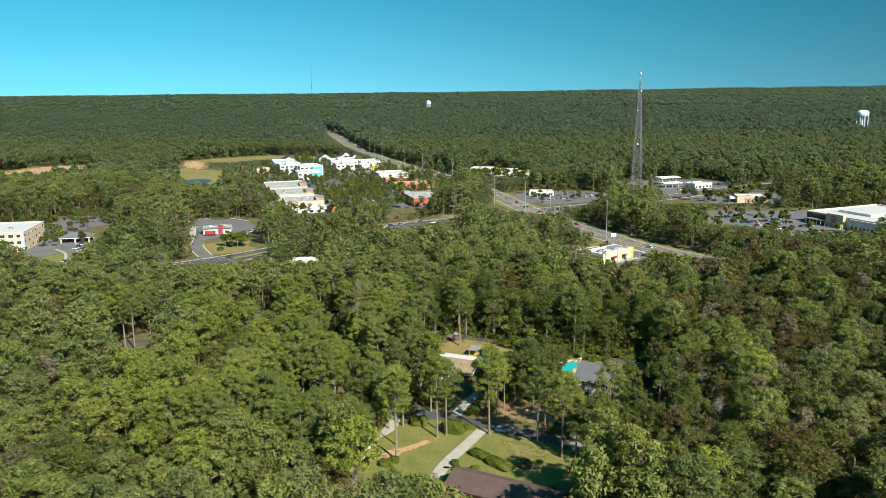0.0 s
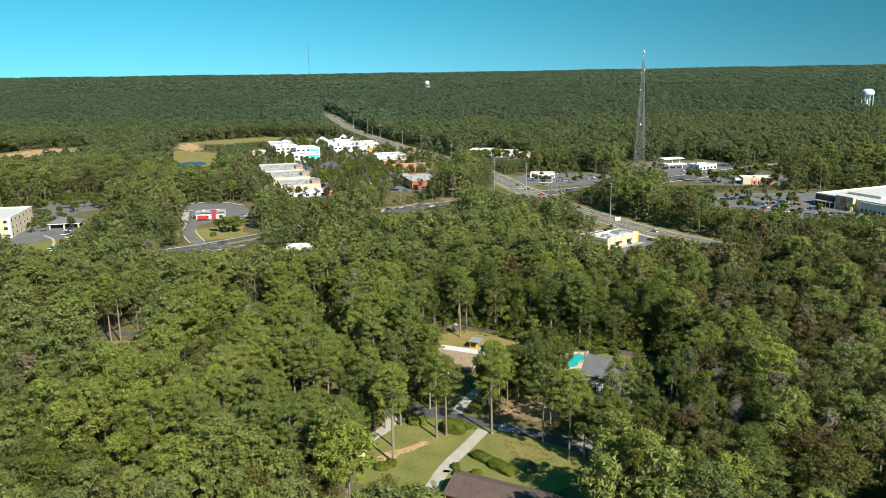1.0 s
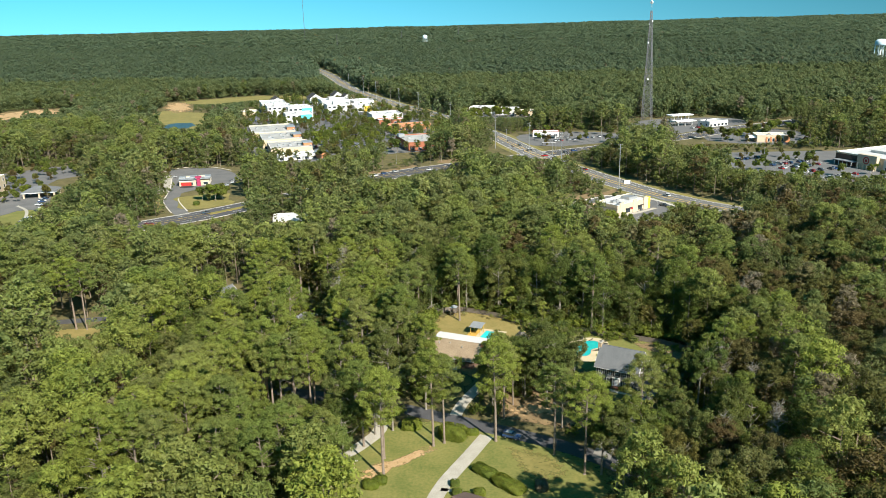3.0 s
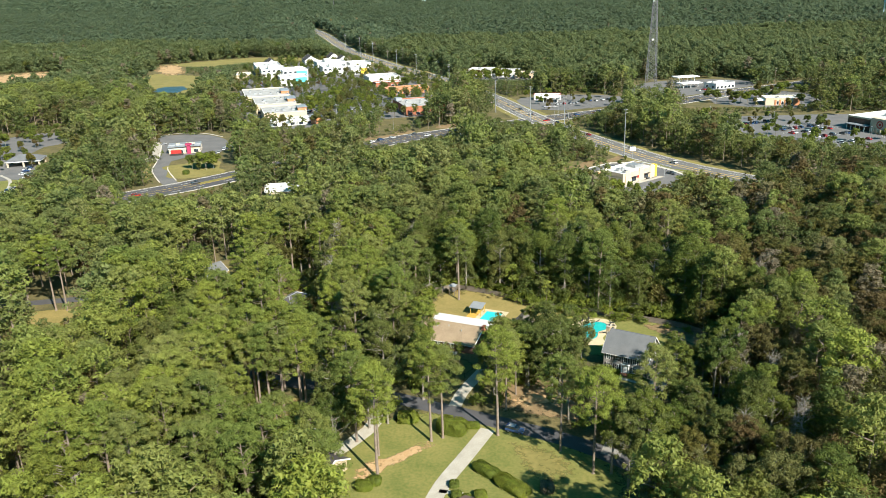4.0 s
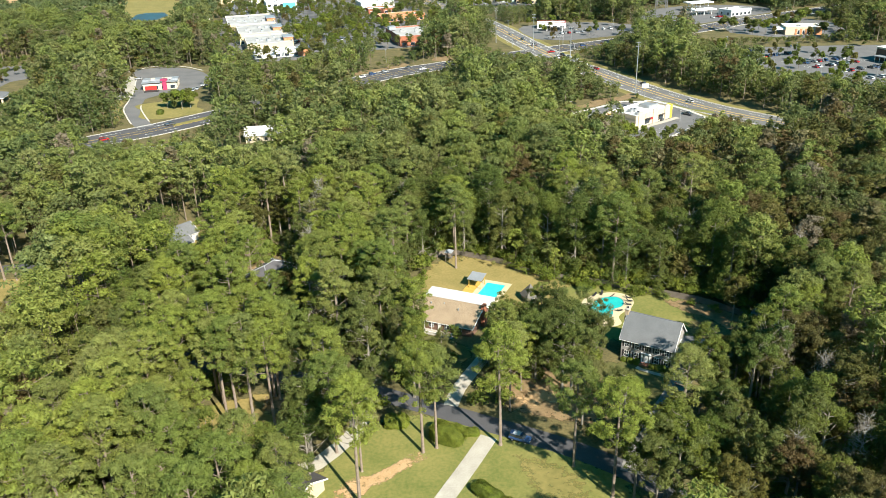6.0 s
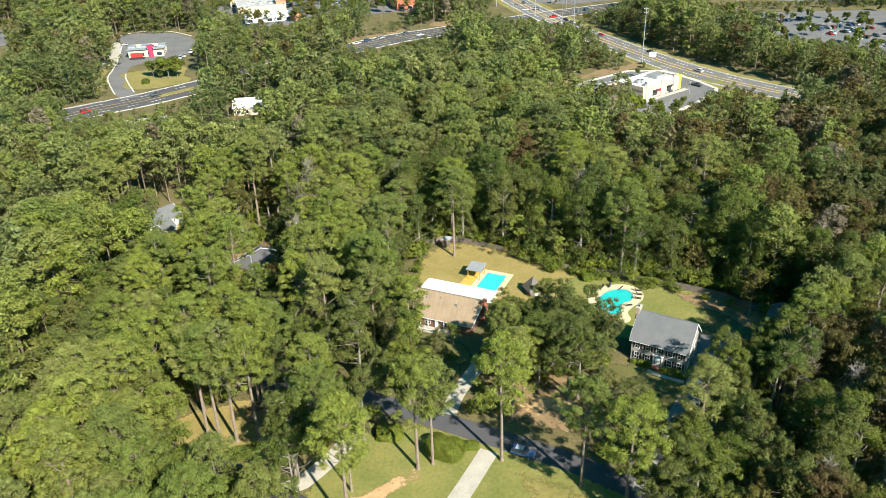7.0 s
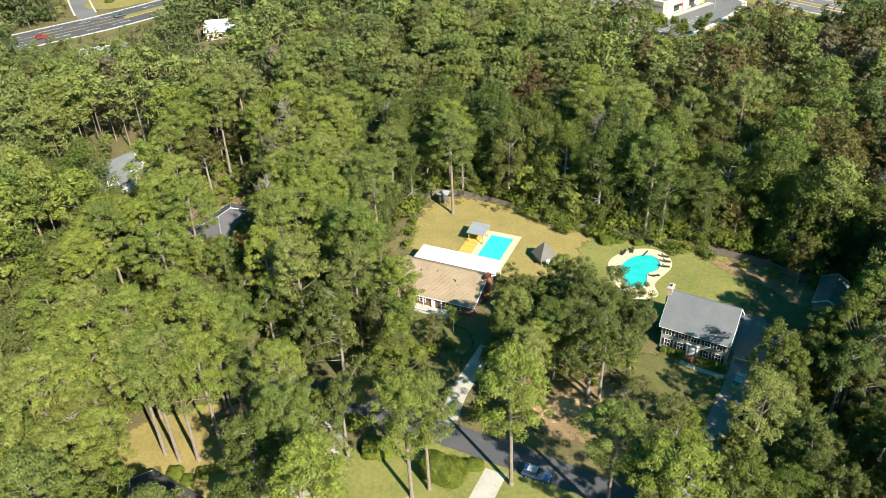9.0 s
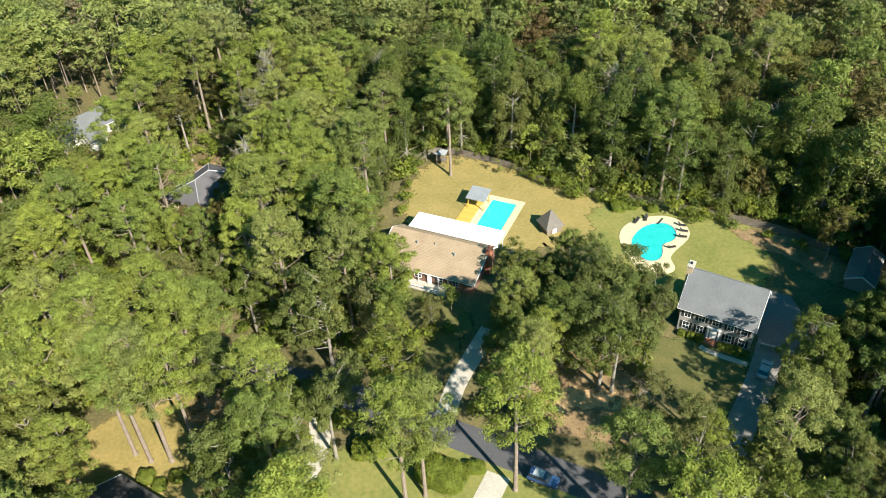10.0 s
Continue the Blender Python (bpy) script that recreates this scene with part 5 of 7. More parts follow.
part("terrace", boxed(1.0, -5.5, 0.05, 9.5, -1.2, 0.5), DARK, red, "dark railed terrace")

# big store
store = block("store", angled(271.5, 606.5, 0.40, -0.917), 95, 75, 8.6, STUCCO_TAN, WHITE_ROOF, "big tan stucco store with a white flat roof", 0, 1, 0, 9, "store", 6)
part("brown_front", boxed(0.5, -0.12, 0.1, 18, 0, 7.6), plain("brown_stucco", (0.13, 0.075, 0.055), 2.0, 0.85), store, "dark brown front wall")
portal = part("portal", boxed(21, -3.2, 0, 36, 0, 10.0, bevel=0.05), STUCCO_CREAM, store, "cream entrance portal")
bm = bmesh.new()
for r0, r1 in ((2.5, 1.75), (0.95, 0.0)):
    a = [bm.verts.new((28 + r0 * math.cos(i * math.tau / 32), -3.3, 6.2 + r0 * math.sin(i * math.tau / 32))) for i in range(32)]
    if r1:
        b = [bm.verts.new((28 + r1 * math.cos(i * math.tau / 32), -3.3, 6.2 + r1 * math.sin(i * math.tau / 32))) for i in range(32)]
        for i in range(32):
            j = (i + 1) % 32
            bm.faces.new((a[i], a[j], b[j], b[i]))
    else:
        bm.faces.new(a)
part("emblem", bm, RED, portal, "red ring and disc emblem")
for i in range(6):
    share("portal_pier", shaped(("portal_pier",), lambda: boxed(-0.3, -4.6, 0, 0.3, -3.2, 3.2), STUCCO_CREAM), store, pose(22 + i * 2.6, 0, 0))
part("canopy", boxed(3, -5.5, 3.6, 19, -0.12, 4.1, bevel=0.05), METAL_ROOF, store, "grey flat entrance canopy")
for i in range(5):
    share("canopy_post", shaped(("canopy_post",), lambda: boxed(-0.15, -5.2, 0, 0.15, -4.9, 3.6), WHITE), store, pose(4 + i * 3.5, 0, 0))
part("grey_front", boxed(40, -1.2, 0, 70, 0, 7.8, bevel=0.04), STUCCO_WHITE, store, "pale stepped front wall")
for i in range(8):
    window(store, 42.5 + i * 3.4, -1.24, 0.4, 2.4, 2.8, 0, False)
part("roof_step", boxed(12, 20, 7.7, 40, 60, 9.6), WHITE_ROOF, store, "raised white roof part")

# brick bank and petrol station
bank = block("bank", angled(252.5, 707.5, 0.98, -0.12), 26, 16, 6.0, STUCCO_CREAM, WHITE_ROOF, "cream and brick bank with arched bays", 0, 1, 0, 2, "bank", 7)
for i in range(5):
    part("brick_pier", boxed(7 + i * 3.6, -0.3, 0, 8.4 + i * 3.6, 0, 4.6, bevel=0.03), BRICK_ORANGE, bank, "orange brick pier")
    if i < 4:
        window(bank, 9.5 + i * 3.6, -0.03, 0.6, 1.7, 2.8, 0, False)
part("brick_end", boxed(21.5, -0.5, 0, 26.3, 3.0, 5.6, bevel=0.04), BRICK_ORANGE, bank, "orange brick corner")
part("drive_canopy", boxed(-7, 2, 3.4, 0, 12, 4.4, bevel=0.05), WHITE, bank, "white drive-through canopy")
for x, y in ((-6.4, 2.6), (-6.4, 11.4)):
    part("post", boxed(x - 0.3, y - 0.3, 0, x + 0.3, y + 0.3, 3.4), STUCCO_CREAM, bank)
gas = block("petrol_station", angled(243, 806, 0.88, 0.47), 24, 15, 5.2, STUCCO_WHITE, WHITE_ROOF, "white petrol station shop beside the highway", 5, 1, 2, 1, "petrol station", 8)


def canopy(m, L, D, h, label, mat=WHITE):
    e = thing("canopy", m, label, "canopy")
    part("roof", boxed(0, 0, h - 1.0, L, D, h, bevel=0.08), mat, e)
    for x in (L * 0.15, L * 0.5, L * 0.85):
        for y in (D * 0.25, D * 0.75):
            share("post", shaped(("canopy_column", h), lambda: boxed(-0.25, -0.25, 0, 0.25, 0.25, h - 1.0), WHITE), e, pose(x, y, 0))


canopy(angled(216, 838, 0.95, 0.3), 24, 12, 8.0, "white petrol pump canopy on square posts")
canopy(angled(214, 815, 0.95, 0.3), 22, 10, 5.0, "low white canopy roof")
corner = block("petrol_station", angled(70, 768, 0.99, -0.1), 24, 11, 4.6, STUCCO_WHITE, WHITE_ROOF, "small white petrol station with red trim at the crossing", 4, 1, 0, 0, "petrol station", 9, RED)
canopy(angled(74, 752, 0.99, -0.1), 18, 9, 5.4, "white pump canopy with red edge", WHITE)
for i, (x, y, L, D, h) in enumerate(((14, 952, 26, 22, 8.5), (42, 946, 26, 20, 7.0), (64, 930, 24, 16, 6.0))):
    block("office", angled(x, y, 0.97, -0.25), L, D, h, STUCCO_WHITE if i < 2 else STUCCO_TAN, WHITE_ROOF, "white flat-roofed office beside the road", 5, 2 if i == 0 else 1, 3, 2, "office", 60 + i)
block("office", angled(-50, 1120, 0.95, -0.3), 34, 18, 6, STUCCO_WHITE, WHITE_ROOF, "white flat-roofed office behind the trees", 5, 1, 2, 2, "office", 70)
blue = block("shop", angled(395, 735, 0.95, 0.2), 34, 20, 6, YELLOW, TURQUOISE, "yellow shop with a bright blue roof among trees", 4, 1, 2, 0, "shop", 71)
block("warehouse", angled(560, 930, 0.97, 0.2), 50, 30, 7, METAL_ROOF, WHITE_ROOF, "pale metal warehouse among trees", 6, 1, 2, 2, "warehouse", 72)
block("warehouse", angled(500, 800, 0.97, 0.2), 40, 24, 6, STUCCO_WHITE, WHITE_ROOF, "white warehouse among trees", 5, 1, 2, 2, "warehouse", 73)

# shopping village
U, V = (-0.30, 0.954), (0.954, 0.30)


def village(name, x, y, L, D, h, wall, roof, label, front, storeys, side, units, seed, cap=None):
    return block(name, angled(x, y, *V), L, D, h, wall, roof, label, front, storeys, side, units, "shop", seed, cap)


village("shop", -143, 664, 40, 13, 4.6, STUCCO_WHITE, WHITE_ROOF, "low white-roofed shop at the end of the strip", 6, 1, 2, 1, 80)
hip = thing("corner_tower", angled(-113, 672, *V), "brick corner tower with a grey pyramid roof", "tower")
part("wall", boxed(0, 0, 0, 9, 9, 5.5), BRICK_ORANGE, hip)
bm = bmesh.new()
v = [bm.verts.new(p) for p in ((-0.8, -0.8, 5.4), (9.8, -0.8, 5.4), (9.8, 9.8, 5.4), (-0.8, 9.8, 5.4), (4.5, 4.5, 8.2))]
for i in range(4):
    bm.faces.new((v[i], v[(i + 1) % 4], v[4]))
bm.faces.new(v[3::-1])
part("roof", bm, METAL_ROOF, hip, "grey pyramid roof")
for i, (x, y, L, D, h) in enumerate(((-152, 682, 34, 42, 7.6), (-169, 726, 34, 52, 8.4), (-192, 780, 40, 58, 7.8))):
    e = village("shop", x, y, L, D, h, STUCCO_TAN, GREY_ROOF, "tan stucco and brick shops with a weathered grey roof", 6, 1, 4, 7, 81 + i, STUCCO_WHITE)
    part("front_bay", boxed(L - 6, D * 0.25, 0, L + 1.2, D * 0.55, h + 1.5, bevel=0.05), BRICK_ORANGE, e, "raised brick shop bay")
    part("bay_roof", boxed(L - 6.5, D * 0.25 - 0.5, h + 1.5, L + 1.7, D * 0.55 + 0.5, h + 2.0, bevel=0.1), METAL_ROOF, e, "grey metal bay roof")
    part("front_band", boxed(L - 0.02, 1, 2.8, L + 0.25, D - 1, 4.6), STUCCO_CREAM, e, "cream shop fascia")
for i, (x, y, L, D, h, st) in enumerate(((-188, 912, 30, 28, 9.5, 2), (-192, 946, 28, 24, 13, 3), (-222, 972, 28, 34, 12, 3), (-240, 1020, 30, 50, 11, 2), (-196, 985, 22, 30, 10, 2), (-156, 1000, 28, 30, 10, 2), (-124, 1006, 22, 26, 8, 1), (-170, 1044, 36, 36, 11, 2), (-130, 1048, 26, 34, 9, 1))):
    e = village("shop", x, y, L, D, h, STUCCO_WHITE, WHITE_ROOF, "white stucco village building with a flat white roof", 5, st, 4, 3, 90 + i)
    if i in (0, 1, 6):
        part("accent", boxed(L * 0.55, -0.15, 0.3, L * 0.95, 0, h - 1), (TURQUOISE, TURQUOISE, YELLOW)[(0, 1, 6).index(i)], e, "coloured wall panel")
    if i in (2, 5, 7):
        part("stair_tower", boxed(L * 0.3, D * 0.3, h - 1, L * 0.55, D * 0.6, h + 3, bevel=0.05), STUCCO_WHITE, e, "white roof tower")
for x, y, L, D in ((-226, 1082, 34, 17), (-182, 1120, 34, 17), (-158, 1150, 26, 14), (-140, 1110, 22, 13)):
    e = gable_house("village_hall", angled(x, y, *U), L, D, 7.5, 13.0, STUCCO_WHITE, SHINGLE_DARK, "white hall with a dark pitched roof", D / 2, 0.6)
    e["category"] = "hall"
    for i in range(3):
        window(e, -0.03, D * (i + 0.5) / 3, 1.0, 2.0, 2.4, -90, False)
        window(e, -0.03, D * (i + 0.5) / 3, 4.4, 1.6, 1.8, -90, False)
    for i in range(5):
        window(e, L * (i + 0.5) / 5, D + 0.03, 1.0, 2.2, 2.4, 180, False)
village("shop", -92, 908, 34, 32, 7.5, STUCCO_WHITE, WHITE_ROOF, "long white flat-roofed shop", 5, 1, 4, 4, 101)
e = village("shop", -82, 880, 28, 16, 5.2, BRICK, WHITE_ROOF, "low brick shop with a white roof", 4, 1, 2, 1, 102)
village("shop", -66, 826, 42, 18, 5.6, BRICK_ORANGE, BRICK_ORANGE, "long low orange brick shop", 6, 1, 2, 2, 103, STUCCO_TAN)
brk = village("shop", -40, 700, 33, 48, 7.6, BRICK, GREY_ROOF, "red brick shop with a pale grey roof", 5, 1, 6, 4, 104, GREY_ROOF)
part("dormer", boxed(-0.4, 34, 7.4, 5, 40, 10, bevel=0.1), METAL_ROOF, brk, "grey pitched roof turret")
village("shop", -240, 840, 14, 16, 5, STUCCO_WHITE, WHITE_ROOF, "small white shop behind the strip", 2, 1, 2, 0, 105)
village("shop", -272, 985, 34, 26, 5, STUCCO_TAN, WHITE_ROOF, "tan shop behind the village", 4, 1, 2, 1, 106)

# campus building
campus = block("campus_building", angled(-364, 498, 0.98, 0.2), 72, 46, 13.5, STUCCO_TAN, WHITE_ROOF, "three-storey brick and stucco building with a white roof", 14, 3, 6, 6, "building", 110)
part("corner_trim", boxed(70.4, -0.2, 0, 72.2, 1.6, 13.6), WHITE, campus, "white corner trim")
low_wing = block("campus_wing", angled(-370, 474, 0.98, 0.2), 70, 22, 8.6, STUCCO_TAN, METAL_ROOF, "low tan wing with a grey roof and white piers", 0, 1, 0, 2, "building", 111)
for i in range(9):
    part("pier", boxed(4 + i * 8, -0.6, 0, 5.6 + i * 8, 0, 6.6), WHITE, low_wing, "white pier")
drive_up = thing("canopy", angled(-283, 540, 0.98, 0.2), "hipped grey drive-up canopy on cream posts", "canopy")
bm = bmesh.new()
v = [bm.verts.new(p) for p in ((-0.8, -0.8, 3.9), (20.8, -0.8, 3.9), (20.8, 14.8, 3.9), (-0.8, 14.8, 3.9), (6.5, 7, 7.0), (13.5, 7, 7.0))]
for f in ((0, 1, 5, 4), (1, 2, 5), (2, 3, 4, 5), (3, 0, 4), (3, 2, 1, 0)):
    bm.faces.new([v[i] for i in f])
part("roof", bm, SHINGLE_GREY, drive_up, "grey hipped shingle roof")
part("fascia", boxed(-0.6, -0.6, 3.3, 20.6, 14.6, 3.9), WHITE, drive_up, "white fascia")
for x in (0.6, 10, 19.4):
    for y in (0.6, 13.4):
        share("post", shaped(("drive_up_post",), lambda: boxed(-0.5, -0.5, 0, 0.5, 0.5, 3.3, bevel=0.03), STUCCO_CREAM), drive_up, pose(x, y, 0))
# houses in the wood by the highway
whouse = gable_house("house_white", pose(-98, 452, 0, 0, 0, 8), 20, 13, 3.6, 6.2, STUCCO_CREAM, WHITE_ROOF, "cream building with a bright white metal roof", 6.5, 0.6)
for i in range(5):
    window(whouse, 2 + i * 3.8, -0.02, 0.9, 1.6, 1.6, 0, False)
gshop = gable_house("house_grey_roof", pose(-138, 424, 0, 0, 0, 20), 18, 12, 3.4, 5.6, STUCCO_WHITE, METAL_ROOF, "white building with a pale grey roof in the wood", 6, 0.5)
for i in range(4):
    window(gshop, 2.4 + i * 4, -0.02, 0.9, 1.5, 1.5, 0, False)

# ---- towers, poles and wires ----


TOWER_STEEL = plain("weathered_steel", (0.17, 0.17, 0.175), 3.0, 0.6, 0.3)


def lattice(name, x, y, z0, h, w0, w1, panels, r, label, sides=4):
    e = thing(name, pose(x, y, z0, 0, 0, 20), label, "tower")
    corner = lambda k, t: Vector((math.cos(k * math.tau / sides) * (w0 + (w1 - w0) * t) / 1.41, math.sin(k * math.tau / sides) * (w0 + (w1 - w0) * t) / 1.41, h * t))
    for k in range(sides):
        part("leg", tube(bmesh.new(), corner(k, 0), corner(k, 1), r * 1.5, r, 6), TOWER_STEEL, e)
        bm = bmesh.new()
        for i in range(panels):
            a, b = (i / panels) ** 0.85, ((i + 1) / panels) ** 0.85
            tube(bm, corner(k, a), corner((k + 1) % sides, b), r * 0.7, r * 0.7, 4, False)
            tube(bm, corner((k + 1) % sides, a), corner(k, b), r * 0.7, r * 0.7, 4, False)
            tube(bm, corner(k, b), corner((k + 1) % sides, b), r * 0.6, r * 0.6, 4, False)
        part("bracing", bm, TOWER_STEEL, e, "crossed steel bracing")
    return e


radio = lattice("radio_tower", 197, 868, 0, 109, 9.6, 1.5, 26, 0.2, "tall grey steel lattice tower with dish aerials")
part("mast", tube(bmesh.new(), (0, 0, 112), (0, 0, 121), 0.3, 0.12, 6), METAL, radio, "thin top mast")
for z, a, r, o in ((117, 200, 1.9, 0.5), (96, 150, 1.2, 1.6), (78, 190, 1.0, 2.6), (42, 230, 1.1, 3.0), (99, 300, 0.9, 1.5)):
    bm = bmesh.new()
    bmesh.ops.create_cone(bm, cap_ends=True, segments=16, radius1=r, radius2=r * 0.8, depth=0.7)
    part("dish", bm, WHITE, radio, "white drum dish", pose(o * math.cos(radians(a)), o * math.sin(radians(a)), z, 90, 0, a + 90))


def water_tower(x, y, z0, deck, rad, height, legs, label):
    e = thing("water_tower", pose(x, y, z0), label, "water tower")
    bm = bmesh.new()
    prof = [(0.02, -height * 0.2), (rad * 0.55, -height * 0.16), (rad * 0.97, 0), (rad, height * 0.12), (rad, height * 0.5), (rad * 0.93, height * 0.68), (rad * 0.7, height * 0.86), (rad * 0.35, height * 0.97), (0.02, height)]
    rings = [[bm.verts.new((r * math.cos(i * math.tau / 28), r * math.sin(i * math.tau / 28), deck + z)) for i in range(28)] for r, z in prof]
    for a, b in zip(rings, rings[1:]):
        for i in range(28):
            f = bm.faces.new((a[i], a[(i + 1) % 28], b[(i + 1) % 28], b[i]))
            f.smooth = True
    part("tank", bm, TANK, e, "pale blue-white rounded tank")
    bm = bmesh.new()
    tube(bm, (0, 0, 0), (0, 0, deck), rad * 0.16, rad * 0.13, 12)
    part("riser", bm, WHITE, e, "central riser pipe")
    for i in range(legs):
        a = i * math.tau / legs
        part("leg", tube(bmesh.new(), (rad * 1.05 * math.cos(a), rad * 1.05 * math.sin(a), 0), (rad * 0.93 * math.cos(a), rad * 0.93 * math.sin(a), deck + 0.5), 0.5, 0.45, 8), TANK, e)
    bm = bmesh.new()
    for i in range(28):
        a, b = i * math.tau / 28, (i + 1) * math.tau / 28
        tube(bm, (rad * 1.03 * math.cos(a), rad * 1.03 * math.sin(a), deck), (rad * 1.03 * math.cos(b), rad * 1.03 * math.sin(b), deck), 0.3, 0.3, 4, False)
    part("walkway", bm, METAL, e)
    return e


water_tower(713, 1420, float(rise(713, 1420)), 40, 10.0, 9.8, 8, "pale blue water tower on white legs above the forest")
water_tower(-93, 2420, float(rise(-93, 2420)), 35, 6.6, 10.5, 6, "small white water tower far off in the forest")
mast = lattice("radio_mast", -546, 2960, float(rise(-546, 2960)), 169, 1.5, 1.3, 40, 0.14, "slender distant radio mast", 3)
for x, y, h in ((-345, 2380, 55), (5, 3050, 58), (-195, 2900, 47)):
    lattice("radio_mast", x, y, float(rise(x, y)), h, 1.6, 1.2, 14, 0.2, "slender distant radio mast", 3)


def utility_pole(x, y, h, turn, label, steel=False):
    e = thing("utility_pole", pose(x, y, 0, 0, 0, turn), label, "utility pole", "roadside poles")
    mat = METAL if steel else POLE_WOOD
    part("pole", tube(bmesh.new(), (0, 0, 0), (0, 0, h), 0.32 if steel else 0.2, 0.16, 8), mat, e)
    for z in (h - 0.6, h - 2.6):
        part("crossarm", boxed(-1.4, -0.08, z, 1.4, 0.08, z + 0.16), mat, e)
        for s in (-1.2, 0, 1.2):
            share("insulator", shaped(("insulator",), lambda: tube(bmesh.new(), (0, 0, 0), (0, 0, 0.3), 0.07, 0.05, 6), WHITE), e, pose(s, 0, z + 0.16))
    return e


LINE = [(102.5, 530.7, 29), (76, 606, 26), (58, 668, 26), (33, 707, 26), (10, 780, 26), (-6, 834.5, 27), (-44, 960, 26), (-72, 1040, 25), (-112, 1150, 27), (-140, 1240, 27), (-175, 1340, 26)]
for i, (x, y, h) in enumerate(LINE):
    utility_pole(x, y, h, 20, "tall grey utility pole beside the road", True)
for (ax, ay, ah), (bx, by, bh) in zip(LINE, LINE[1:]):
    w = thing("wire", pose(0, 0, 0), "sagging overhead wires between poles", "wire", "overhead wires")
    for z, o in ((-0.4, -1.1), (-0.4, 1.1), (-2.4, 0.0), (-7.0, 0.0)):
        bm = bmesh.new()
        P = []
        for i in range(9):
            t = i / 8
            P.append(Vector((ax + (bx - ax) * t + o, ay + (by - ay) * t, ah + z + (bh - ah) * t - 4 * t * (1 - t) * 1.6)))
        for a, b in zip(P, P[1:]):
            tube(bm, a, b, 0.035, 0.035, 4, False)
        bmesh.ops.remove_doubles(bm, verts=bm.verts, dist=0.03)
        part("strand", bm, DARK, w)
for x, y, h in ((-214, 456, 13), (-190, 432, 13), (-240, 430, 13), (-127, 1190, 22), (-86, 1077, 22), (-70, 1121, 20), (-108, 1250, 24), (-98, 1290, 24), (310, 840, 14), (420, 830, 16), (330, 905, 14)):
    utility_pole(x, y, h, 30, "wooden utility pole beside the road")


def lamp_post(x, y, h, turn, label="grey car park lamp post"):
    e = thing("street_lamp", pose(x, y, 0, 0, 0, turn), label, "street lamp", "lamp posts")
    share("pole", shaped(("lamp_pole", h), lambda: tube(bmesh.new(), (0, 0, 0), (0, 0, h), 0.12, 0.08, 6), METAL), e)
    share("arm", shaped(("lamp_arm", h), lambda: boxed(-1.1, -0.05, h - 0.15, 1.1, 0.05, h - 0.02), METAL), e)
    for s in (-1, 1):
        share("lamp_head", shaped(("lamp_head",), lambda: boxed(-0.35, -0.18, 0, 0.35, 0.18, 0.16, bevel=0.03), DARK), e, pose(s * 1.1, 0, h - 0.2))


for x, y, h in ((94.2, 538.7, 8), (90.8, 542.7, 9), (75, 653.7, 14), (44, 735, 12), (128, 740, 10), (98, 730, 10), (150, 620, 10), (205, 600, 10), (226, 620, 10), (222, 570, 10), (250, 600, 10), (240, 540, 10), (262, 555, 10), (190, 650, 10), (-46, 640, 9), (-66, 640, 9), (-72, 622, 9), (-100, 720, 8), (-95, 770, 8), (-120, 800, 8), (-228, 940, 8), (12, 690, 11), (150, 712, 10), (190, 745, 10), (240, 790, 10), (280, 780, 10), (112, 471, 6), (60.6, 490, 7), (-208, 560, 7), (-150, 610, 8)):
    lamp_post(x, y, h, 25)


def traffic_light(x, y, turn):
    e = thing("traffic_light", pose(x, y, 0, 0, 0, turn), "traffic lights on a long mast arm at the crossing", "traffic light", "traffic lights")
    part("pole", tube(bmesh.new(), (0, 0, 0), (0, 0, 7), 0.18, 0.14, 8), METAL, e)
    part("mast_arm", tube(bmesh.new(), (0, 0, 6.4), (12, 0, 6.9), 0.13, 0.08, 6), METAL, e)
    for i in range(3):
        s = share("signal", shaped(("signal",), lambda: boxed(-0.2, -0.15, -1.1, 0.2, 0.15, 0, bevel=0.04), DARK), e, pose(5 + i * 3.2, 0, 6.6))
        share("lens", shaped(("lens",), lambda: tube(bmesh.new(), (0, -0.17, 0), (0, -0.15, 0), 0.12, 0.12, 10), RED), s, pose(0, 0, -0.25))


for a in ((48, 656, 10), (82, 690, 190), (44, 686, -80), (86, 658, 100)):
    traffic_light(*a)

# ---- woods ----


def leaf_cloud(rng, centres, radii, per, size, flat=0.7, out=0.9, slim=0.75, up=0.35):
    """Three-cornered leaf sprays spread over round clumps, facing outwards: (n, 3, 3)."""
    c, r = np.repeat(centres, per, 0), np.repeat(radii, per)
    n = len(c)
    u = rng.normal(size=(n, 3))
    u /= np.linalg.norm(u, axis=1, keepdims=True)
    p = c + u * (r * (0.55 + 0.5 * rng.random(n)))[:, None] * np.array([1, 1, flat])
    nn = u * out + rng.normal(size=(n, 3)) * 0.42 + np.array([0, 0, up])
    nn /= np.linalg.norm(nn, axis=1, keepdims=True)
    t = np.cross(nn, rng.normal(size=(n, 3)))
    t /= np.linalg.norm(t, axis=1, keepdims=True)
    b = np.cross(nn, t)
    s = size * (0.6 + 0.8 * rng.random(n))[:, None]
    tri = [p + s * (math.cos(a) * t * (2.1 - slim) + math.sin(a) * b * slim) + nn * s * rng.normal(size=(n, 1)) * 0.15 for a in (0.0, 2.2, 4.1)]
    return np.stack(tri, 1)


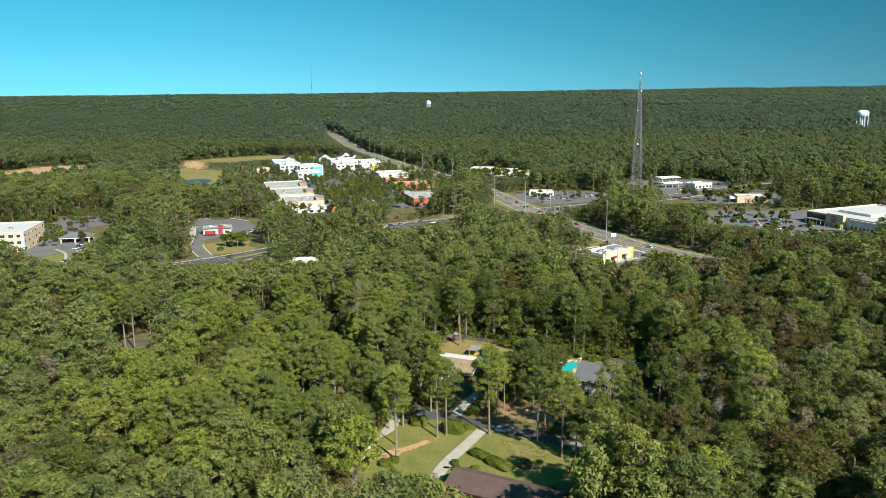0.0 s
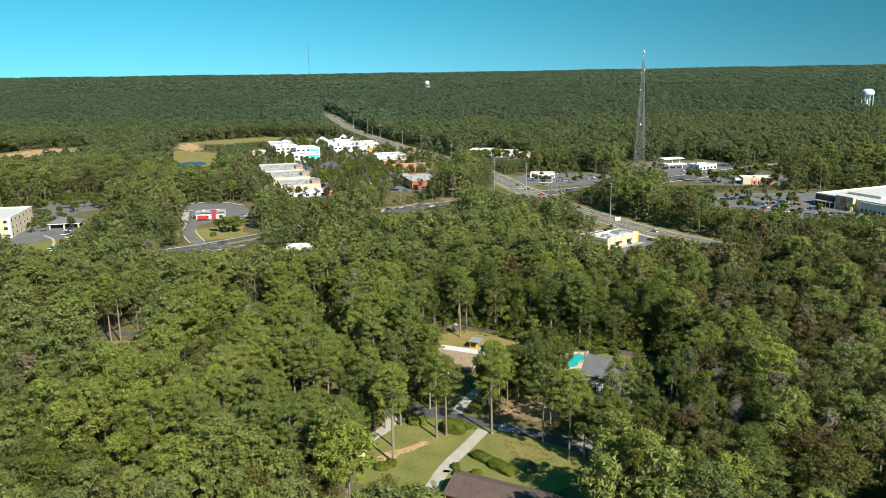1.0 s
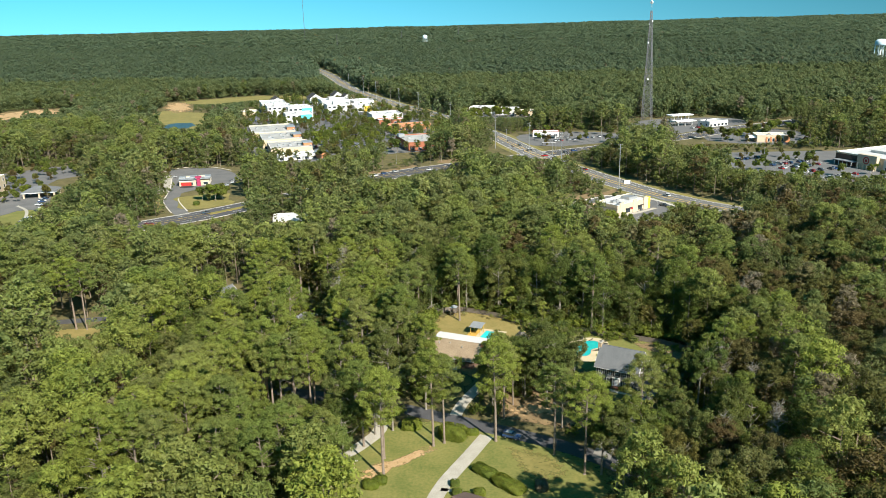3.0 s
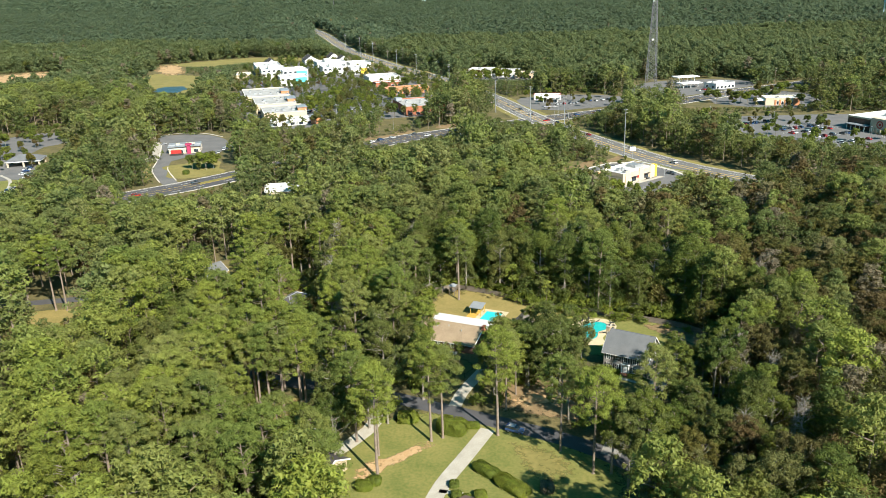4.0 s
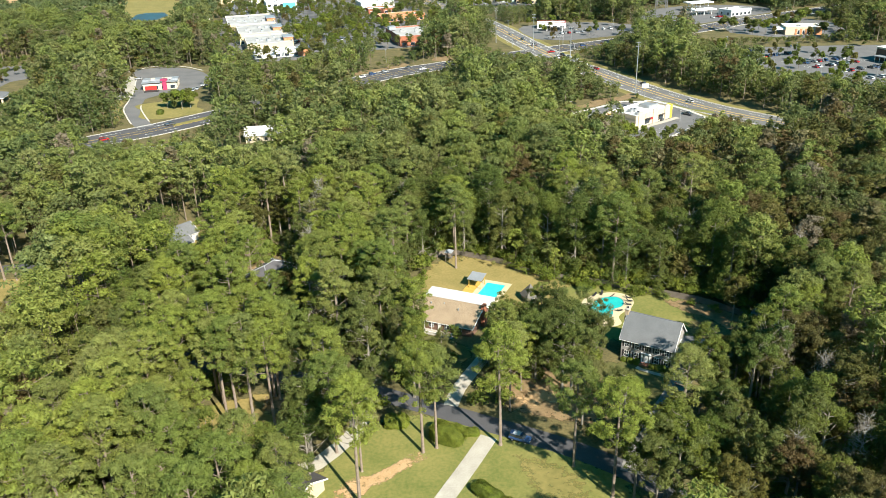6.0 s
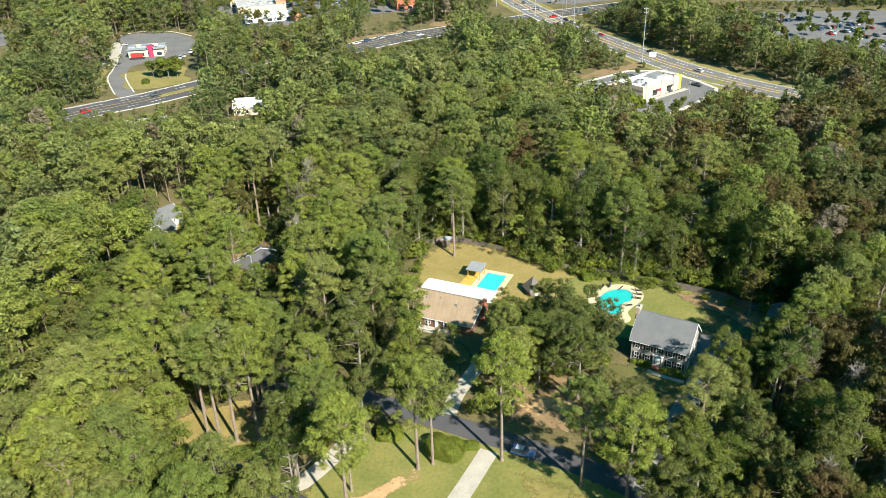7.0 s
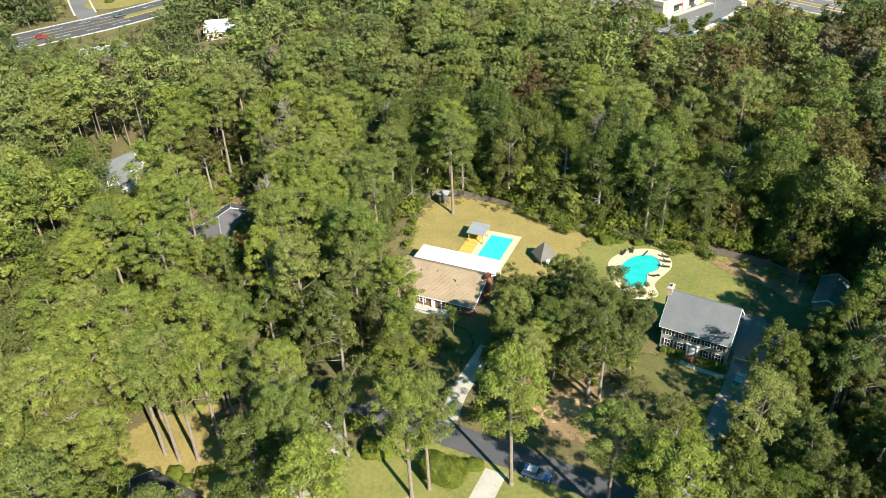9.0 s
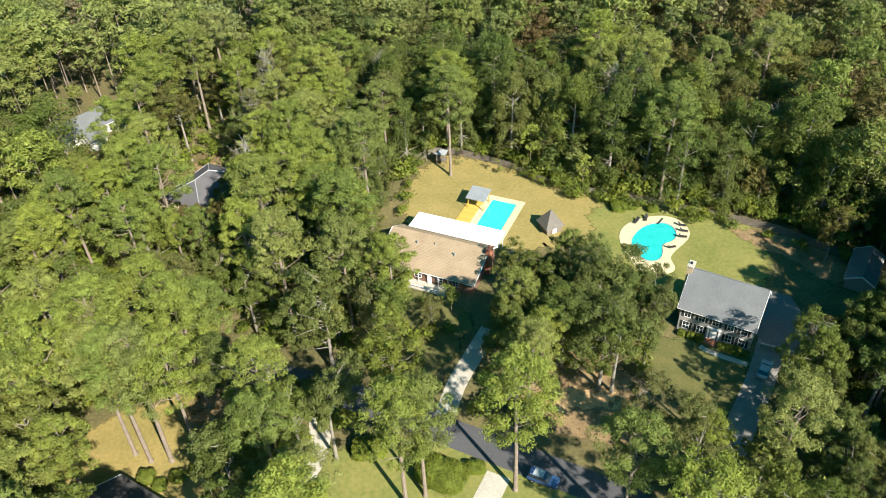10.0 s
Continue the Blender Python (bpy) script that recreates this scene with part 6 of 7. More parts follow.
def crown_clumps(rng, kind, h):
    """Centres and radii of a crown's clumps for a tree of height h."""
    if kind == "pine":
        lo, R, n = rng.uniform(0.44, 0.58), h * rng.uniform(0.19, 0.25), 96
        t = rng.random(n) ** 0.75
        a = np.floor(rng.random(n) * 11) / 11 * 6.283 + t * 9 + rng.normal(size=n) * 0.22
        rr = R * np.sqrt(np.clip(1.04 - t ** 2.4, 0.02, 1)) * (0.2 + 0.8 * rng.random(n) ** 0.55) * (0.5 + 0.5 * np.clip(t * 4, 0, 1))
        z = h * (lo + (0.98 - lo) * t) + 0.12 * rr
        rad = h * rng.uniform(0.026, 0.046, n)
    elif kind == "oak":
        n, R = 100, h * rng.uniform(0.2, 0.25)
        lobe = rng.normal(size=(7, 3)) * np.array([0.62, 0.62, 0.5])
        u = rng.normal(size=(n, 3))
        u /= np.linalg.norm(u, axis=1, keepdims=True)
        u[:, 2] = np.where(u[:, 2] < -0.5, -u[:, 2], u[:, 2])
        p = lobe[rng.integers(0, 7, n)] * 0.72 + u * 0.55 * (0.7 + 0.3 * rng.random((n, 1)))
        c = p * np.array([R, R, h * 0.34]) + np.array([0, 0, h * 0.62])
        c[:, 2] = np.clip(c[:, 2], h * 0.2, h * 0.97)
        return c, h * rng.uniform(0.03, 0.052, n)
    elif kind == "leafy":
        n, R = 130, h * rng.uniform(0.19, 0.26)
        t, a = rng.random(n), rng.random(n) * 2 * np.pi
        side = 1 + 0.35 * np.sin(a * 2 + rng.random() * 6) + 0.3 * np.sin(t * 9 + rng.random() * 6)
        rr = R * side * np.clip(1.25 * (1 - t) ** 0.45, 0.1, 1) * (0.4 + 0.6 * rng.random(n) ** 0.5)
        z, rad = h * (0.05 + 0.9 * t), h * rng.uniform(0.036, 0.062, n)
    elif kind == "bare":
        n, R = 60, h * 0.17
        t, a = rng.random(n), rng.random(n) * 2 * np.pi
        rr, z, rad = R * (1.1 - 0.7 * t) * rng.random(n) ** 0.4, h * (0.4 + 0.58 * t), h * rng.uniform(0.03, 0.05, n)
    else:
        n, R = 9, h * 0.45
        t, a = rng.random(n), rng.random(n) * 2 * np.pi
        rr, z, rad = R * rng.random(n), h * (0.35 + 0.45 * t), h * rng.uniform(0.22, 0.34, n)
    return np.stack([rr * np.cos(a), rr * np.sin(a), z], 1), rad


def trunk_mesh(rng, kind, h, clumps, mat):
    bm = bmesh.new()
    r = h * (0.0125 if kind == "pine" else 0.015)
    top = h * (0.93 if kind == "pine" else 0.7)
    lean = rng.normal(size=2) * 0.012 * h
    pts = [Vector((lean[0] * t * t, lean[1] * t * t, top * t)) for t in (0, 0.03, 0.35, 0.7, 1.0)]
    rad = [r * 1.35, r, r * 0.85, r * 0.6, r * 0.2]
    bent(bm, pts, rad, 8)
    order = rng.permutation(len(clumps))[: 26 if kind != "bare" else 40]
    for i in order:
        c = Vector(clumps[i])
        z = max(h * 0.25, c.z - c.xy.length * rng.uniform(0.4, 0.9))
        t = min(z / top, 0.98)
        foot = Vector((lean[0] * t * t, lean[1] * t * t, z))
        mid = foot.lerp(c, 0.55) + Vector(rng.normal(size=3) * 0.012 * h) - Vector((0, 0, 0.015 * h))
        tip = foot.lerp(c, 0.92)
        bent(bm, (foot, mid, tip), (r * 0.24, r * 0.15, r * 0.05))
        if kind == "bare":
            for _ in range(4):
                q = foot.lerp(c, rng.uniform(0.35, 0.9))
                tube(bm, q, q + Vector(rng.normal(size=3) * 0.05 * h) + Vector((0, 0, 0.04 * h)), r * 0.14, r * 0.05, 3, False)
    me = bpy.data.meshes.new("trunk")
    bm.to_mesh(me)
    bm.free()
    me.materials.append(mat)
    return me


LEAVES = {"pine": LEAF_PINE, "oak": LEAF_OAK, "leafy": LEAF_OAK, "bare": LEAF_BARE, "autumn": LEAF_AUTUMN, "shrub": LEAF_SHRUB}


def tree_meshes(seed, kind, h):
    rng = np.random.default_rng(seed)
    shape = "oak" if kind == "autumn" else kind
    c, r = crown_clumps(rng, shape, h)
    per = {"pine": 134, "oak": 112, "leafy": 92, "bare": 26}[shape]
    tri = leaf_cloud(rng, c, r, per, {"pine": 0.15, "oak": 0.158, "leafy": 0.16, "bare": 0.12}[shape], 0.62 if shape == "pine" else 0.8, slim=0.6 if shape == "pine" else 0.75)
    n = len(tri)
    crown = mesh_from("crown", tri.reshape(-1, 3), np.arange(n * 3).reshape(-1, 3), LEAVES[kind], tint=np.zeros(n))
    return trunk_mesh(rng, shape, h, c, {"pine": BARK, "bare": BARK_GREY}.get(kind, BARK_PALE)), crown


TREE_LABEL = {"pine": ("tall pine with a bare trunk and clumped green crown", "pine tree"), "oak": ("broad green hardwood tree with a dense leafy crown", "tree"), "bare": ("thin grey half-bare tree with dry twigs", "tree"), "autumn": ("hardwood tree turning yellow and brown", "tree"), "leafy": ("slender hardwood clothed in leaves and vines to the ground", "tree")}
PROTO = {}
for k_i, (kind, count) in enumerate((("pine", 7), ("oak", 6), ("autumn", 3), ("bare", 2), ("leafy", 5))):
    PROTO[kind] = [tree_meshes(100 * k_i + i, kind, 26.0 if kind == "pine" else 22.0) for i in range(count)]


def place_tree(x, y, h, kind, i, turn):
    trunk, crown = PROTO[kind][i % len(PROTO[kind])]
    e = new("pine_tree" if kind == "pine" else "tree")
    s = h / (26.0 if kind == "pine" else 22.0)
    e.matrix_basis = pose(x, y, 0, 0, 0, turn) @ Matrix.Diagonal((s, s, s, 1))
    share("trunk", trunk, e)
    share("crown", crown, e)
    label, cat = TREE_LABEL[kind]
    return tagged(e, label, cat, "woodland trees")


def inside(px, py, poly):
    hit = np.zeros(px.shape, bool)
    n = len(poly)
    for i in range(n):
        (ax, ay), (bx, by) = poly[i], poly[(i + 1) % n]
        if ay == by:
            continue
        hit ^= ((ay > py) != (by > py)) & (px < (bx - ax) * (py - ay) / (by - ay) + ax)
    return hit


def corridor(line, half):
    out, n = [[], []], len(line)
    for i in range(0, n, 1 if n < 12 else 3):
        d = (line[min(i + 1, n - 1)] - line[max(i - 1, 0)]).normalized()
        out[0].append((line[i].x - d.y * half, line[i].y + d.x * half))
        out[1].append((line[i].x + d.y * half, line[i].y - d.x * half))
    return out[0] + out[1][::-1]


# clearings in which no tree grows
CLEAR = [
    [(-27, 186), (-29, 216), (-23, 232), (-9, 241), (8, 236), (24, 227), (42, 214), (40, 196), (36, 178), (27, 167), (14, 174), (0, 180)],
    [(-15, 268), (-16, 288), (-11, 305), (-6, 316), (3, 320), (18, 313), (28, 304), (36, 299), (52, 297), (62, 292), (78, 284), (86, 274), (80, 258), (66, 250), (58, 240), (50, 230), (42, 228), (36, 240), (34, 258), (24, 262), (14, 266)],
    [(-6, 240), (-2, 246), (2, 258), (8, 268), (14, 268), (10, 258), (5, 244)],
    [(12, 240), (18, 248), (34, 246), (38, 230), (24, 232)],
    [(-62, 224), (-58, 238), (-50, 242), (-34, 249), (-28, 240), (-28, 212), (-34, 206), (-52, 216)],
    [(-65, 298), (-64, 306), (-57, 319), (-45, 313), (-50, 299), (-58, 294)],
    [(-106, 322), (-98, 350), (-86, 352), (-76, 338), (-80, 318)],
    [(34, 458), (52, 496), (104, 530), (144, 476), (128, 462), (96, 430), (62, 424)],
    [(-222, 622), (-205, 642), (-150, 642), (-138, 600), (-148, 555), (-130, 525), (-150, 490), (-174, 490), (-190, 530), (-202, 575)],
    [(150, 640), (168, 598), (200, 558), (236, 516), (330, 480), (460, 490), (460, 650), (290, 668), (200, 664)],
    [(60, 690), (140, 726), (170, 768), (120, 806), (56, 796), (46, 760)],
    [(150, 735), (235, 775), (320, 820), (320, 690), (245, 685), (210, 730), (300, 850), (280, 890), (180, 880)],
    [(-158, 648), (-100, 655), (-58, 680), (-20, 690), (0, 750), (-10, 880), (-60, 985), (-105, 1100), (-170, 1200), (-245, 1190), (-270, 1060), (-238, 900), (-205, 760)],
    [(-66, 630), (-60, 660), (-46, 700), (-30, 700), (-34, 670), (-48, 626)],
    [(0, 920), (90, 900), (110, 955), (20, 990)],
    [(-420, 600), (-352, 632), (-318, 680), (-262, 640), (-290, 596), (-250, 542), (-234, 465), (-255, 445), (-420, 470)],
    [(-378, 960), (-340, 876), (-300, 846), (-262, 875), (-270, 965), (-300, 1035), (-350, 1065), (-400, 1095)],
    FIELD_W, FIELD_S, FIELD_N,
    [(-104, 447), (-103, 468), (-77, 468), (-76, 449)], [(-78, 428), (-64, 434), (-68, 446), (-78, 444)], [(-144, 418), (-138, 442), (-116, 440), (-118, 418)],
    [(-100, 398), (-68, 404), (-64, 430), (-100, 426)],
    [(-160, 292), (-154, 312), (-112, 326), (-110, 308), (-130, 292)],
    corridor(STREET, 5.0), corridor(HIGHWAY, 14.5), corridor(CROSSROAD, 16.5),
]
# open ground the camera looks at: growth before it is cut to the sight lines. (camera's y, outline)
OPEN = [
    (0, [(-24, 200), (-22, 226), (-8, 236), (8, 230), (22, 222), (26, 206), (10, 194), (-10, 194)]),
    (0, [(-4, 184), (-1, 198), (12, 196), (36, 206), (38, 196), (28, 184), (27, 171), (12, 178)]),
    (120, [(60, 272), (62, 284), (74, 282), (76, 270)]),
    (136, [(79, 266), (82, 276), (88, 276), (86, 266)]),
    (60, [(16, 230), (20, 240), (30, 236), (34, 226), (40, 214), (28, 222)]),
    (60, [(38, 272), (38, 288), (46, 292), (52, 286), (56, 262), (44, 262)]),
    (95, [(54, 262), (60, 286), (76, 280), (70, 264)]),
    (110, [(46, 236), (42, 250), (54, 252), (58, 246)]),
    (40, [(-4, 278), (-6, 300), (0, 314), (16, 310), (20, 296), (8, 278)]),
    (128, [(-46, 230), (-43, 239), (-36, 241), (-33, 230), (-40, 226)]),
    (118, [(-64, 332), (-64, 338), (-53, 343), (-51, 337)]),
    (125, [(-62, 301), (-56, 316), (-49, 312), (-53, 300)]),
    (125, [(-97, 326), (-92, 341), (-81, 337), (-85, 323)]),
    (0, [(84, 458), (78, 476), (104, 522), (128, 492), (108, 462)]),
    (0, [(84, 600), (100, 556), (124, 510), (145, 478), (162, 470), (134, 516), (104, 574)]),
    (0, [(-64, 590), (-40, 620), (-8, 646), (4, 628), (-40, 586)]),
    (0, [(-180, 462), (-165, 490), (-190, 540), (-210, 610), (-160, 620), (-160, 540), (-132, 510), (-120, 494), (-140, 470)]),
    (0, [(190, 600), (210, 650), (290, 650), (300, 560), (250, 560)]),
    (0, [(20, 690), (60, 800), (150, 770), (110, 690), (70, 650)]),
    (0, [(-140, 672), (-190, 780), (-230, 1000), (-100, 1000), (-30, 850), (-100, 690)]),
    (0, [(-290, 500), (-330, 640), (-280, 630), (-246, 470)]),
    (0, [(-320, 890), (-310, 940), (-280, 930), (-280, 880)]),
    (0, [(180, 700), (200, 760), (290, 820), (290, 710), (240, 695)]),
    (0, [(-54, 655), (-52, 705), (-22, 712), (-36, 660)]), (0, [(-146, 660), (-108, 668), (-108, 684), (-146, 676)]),
    (45, [(-150, 297), (-142, 308), (-124, 310), (-128, 298)]),
    (112, [(-97, 448), (-96, 459), (-84, 459), (-84, 449)]),
    (0, FIELD_W),
    (0, FIELD_S), (0, FIELD_N),
    (0, [(-78, 1060), (-172, 1320), (-250, 1570), (-296, 1740), (-276, 1740), (-228, 1570), (-146, 1320), (-46, 1060)]),
    (0, [(10, 930), (30, 960), (90, 940), (80, 915)]),
]


def low_growth(x, y):
    """The height that growth may have at each place, under the camera's sight lines."""
    top = np.full(x.shape, 99.0)
    for eye, poly in OPEN:
        dx, dy = x - 3.0, y - eye
        d = np.hypot(dx, dy)
        ux, uy = dx / d, dy / d
        for s in np.arange(2, 190, 6.0) if min(q[1] for q in poly) < 1000 else np.arange(4, 320, 10.0):
            at = inside(x + ux * s, y + uy * s, poly)
            lim = s * 100.0 / (d + s) + 1.0
            top = np.where(at & (lim < top), lim, top)
    return top


def scatter(rng, x0, x1, y0, y1, step, wedge):
    gx, gy = np.meshgrid(np.arange(x0, x1, step), np.arange(y0, y1, step))
    x = (gx + rng.uniform(-0.46, 0.46, gx.shape) * step).ravel()
    y = (gy + rng.uniform(-0.46, 0.46, gx.shape) * step).ravel()
    keep = (np.abs(x) < wedge * (y + 60) + 30)
    for poly in CLEAR:
        keep &= ~inside(x, y, poly)
    return x[keep], y[keep]


def patchy(x, y, size, seed):
    return np.array([noise.noise(Vector((a / size, b / size, seed))) for a, b in zip(x, y)])


def kinds(rng, x, y):
    """Which kind grows where: pines to the west, mixed hardwoods with autumn colour to the east."""
    n = patchy(x, y, 45.0, 3.7)
    u = rng.random(len(x))
    east = np.clip((x - 25) / 70, 0, 1) * np.clip((520 - y) / 120, 0, 1)
    brown = 0.05 + 0.42 * east + 0.12 * (n > 0.28)
    bare = 0.04 + 0.05 * east
    pine = np.clip(0.52 - 0.25 * east + 0.9 * n, 0.08, 0.9)
    return np.where(u < bare, 2, np.where(u < bare + brown, 3, np.where(rng.random(len(x)) < pine, 0, 1)))


KINDS = ("pine", "oak", "bare", "autumn", "leafy")
rng = np.random.default_rng(7)
# the nearest trees, one by one
STANDING = [(-16.9, 208.4, 29), (-5.3, 223.2, 27), (-2.5, 224.6, 25), (10.9, 225.3, 29), (25.3, 218.3, 25), (31.5, 209.2, 27), (-48.7, 233.1, 27), (-45.8, 231.7, 28), (-42.5, 231.7, 29), (-38.2, 232.3, 27), (-39.3, 242.9, 26), (-40.7, 244.2, 27), (-61.4, 227.1, 28), (-68.4, 222.7, 27), (-60.7, 334.9, 30), (-55.3, 339.7, 31), (1.7, 311.3, 28), (-148, 302.5, 27), (-139, 308.9, 28), (-135, 308.7, 26), (12.8, 253.5, 19), (16.7, 245.0, 18), (23.2, 265.1, 18)]
for i, (x, y, h) in enumerate(STANDING):
    place_tree(x, y, h, "pine", i * 3, i * 77)
BROAD = [(26.2, 244.7, 23), (28.2, 244.1, 21), (24.2, 256.7, 20), (12.5, 251.0, 17), (32.5, 261.0, 17), (27.0, 267.0, 12), (-12.5, 262, 21), (-19, 250, 24), (34.5, 249.5, 19), (19.5, 259.0, 15), (-8, 243, 21), (44, 221, 15), (56, 226, 15), (58.5, 240.5, 20), (12.8, 266.9, 13), (16.8, 265.1, 13), (20.9, 266.5, 15), (66, 245, 19), (81, 256, 16), (88, 263, 22), (70, 240, 21), (38, 203, 18)]
for i, (x, y, h) in enumerate(BROAD):
    place_tree(x, y, h, "oak", i, i * 61)
for i, (x, y, h) in enumerate([(-56.4, 225, 23), (-55, 215, 22), (-51, 222, 20), (-28.1, 219.5, 21), (-23.4, 223.5, 22), (-17.5, 217.5, 19), (-27, 213, 19), (-46.5, 250, 24), (-54.4, 245, 24), (-32.3, 239.5, 21), (-62, 219, 22), (-37, 246, 22), (-45, 208, 23), (-37, 205, 22), (-56, 211, 23)]):
    place_tree(x, y, h * (1.1 if i % 3 else 1.0), "pine" if i % 3 else "oak", i, i * 71)
for i, (x, y, h) in enumerate([(-92.6, 224.3, 21), (-75.4, 208.8, 20), (-84, 198, 22), (-87, 203, 19), (-62.5, 233.2, 24), (62, 205, 18), (96, 290, 20), (60, 246, 13)]):
    place_tree(x, y, h, "bare", i, i * 53)
for i, (x, y, h) in enumerate([(89, 259, 26), (93, 267, 24), (80, 250, 21), (95, 257, 26), (91, 280, 22), (97, 272, 23), (84, 255, 22), (72, 247, 20), (66, 236, 22)]):
    place_tree(x, y, h, "oak" if i % 3 else "pine", i, i * 53)
for i, (x, y, h) in enumerate([(63, 247, 15), (69, 249, 14), (68, 242, 17), (42, 184, 22), (37, 175, 22), (49, 193, 21)]):
    place_tree(x, y, h, "autumn", i, i * 67)
for i, (x, y, h) in enumerate([(-21, 229.5, 19), (-16.5, 231.5, 20), (36, 224, 19), (35.5, 209, 18), (40, 205, 21), (44, 211, 21), (29, 232, 17), (20.5, 250, 20), (30, 256, 21)] ):
    place_tree(x, y, h, "oak", i + 1, i * 97)
place_tree(75.6, 276.5, 15, "autumn", 0, 20)
near_x, near_y = scatter(rng, -105, 105, 170, 350, 7.5, 9)
top = low_growth(near_x, near_y)
kk = kinds(rng, near_x, near_y)
near_h = np.minimum(np.where(kk == 0, rng.uniform(23, 30, len(kk)), rng.uniform(17, 25, len(kk))), top)
for low, poly in ((12, [(8, 249), (9, 270), (22, 268), (24, 249)]), (15, [(51, 206), (66, 206), (70, 232), (63, 242), (52, 240), (50, 226)]), (24, [(68, 243), (66, 262), (92, 262), (92, 243)])):
    near_h = np.where(inside(near_x, near_y, poly), np.minimum(near_h, low), near_h)
EDGE = [(-13, 322), (-4, 326), (6, 325), (16, 319), (24, 312), (34, 306), (46, 302), (58, 298), (70, 292), (79, 286), (88, 279), (97, 268)]
band = inside(near_x, near_y, [(x, y - 3) for x, y in EDGE] + [(x, y + 15) for x, y in EDGE[::-1]])
single = (np.abs(near_x) < 78) & (near_y > 180)
for i, (x, y, h, k, edge_tree) in enumerate(zip(near_x[single], near_y[single], near_h[single], kk[single], band[single])):
    if h > 7.5:
        k = KINDS[k if h > 12 or k else 1]
        place_tree(x, y, h, "leafy" if (k == "oak" and (i * 7 % 5 < 2 or h < 14)) or (edge_tree and k != "bare") else k, i, i * 47 % 360)
for i, (x, y) in enumerate([(-13, 317), (-13.5, 310), (-14, 303), (-15.2, 297), (-16.5, 291), (-17.5, 284), (-18, 314), (-19, 306), (-20, 298), (-21.5, 290)]):
    place_tree(x, y, 9 + (i * 37 % 6) if i < 6 else 15 + i * 31 % 6, "leafy", i, i * 83)
# the wood's leafy edge behind the fences
rnd = random.Random(5)
for back, step in ((1.0, 4.4), (5.5, 5.2), (11.0, 6.0)):
    for i, p in enumerate(curve_pts(EDGE, step)):
        h = rnd.uniform(7, 13) if back < 2 else rnd.uniform(12, 18) if back < 6 else rnd.uniform(17, 23)
        place_tree(p.x + rnd.uniform(-1.4, 1.4), p.y + back + rnd.uniform(-1.2, 1.2), h, "leafy" if rnd.random() < 0.85 else "autumn", i + int(back), rnd.uniform(0, 360))


def tree_shapes(rng, clumps, per, size, trunk=True, count=6, up=0.35):
    """A few trees of height 1 of every kind, as triangles, with a flag for wood."""
    shapes = {}
    for k in KINDS:
        for j in range(count):
            c, r = crown_clumps(rng, "oak" if k == "autumn" else k, 1.0)
            pick = rng.permutation(len(c))[:clumps]
            grow = math.sqrt(max(1.0, len(c) / clumps)) ** 0.9 * 1.1
            tri = leaf_cloud(rng, c[pick], r[pick] * grow, per, size / 22.0, 0.7, slim=0.62 if k == "pine" else 0.75, up=up)
            wood = np.zeros(len(tri), int)
            if trunk:
                a, w, t = rng.random() * 6.28, 0.012, 0.85
                p = [np.array([[w * math.cos(a + q), w * math.sin(a + q), 0], [w * math.cos(a + q + 2.1), w * math.sin(a + q + 2.1), 0], [0, 0, t]]) for q in (0, 2.1, 4.2)]
                for i in pick[:5]:
                    z = max(0.3, c[i, 2] - 0.1)
                    p.append(np.array([[0, 0, z - 0.006], [0, 0, z + 0.006], c[i]]))
                tri, wood = np.concatenate([tri, np.stack(p)]), np.r_[wood, np.ones(len(p), int)]
            shapes[k, j] = tri, wood
    return shapes


def grow(name, x, y, h, kind, shapes, rng):
    """One mesh of many trees."""
    V, I, T = [], [], []
    for i in range(len(x)):
        tri, wood = shapes[KINDS[kind[i]], i % 6]
        a = rng.random() * 6.28
        ca, sa = math.cos(a) * h[i], math.sin(a) * h[i]
        M = np.array([[ca, -sa, 0], [sa, ca, 0], [0, 0, h[i]]])
        wide = rng.uniform(0.9, 1.25)
        V.append((tri.reshape(-1, 3) * (wide, wide, 1)) @ M.T + (x[i], y[i], float(rise(x[i], y[i]))))
        I.append(np.where(wood == 1, len(KINDS), kind[i]))
        T.append(np.full(len(tri), rng.random()))
    V = np.concatenate(V)
    return mesh_from(name, V, np.arange(len(V)).reshape(-1, 3), [LEAVES["oak" if k == "leafy" else k] for k in KINDS] + [BARK], np.concatenate(I), np.concatenate(T))


def woods(name, x, y, h, kind, clumps, per, size, label, seed, trunk=True):
    rng = np.random.default_rng(seed)
    return tagged(new(name, grow(name, x, y, h, kind, tree_shapes(rng, clumps, per, size, trunk), rng)), label, "woods", kind="stuff")


def heights(rng, k, lo, hi):
    return rng.uniform(lo, hi, len(k)) * np.where(k == 0, 1.05, 0.9)


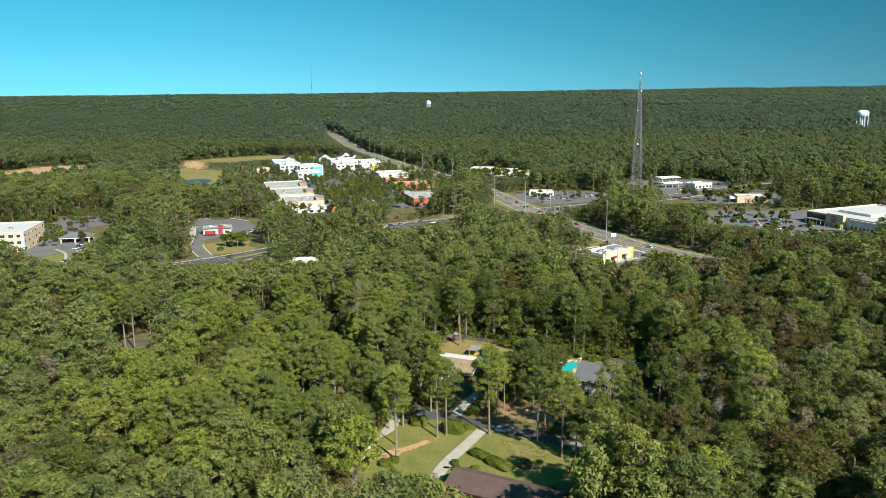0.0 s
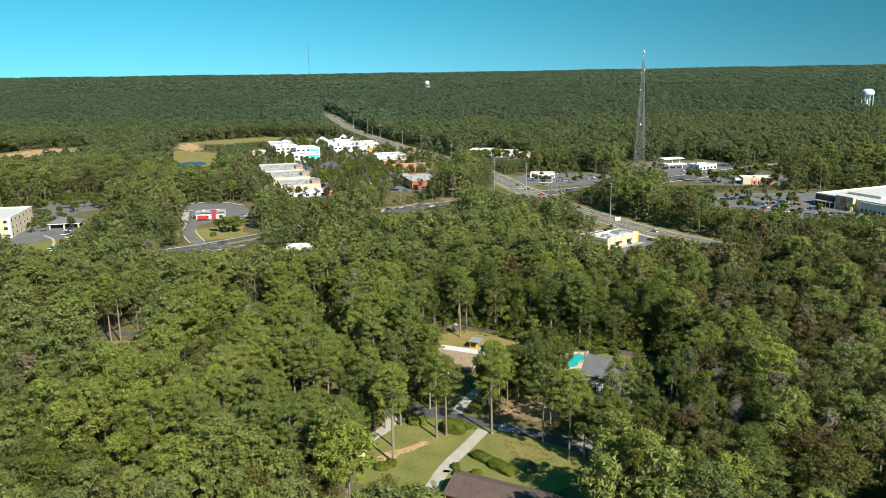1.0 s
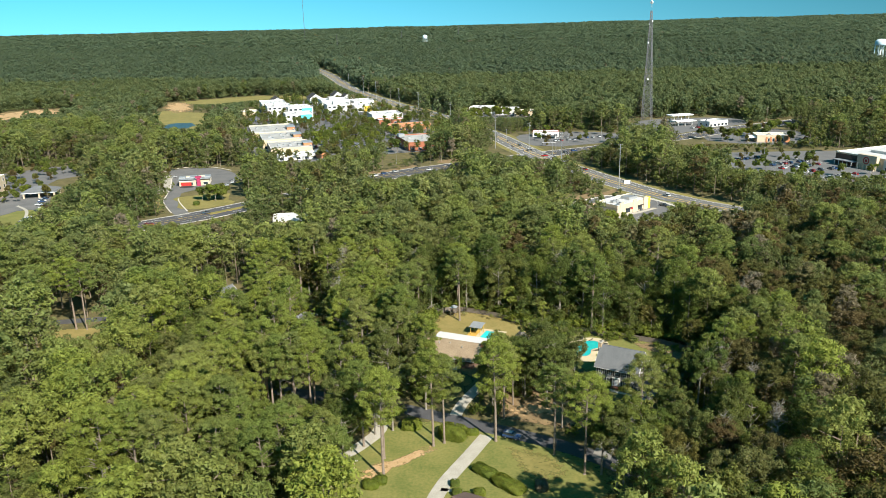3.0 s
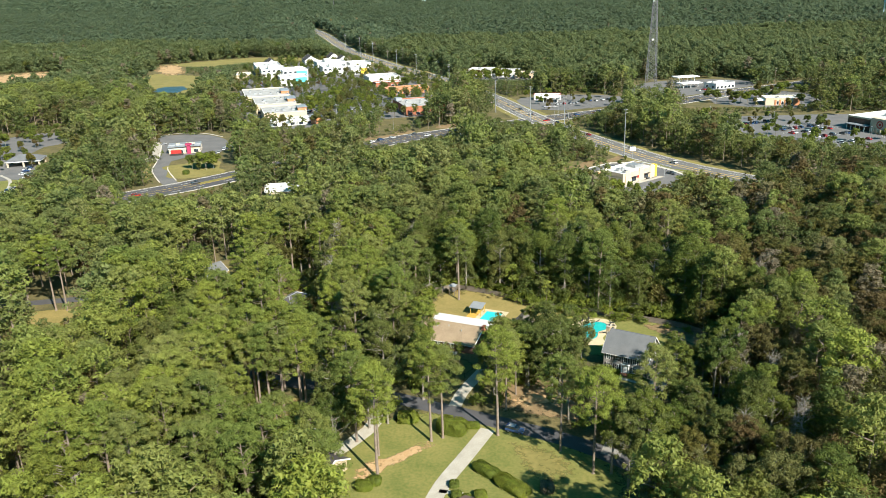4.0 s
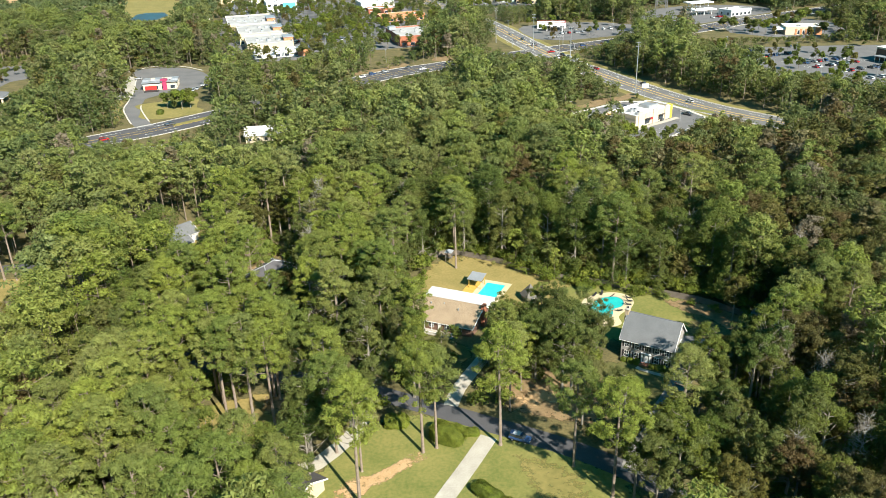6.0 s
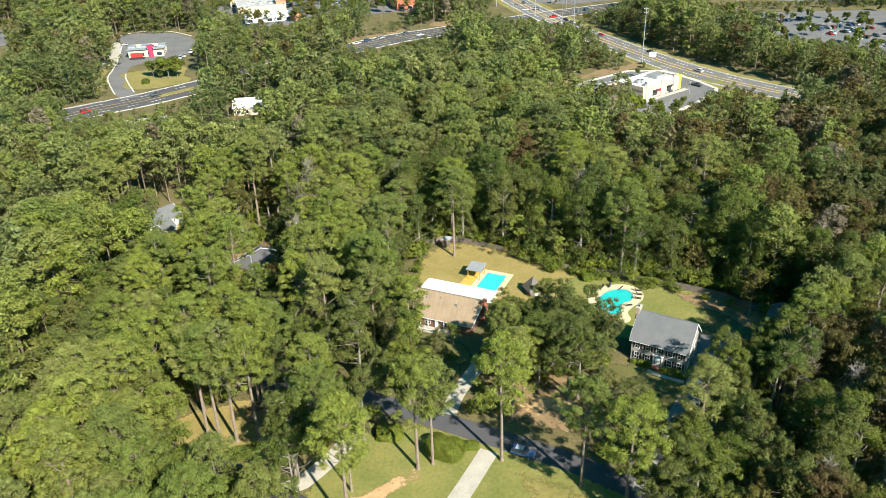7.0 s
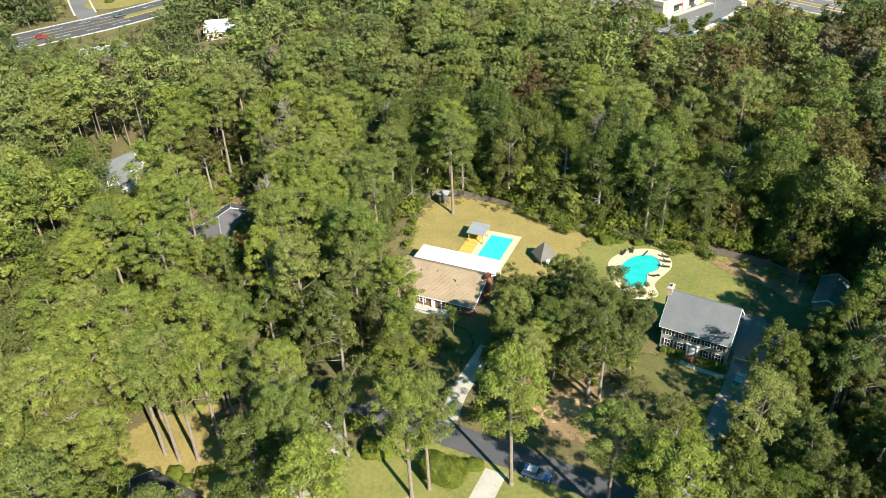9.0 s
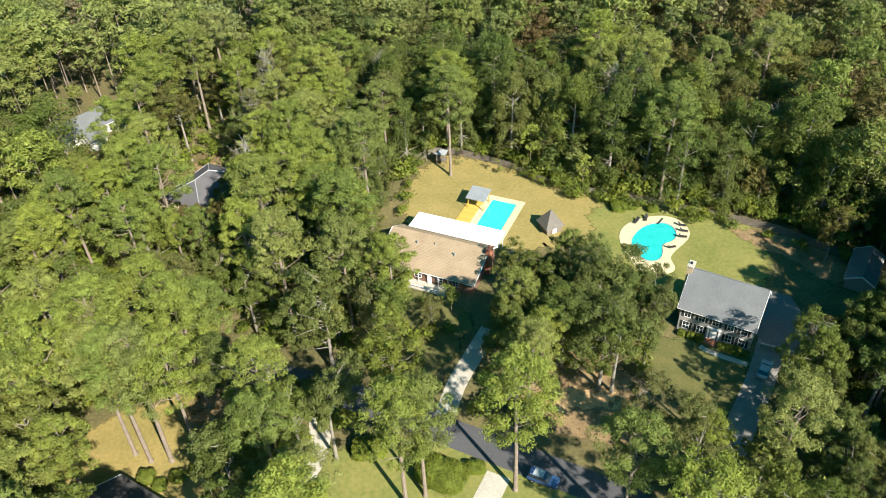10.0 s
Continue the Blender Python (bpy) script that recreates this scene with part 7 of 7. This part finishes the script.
def plant(name, box_, step, wedge, cell, fine, coarse, label, seed, skip=None, lo=17, hi=28, trunk=True, up=0.35):
    """Woods over a stretch of land: closed stands in whole groves, and single trees round the clearings."""
    rng = np.random.default_rng(seed)
    x0, x1, y0, y1 = box_
    cx, cy = np.meshgrid(np.arange(x0, x1 - cell + 1, cell), np.arange(y0, y1 - cell + 1, cell))
    cx, cy = cx.ravel(), cy.ravel()
    ok = np.abs(cx + cell / 2) < wedge * (cy + cell + 60) + 30 + cell / 2
    if skip:
        ok &= ~((cx > skip[0] - cell) & (cx < skip[1]) & (cy > skip[2] - cell) & (cy < skip[3]))
    cx, cy = cx[ok], cy[ok]
    full = np.ones(len(cx), bool)
    for i in np.linspace(0, 1, 5):
        for j in np.linspace(0, 1, 5):
            px, py = cx + i * cell, cy + j * cell
            for poly in CLEAR:
                full &= ~inside(px, py, poly)
            full &= low_growth(px, py) > 25
    shapes = tree_shapes(rng, *fine, trunk, up=up)
    half = cell / 2
    groves = {}
    for i, (a, b) in enumerate(zip(cx[full], cy[full])):
        east = a + half > 60 and b < 460
        key = east, int(rng.integers(0, 4))
        if key not in groves:
            gx, gy = np.meshgrid(np.arange(-half, half - 1, step) + step / 2, np.arange(-half, half - 1, step) + step / 2)
            gx = (gx + rng.uniform(-0.7, 0.7, gx.shape) * step).ravel()
            gy = (gy + rng.uniform(-0.7, 0.7, gy.shape) * step).ravel()
            at = (110.0, 250.0) if east else (-100.0, 250.0)
            k = kinds(rng, gx + at[0] + key[1] * 90 * (1 if east else -1), gy + at[1])
            k = np.where((k == 1) & (rng.random(len(k)) < 0.3), 4, k)
            groves[key] = grow(name, gx, gy, heights(rng, k, lo, hi), k, shapes, rng)
        o = new(name, groves[key])
        o.matrix_basis = pose(a + half, b + half, float(rise(a + half, b + half)), 0, 0, 90 * int(rng.integers(0, 4))) @ Matrix.Diagonal((1, 1, rng.uniform(0.92, 1.08), 1))
        tagged(o, label, "woods", kind="stuff")
    x, y = scatter(rng, x0, x1, y0, y1, step, wedge)
    keep = np.ones(len(x), bool)
    if skip:
        keep &= ~((x > skip[0]) & (x < skip[1]) & (y > skip[2]) & (y < skip[3]))
    for a, b in zip(cx[full], cy[full]):
        keep &= ~((x > a) & (x < a + cell) & (y > b) & (y < b + cell))
    x, y = x[keep], y[keep]
    k = kinds(rng, x, y)
    k = np.where((k == 0) & (y > 420) & (rng.random(len(k)) < 0.55), 1, k)
    k = np.where((k == 1) & (rng.random(len(k)) < 0.75), 4, k)
    h = np.minimum(heights(rng, k, lo, hi), low_growth(x, y))
    ok = h > 1.6
    woods(name, x[ok], y[ok], h[ok], k[ok], *coarse, label, seed, trunk)


lx, ly = scatter(np.random.default_rng(77), -105, 105, 172, 350, 8.2, 9)
lh = np.minimum(low_growth(lx, ly), 7 + 7 * (np.arange(len(lx)) * 0.618 % 1))
ok = lh > 3.5
woods("young_trees", lx[ok], ly[ok], lh[ok], np.array([1, 1, 3, 1, 0])[np.arange(len(lx)) % 5][ok], 50, 12, 0.6, "young hardwoods between the tall trees", 24)
side = ~single & (near_h > 7.5)
woods("woods_side", near_x[side], near_y[side], near_h[side], np.where((kk == 1) & (np.arange(len(kk)) % 5 < 2), 4, kk)[side], 76, 36, 0.25, "dense mixed wood of pines and hardwoods", 61)
# the wider woods: more blue in needles and leaves stands in for haze
LEAF_MID = foliage("mid_haze_needles", [(0.173, 0.207, 0.055), (0.204, 0.238, 0.058), (0.169, 0.188, 0.066), (0.144, 0.182, 0.054), (0.220, 0.250, 0.063), (0.199, 0.212, 0.075)])
LEAF_MIXED = foliage("mid_haze_leaves", [(0.110, 0.133, 0.041), (0.138, 0.157, 0.051), (0.092, 0.123, 0.039), (0.160, 0.182, 0.046), (0.143, 0.143, 0.055), (0.103, 0.138, 0.039)])
LEAVES.update(pine=LEAF_MID, oak=LEAF_MIXED)
plant("woods_near", (-345, 375, 80, 425), 7.4, 0.6, 30, (84, 50, 0.235), (58, 17, 0.42), "dense mixed wood of pines and hardwoods", 21, skip=(-105, 105, 170, 350))
plant("woods_south", (-165, 165, -70, 80), 7.4, 3.0, 30, (44, 16, 0.55), (30, 9, 0.8), "dense mixed wood of pines and hardwoods", 20)
plant("woods_middle", (-620, 640, 425, 820), 8.6, 0.59, 36, (70, 34, 0.34), (40, 12, 0.62), "mixed pine and hardwood wood round the shops", 22)
# low thicket along the edges by the shops
rng = np.random.default_rng(51)
bx, by = scatter(rng, -330, 330, 470, 800, 10.5, 0.59)
bh = np.minimum(rng.uniform(4, 9, len(bx)), low_growth(bx, by))
ok = bh > 1.5
ex, ey = scatter(rng, 60, 330, 480, 760, 7.5, 0.59)
eh = np.minimum(rng.uniform(4, 10, len(ex)), low_growth(ex, ey))
bx, by, bh, ok = np.r_[bx, ex], np.r_[by, ey], np.r_[bh, eh], np.r_[ok, eh > 1.5]
woods("thicket", bx[ok], by[ok], bh[ok], np.where(rng.random(len(bx)) < 0.15, 3, 1)[ok], 18, 8, 1.5, "low leafy thicket at the wood's edge", 52, False)
# haze put into the leaf colour: bluer, duller greens for the woods beyond
LEAF_HAZE = foliage("haze_pine_needles", [(0.136, 0.170, 0.070), (0.162, 0.194, 0.075), (0.121, 0.158, 0.070), (0.176, 0.200, 0.080)], 0.5, 0.1)
LEAVES.update(pine=LEAF_HAZE, oak=LEAF_HAZE, autumn=LEAF_OAK)
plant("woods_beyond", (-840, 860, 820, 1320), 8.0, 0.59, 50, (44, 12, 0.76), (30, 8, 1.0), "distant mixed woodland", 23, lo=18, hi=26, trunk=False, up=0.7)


# distance haze painted into the needles as the bluest greens
LEAF_FAR_HAZE = foliage("far_haze_needles", [(0.132, 0.177, 0.100), (0.151, 0.198, 0.106), (0.120, 0.165, 0.099), (0.159, 0.200, 0.110)], 0.58, 0.05)
LEAVES.update(pine=LEAF_FAR_HAZE, oak=LEAF_FAR_HAZE, autumn=LEAF_HAZE)
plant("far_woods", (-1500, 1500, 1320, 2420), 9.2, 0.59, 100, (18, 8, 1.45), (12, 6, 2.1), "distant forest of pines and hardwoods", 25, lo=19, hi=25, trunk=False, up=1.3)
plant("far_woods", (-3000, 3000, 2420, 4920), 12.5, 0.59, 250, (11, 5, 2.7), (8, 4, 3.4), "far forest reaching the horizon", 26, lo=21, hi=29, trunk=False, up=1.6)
# undergrowth below the near trees, dense behind the fences
rng = np.random.default_rng(31)
ux, uy = scatter(rng, -95, 125, 192, 352, 4.9, 9)
uh = np.minimum(rng.uniform(2.0, 5.5, len(ux)), low_growth(ux, uy) + 1.0)
edge = [(-9, 308), (-7, 319), (-1, 322.5), (6, 321), (12, 318), (17, 315), (22, 310), (26, 307.5), (33, 304), (40, 301.5), (47, 299.5), (52, 297), (58, 294.5), (64, 292), (70, 289), (76, 285)]
for (ax, ay), (bx, by) in zip(edge, edge[1:]):
    for k in np.arange(0, 1, 0.3):
        ux, uy, uh = np.append(ux, ax + (bx - ax) * k + rng.normal() * 0.5), np.append(uy, ay + (by - ay) * k + 0.8 + rng.random()), np.append(uh, rng.uniform(2.2, 5.5))
for x, y in [(19, 309.5), (21, 308), (23, 306), (25.5, 305), (28, 303.5), (31, 301.5), (34, 300), (36.5, 299), (50, 294), (53, 293), (56, 291.5), (59, 290), (-6, 315), (-7.5, 311), (-8, 306), (-8.5, 301), (-9, 296), (79, 276.5), (82, 272)]:
    ux, uy, uh = np.append(ux, x), np.append(uy, y), np.append(uh, rng.uniform(2.4, 4.2))
for p in curve_pts([(-1, 318.5), (8.1, 314.8), (16.6, 309.9), (19.6, 306.4), (30, 300.5), (40, 297.2), (50.6, 292.2), (64.3, 285.6), (73.8, 279.5)], 2.4):
    if rng.random() < 0.6 and p.x > 17:
        ux, uy, uh = np.append(ux, p.x + rng.normal() * 0.5), np.append(uy, p.y + rng.normal() * 0.4), np.append(uh, rng.uniform(1.5, 3.4))
V, T = [], []
SHRUBS = [leaf_cloud(rng, *crown_clumps(rng, "shrub", 1.0), 30, 0.068) for _ in range(8)]
for i in range(len(ux)):
    a = rng.random() * 6.28
    s = uh[i]
    tri = SHRUBS[i % 8].reshape(-1, 3) @ np.array([[math.cos(a), math.sin(a), 0], [-math.sin(a), math.cos(a), 0], [0, 0, 1]])
    V.append(tri * (s * 1.1, s * 1.1, s) + (ux[i], uy[i], 0))
    T.append(np.full(len(tri) // 3, rng.random()))
V = np.concatenate(V)
tagged(new("undergrowth", mesh_from("undergrowth", V, np.arange(len(V)).reshape(-1, 3), LEAF_SHRUB, tint=np.concatenate(T))), "shrubs and saplings between the trunks", "undergrowth", kind="stuff")

# ---- small trees of the streets and car parks ----
SMALL = []
for i in range(5):
    rng = np.random.default_rng(300 + i)
    c, r = crown_clumps(rng, "oak", 8.0)
    tri = leaf_cloud(rng, c, r * 1.7, 22, 0.27, 0.85)
    me = mesh_from("crown", tri.reshape(-1, 3), np.arange(len(tri) * 3).reshape(-1, 3), (LEAF_OAK, LEAF_OAK, LEAF_SHRUB, LEAF_OAK, LEAF_AUTUMN)[i], tint=np.zeros(len(tri)))
    SMALL.append((trunk_mesh(rng, "oak", 8.0, c, BARK_PALE), me))


def free_of_buildings(x, y, gap):
    return not any(-gap < (q := inv @ Vector((x, y, 0))).x < L + gap and -gap < q.y < D + gap for inv, L, D in FOOT)


def street_trees(poly, step, share_of, lo, hi, label, seed, pick=5):
    rnd = random.Random(seed)
    xs, ys = [p[0] for p in poly], [p[1] for p in poly]
    gx = np.arange(min(xs), max(xs), step)
    gy = np.arange(min(ys), max(ys), step)
    for x in gx:
        for y in gy:
            a, b = x + rnd.uniform(-0.4, 0.4) * step, y + rnd.uniform(-0.4, 0.4) * step
            if rnd.random() > share_of or not inside(np.array([a]), np.array([b]), poly)[0] or not free_of_buildings(a, b, 3.0):
                continue
            if any(inside(np.array([a]), np.array([b]), c)[0] for c in CLEAR[-3:]):
                continue
            e = new("street_tree")
            s = rnd.uniform(lo, hi) / 8.0
            e.matrix_basis = pose(a, b, 0, 0, 0, rnd.uniform(0, 360)) @ Matrix.Diagonal((s * 1.15, s * 1.15, s, 1))
            t, c = SMALL[rnd.randrange(pick)]
            share("trunk", t, e)
            share("crown", c, e)
            tagged(e, label, "tree", "street trees")


# the many trees along the village streets
rng = np.random.default_rng(41)
tx, ty = np.meshgrid(np.arange(-262, 20, 10.5), np.arange(648, 1190, 10.5))
tx = (tx + rng.uniform(-0.45, 0.45, tx.shape) * 10.5).ravel()
ty = (ty + rng.uniform(-0.45, 0.45, ty.shape) * 10.5).ravel()
ok = inside(tx, ty, [(-150, 650), (-100, 652), (-58, 680), (-22, 692), (0, 755), (-12, 880), (-60, 985), (-110, 1100), (-175, 1195), (-245, 1185), (-268, 1060), (-236, 900), (-215, 840), (-205, 760)])
for c in CLEAR[-2:]:
    ok &= ~inside(tx, ty, c)
ok &= np.array([free_of_buildings(a, b, 3.2) for a, b in zip(tx, ty)]) & (rng.random(len(tx)) < np.where(ty < 900, 0.85, 0.6))
tx, ty = tx[ok], ty[ok]
LEAVES.update(pine=LEAF_PINE, oak=LEAF_OAK, autumn=LEAF_AUTUMN)
woods("village_trees", tx, ty, rng.uniform(7, 13, len(tx)), np.where(rng.random(len(tx)) < 0.07, 3, 1), 44, 20, 0.6, "leafy trees along the village streets", 42)
street_trees([(-150, 650), (-100, 655), (-58, 690), (-22, 700), (-8, 760), (-25, 880), (-100, 880), (-130, 780), (-138, 700)], 15, 0.6, 8, 14, "round street tree in the shopping village", 1)
street_trees([(-232, 900), (-100, 880), (-30, 890), (-70, 1010), (-110, 1095), (-175, 1180), (-262, 1120)], 15, 0.75, 6, 10, "small street tree between white buildings", 2)
street_trees([(150, 640), (168, 600), (236, 520), (300, 505), (268, 600), (290, 655), (202, 660)], 14, 0.6, 5, 10, "small yellowing tree in the car park", 3)
street_trees([(70, 702), (140, 728), (165, 765), (120, 800), (62, 790)], 14, 0.5, 6, 9, "round tree in the corner car park", 4)
street_trees([(150, 735), (235, 775), (320, 820), (310, 690), (250, 690), (205, 735)], 13, 0.75, 7, 13, "roadside tree by the bank", 6)
street_trees([(-400, 600), (-352, 628), (-318, 672), (-270, 636), (-300, 596), (-262, 542), (-290, 520)], 10, 0.85, 6, 10, "small tree in the campus car park", 7)
street_trees([(-2, 905), (95, 882), (108, 930), (8, 952)], 9.5, 0.75, 8, 13, "tree beside the white office", 8)
street_trees([(36, 462), (56, 487), (104, 524), (128, 482), (92, 436), (62, 427)], 15, 0.3, 3, 5, "young tree in the restaurant car park", 9)
for i, (x, y, h) in enumerate([(-160, 525, 10), (-155.5, 523, 11.5), (-150.5, 521.5, 11), (-146.5, 523.5, 10.5), (-157, 531, 10), (-150, 530, 11), (-197, 556, 6), (-212, 612, 6), (-222, 600, 9), (-206, 580, 8), (-203, 562, 7)]):
    tree = new("street_tree")
    tree.matrix_basis = pose(x, y, 0, 0, 0, i * 67) @ Matrix.Diagonal((h / 8 * 1.1, h / 8 * 1.1, h / 8, 1))
    share("trunk", SMALL[i % 4][0], tree)
    share("crown", SMALL[i % 4 if i < 6 else 4][1], tree)
    tagged(tree, "leafy tree beside the red restaurant" if i < 6 else "yellowing tree beside the entry road", "tree", "street trees")
for i, (x, y, h) in enumerate([(67, 441, 11), (73, 437, 12), (80, 437, 10), (60, 452, 9), (71, 449, 7), (63, 446, 11), (104, 452, 5), (88, 434, 9), (97, 438, 8), (56, 461, 7)]):
    tree = new("street_tree")
    tree.matrix_basis = pose(x, y, 0, 0, 0, i * 59) @ Matrix.Diagonal((h / 8 * 1.1, h / 8 * 1.1, h / 8, 1))
    share("trunk", SMALL[i % 5][0], tree)
    share("crown", SMALL[i % 5][1], tree)
    tagged(tree, "leafy tree before the cream restaurant", "tree", "street trees")
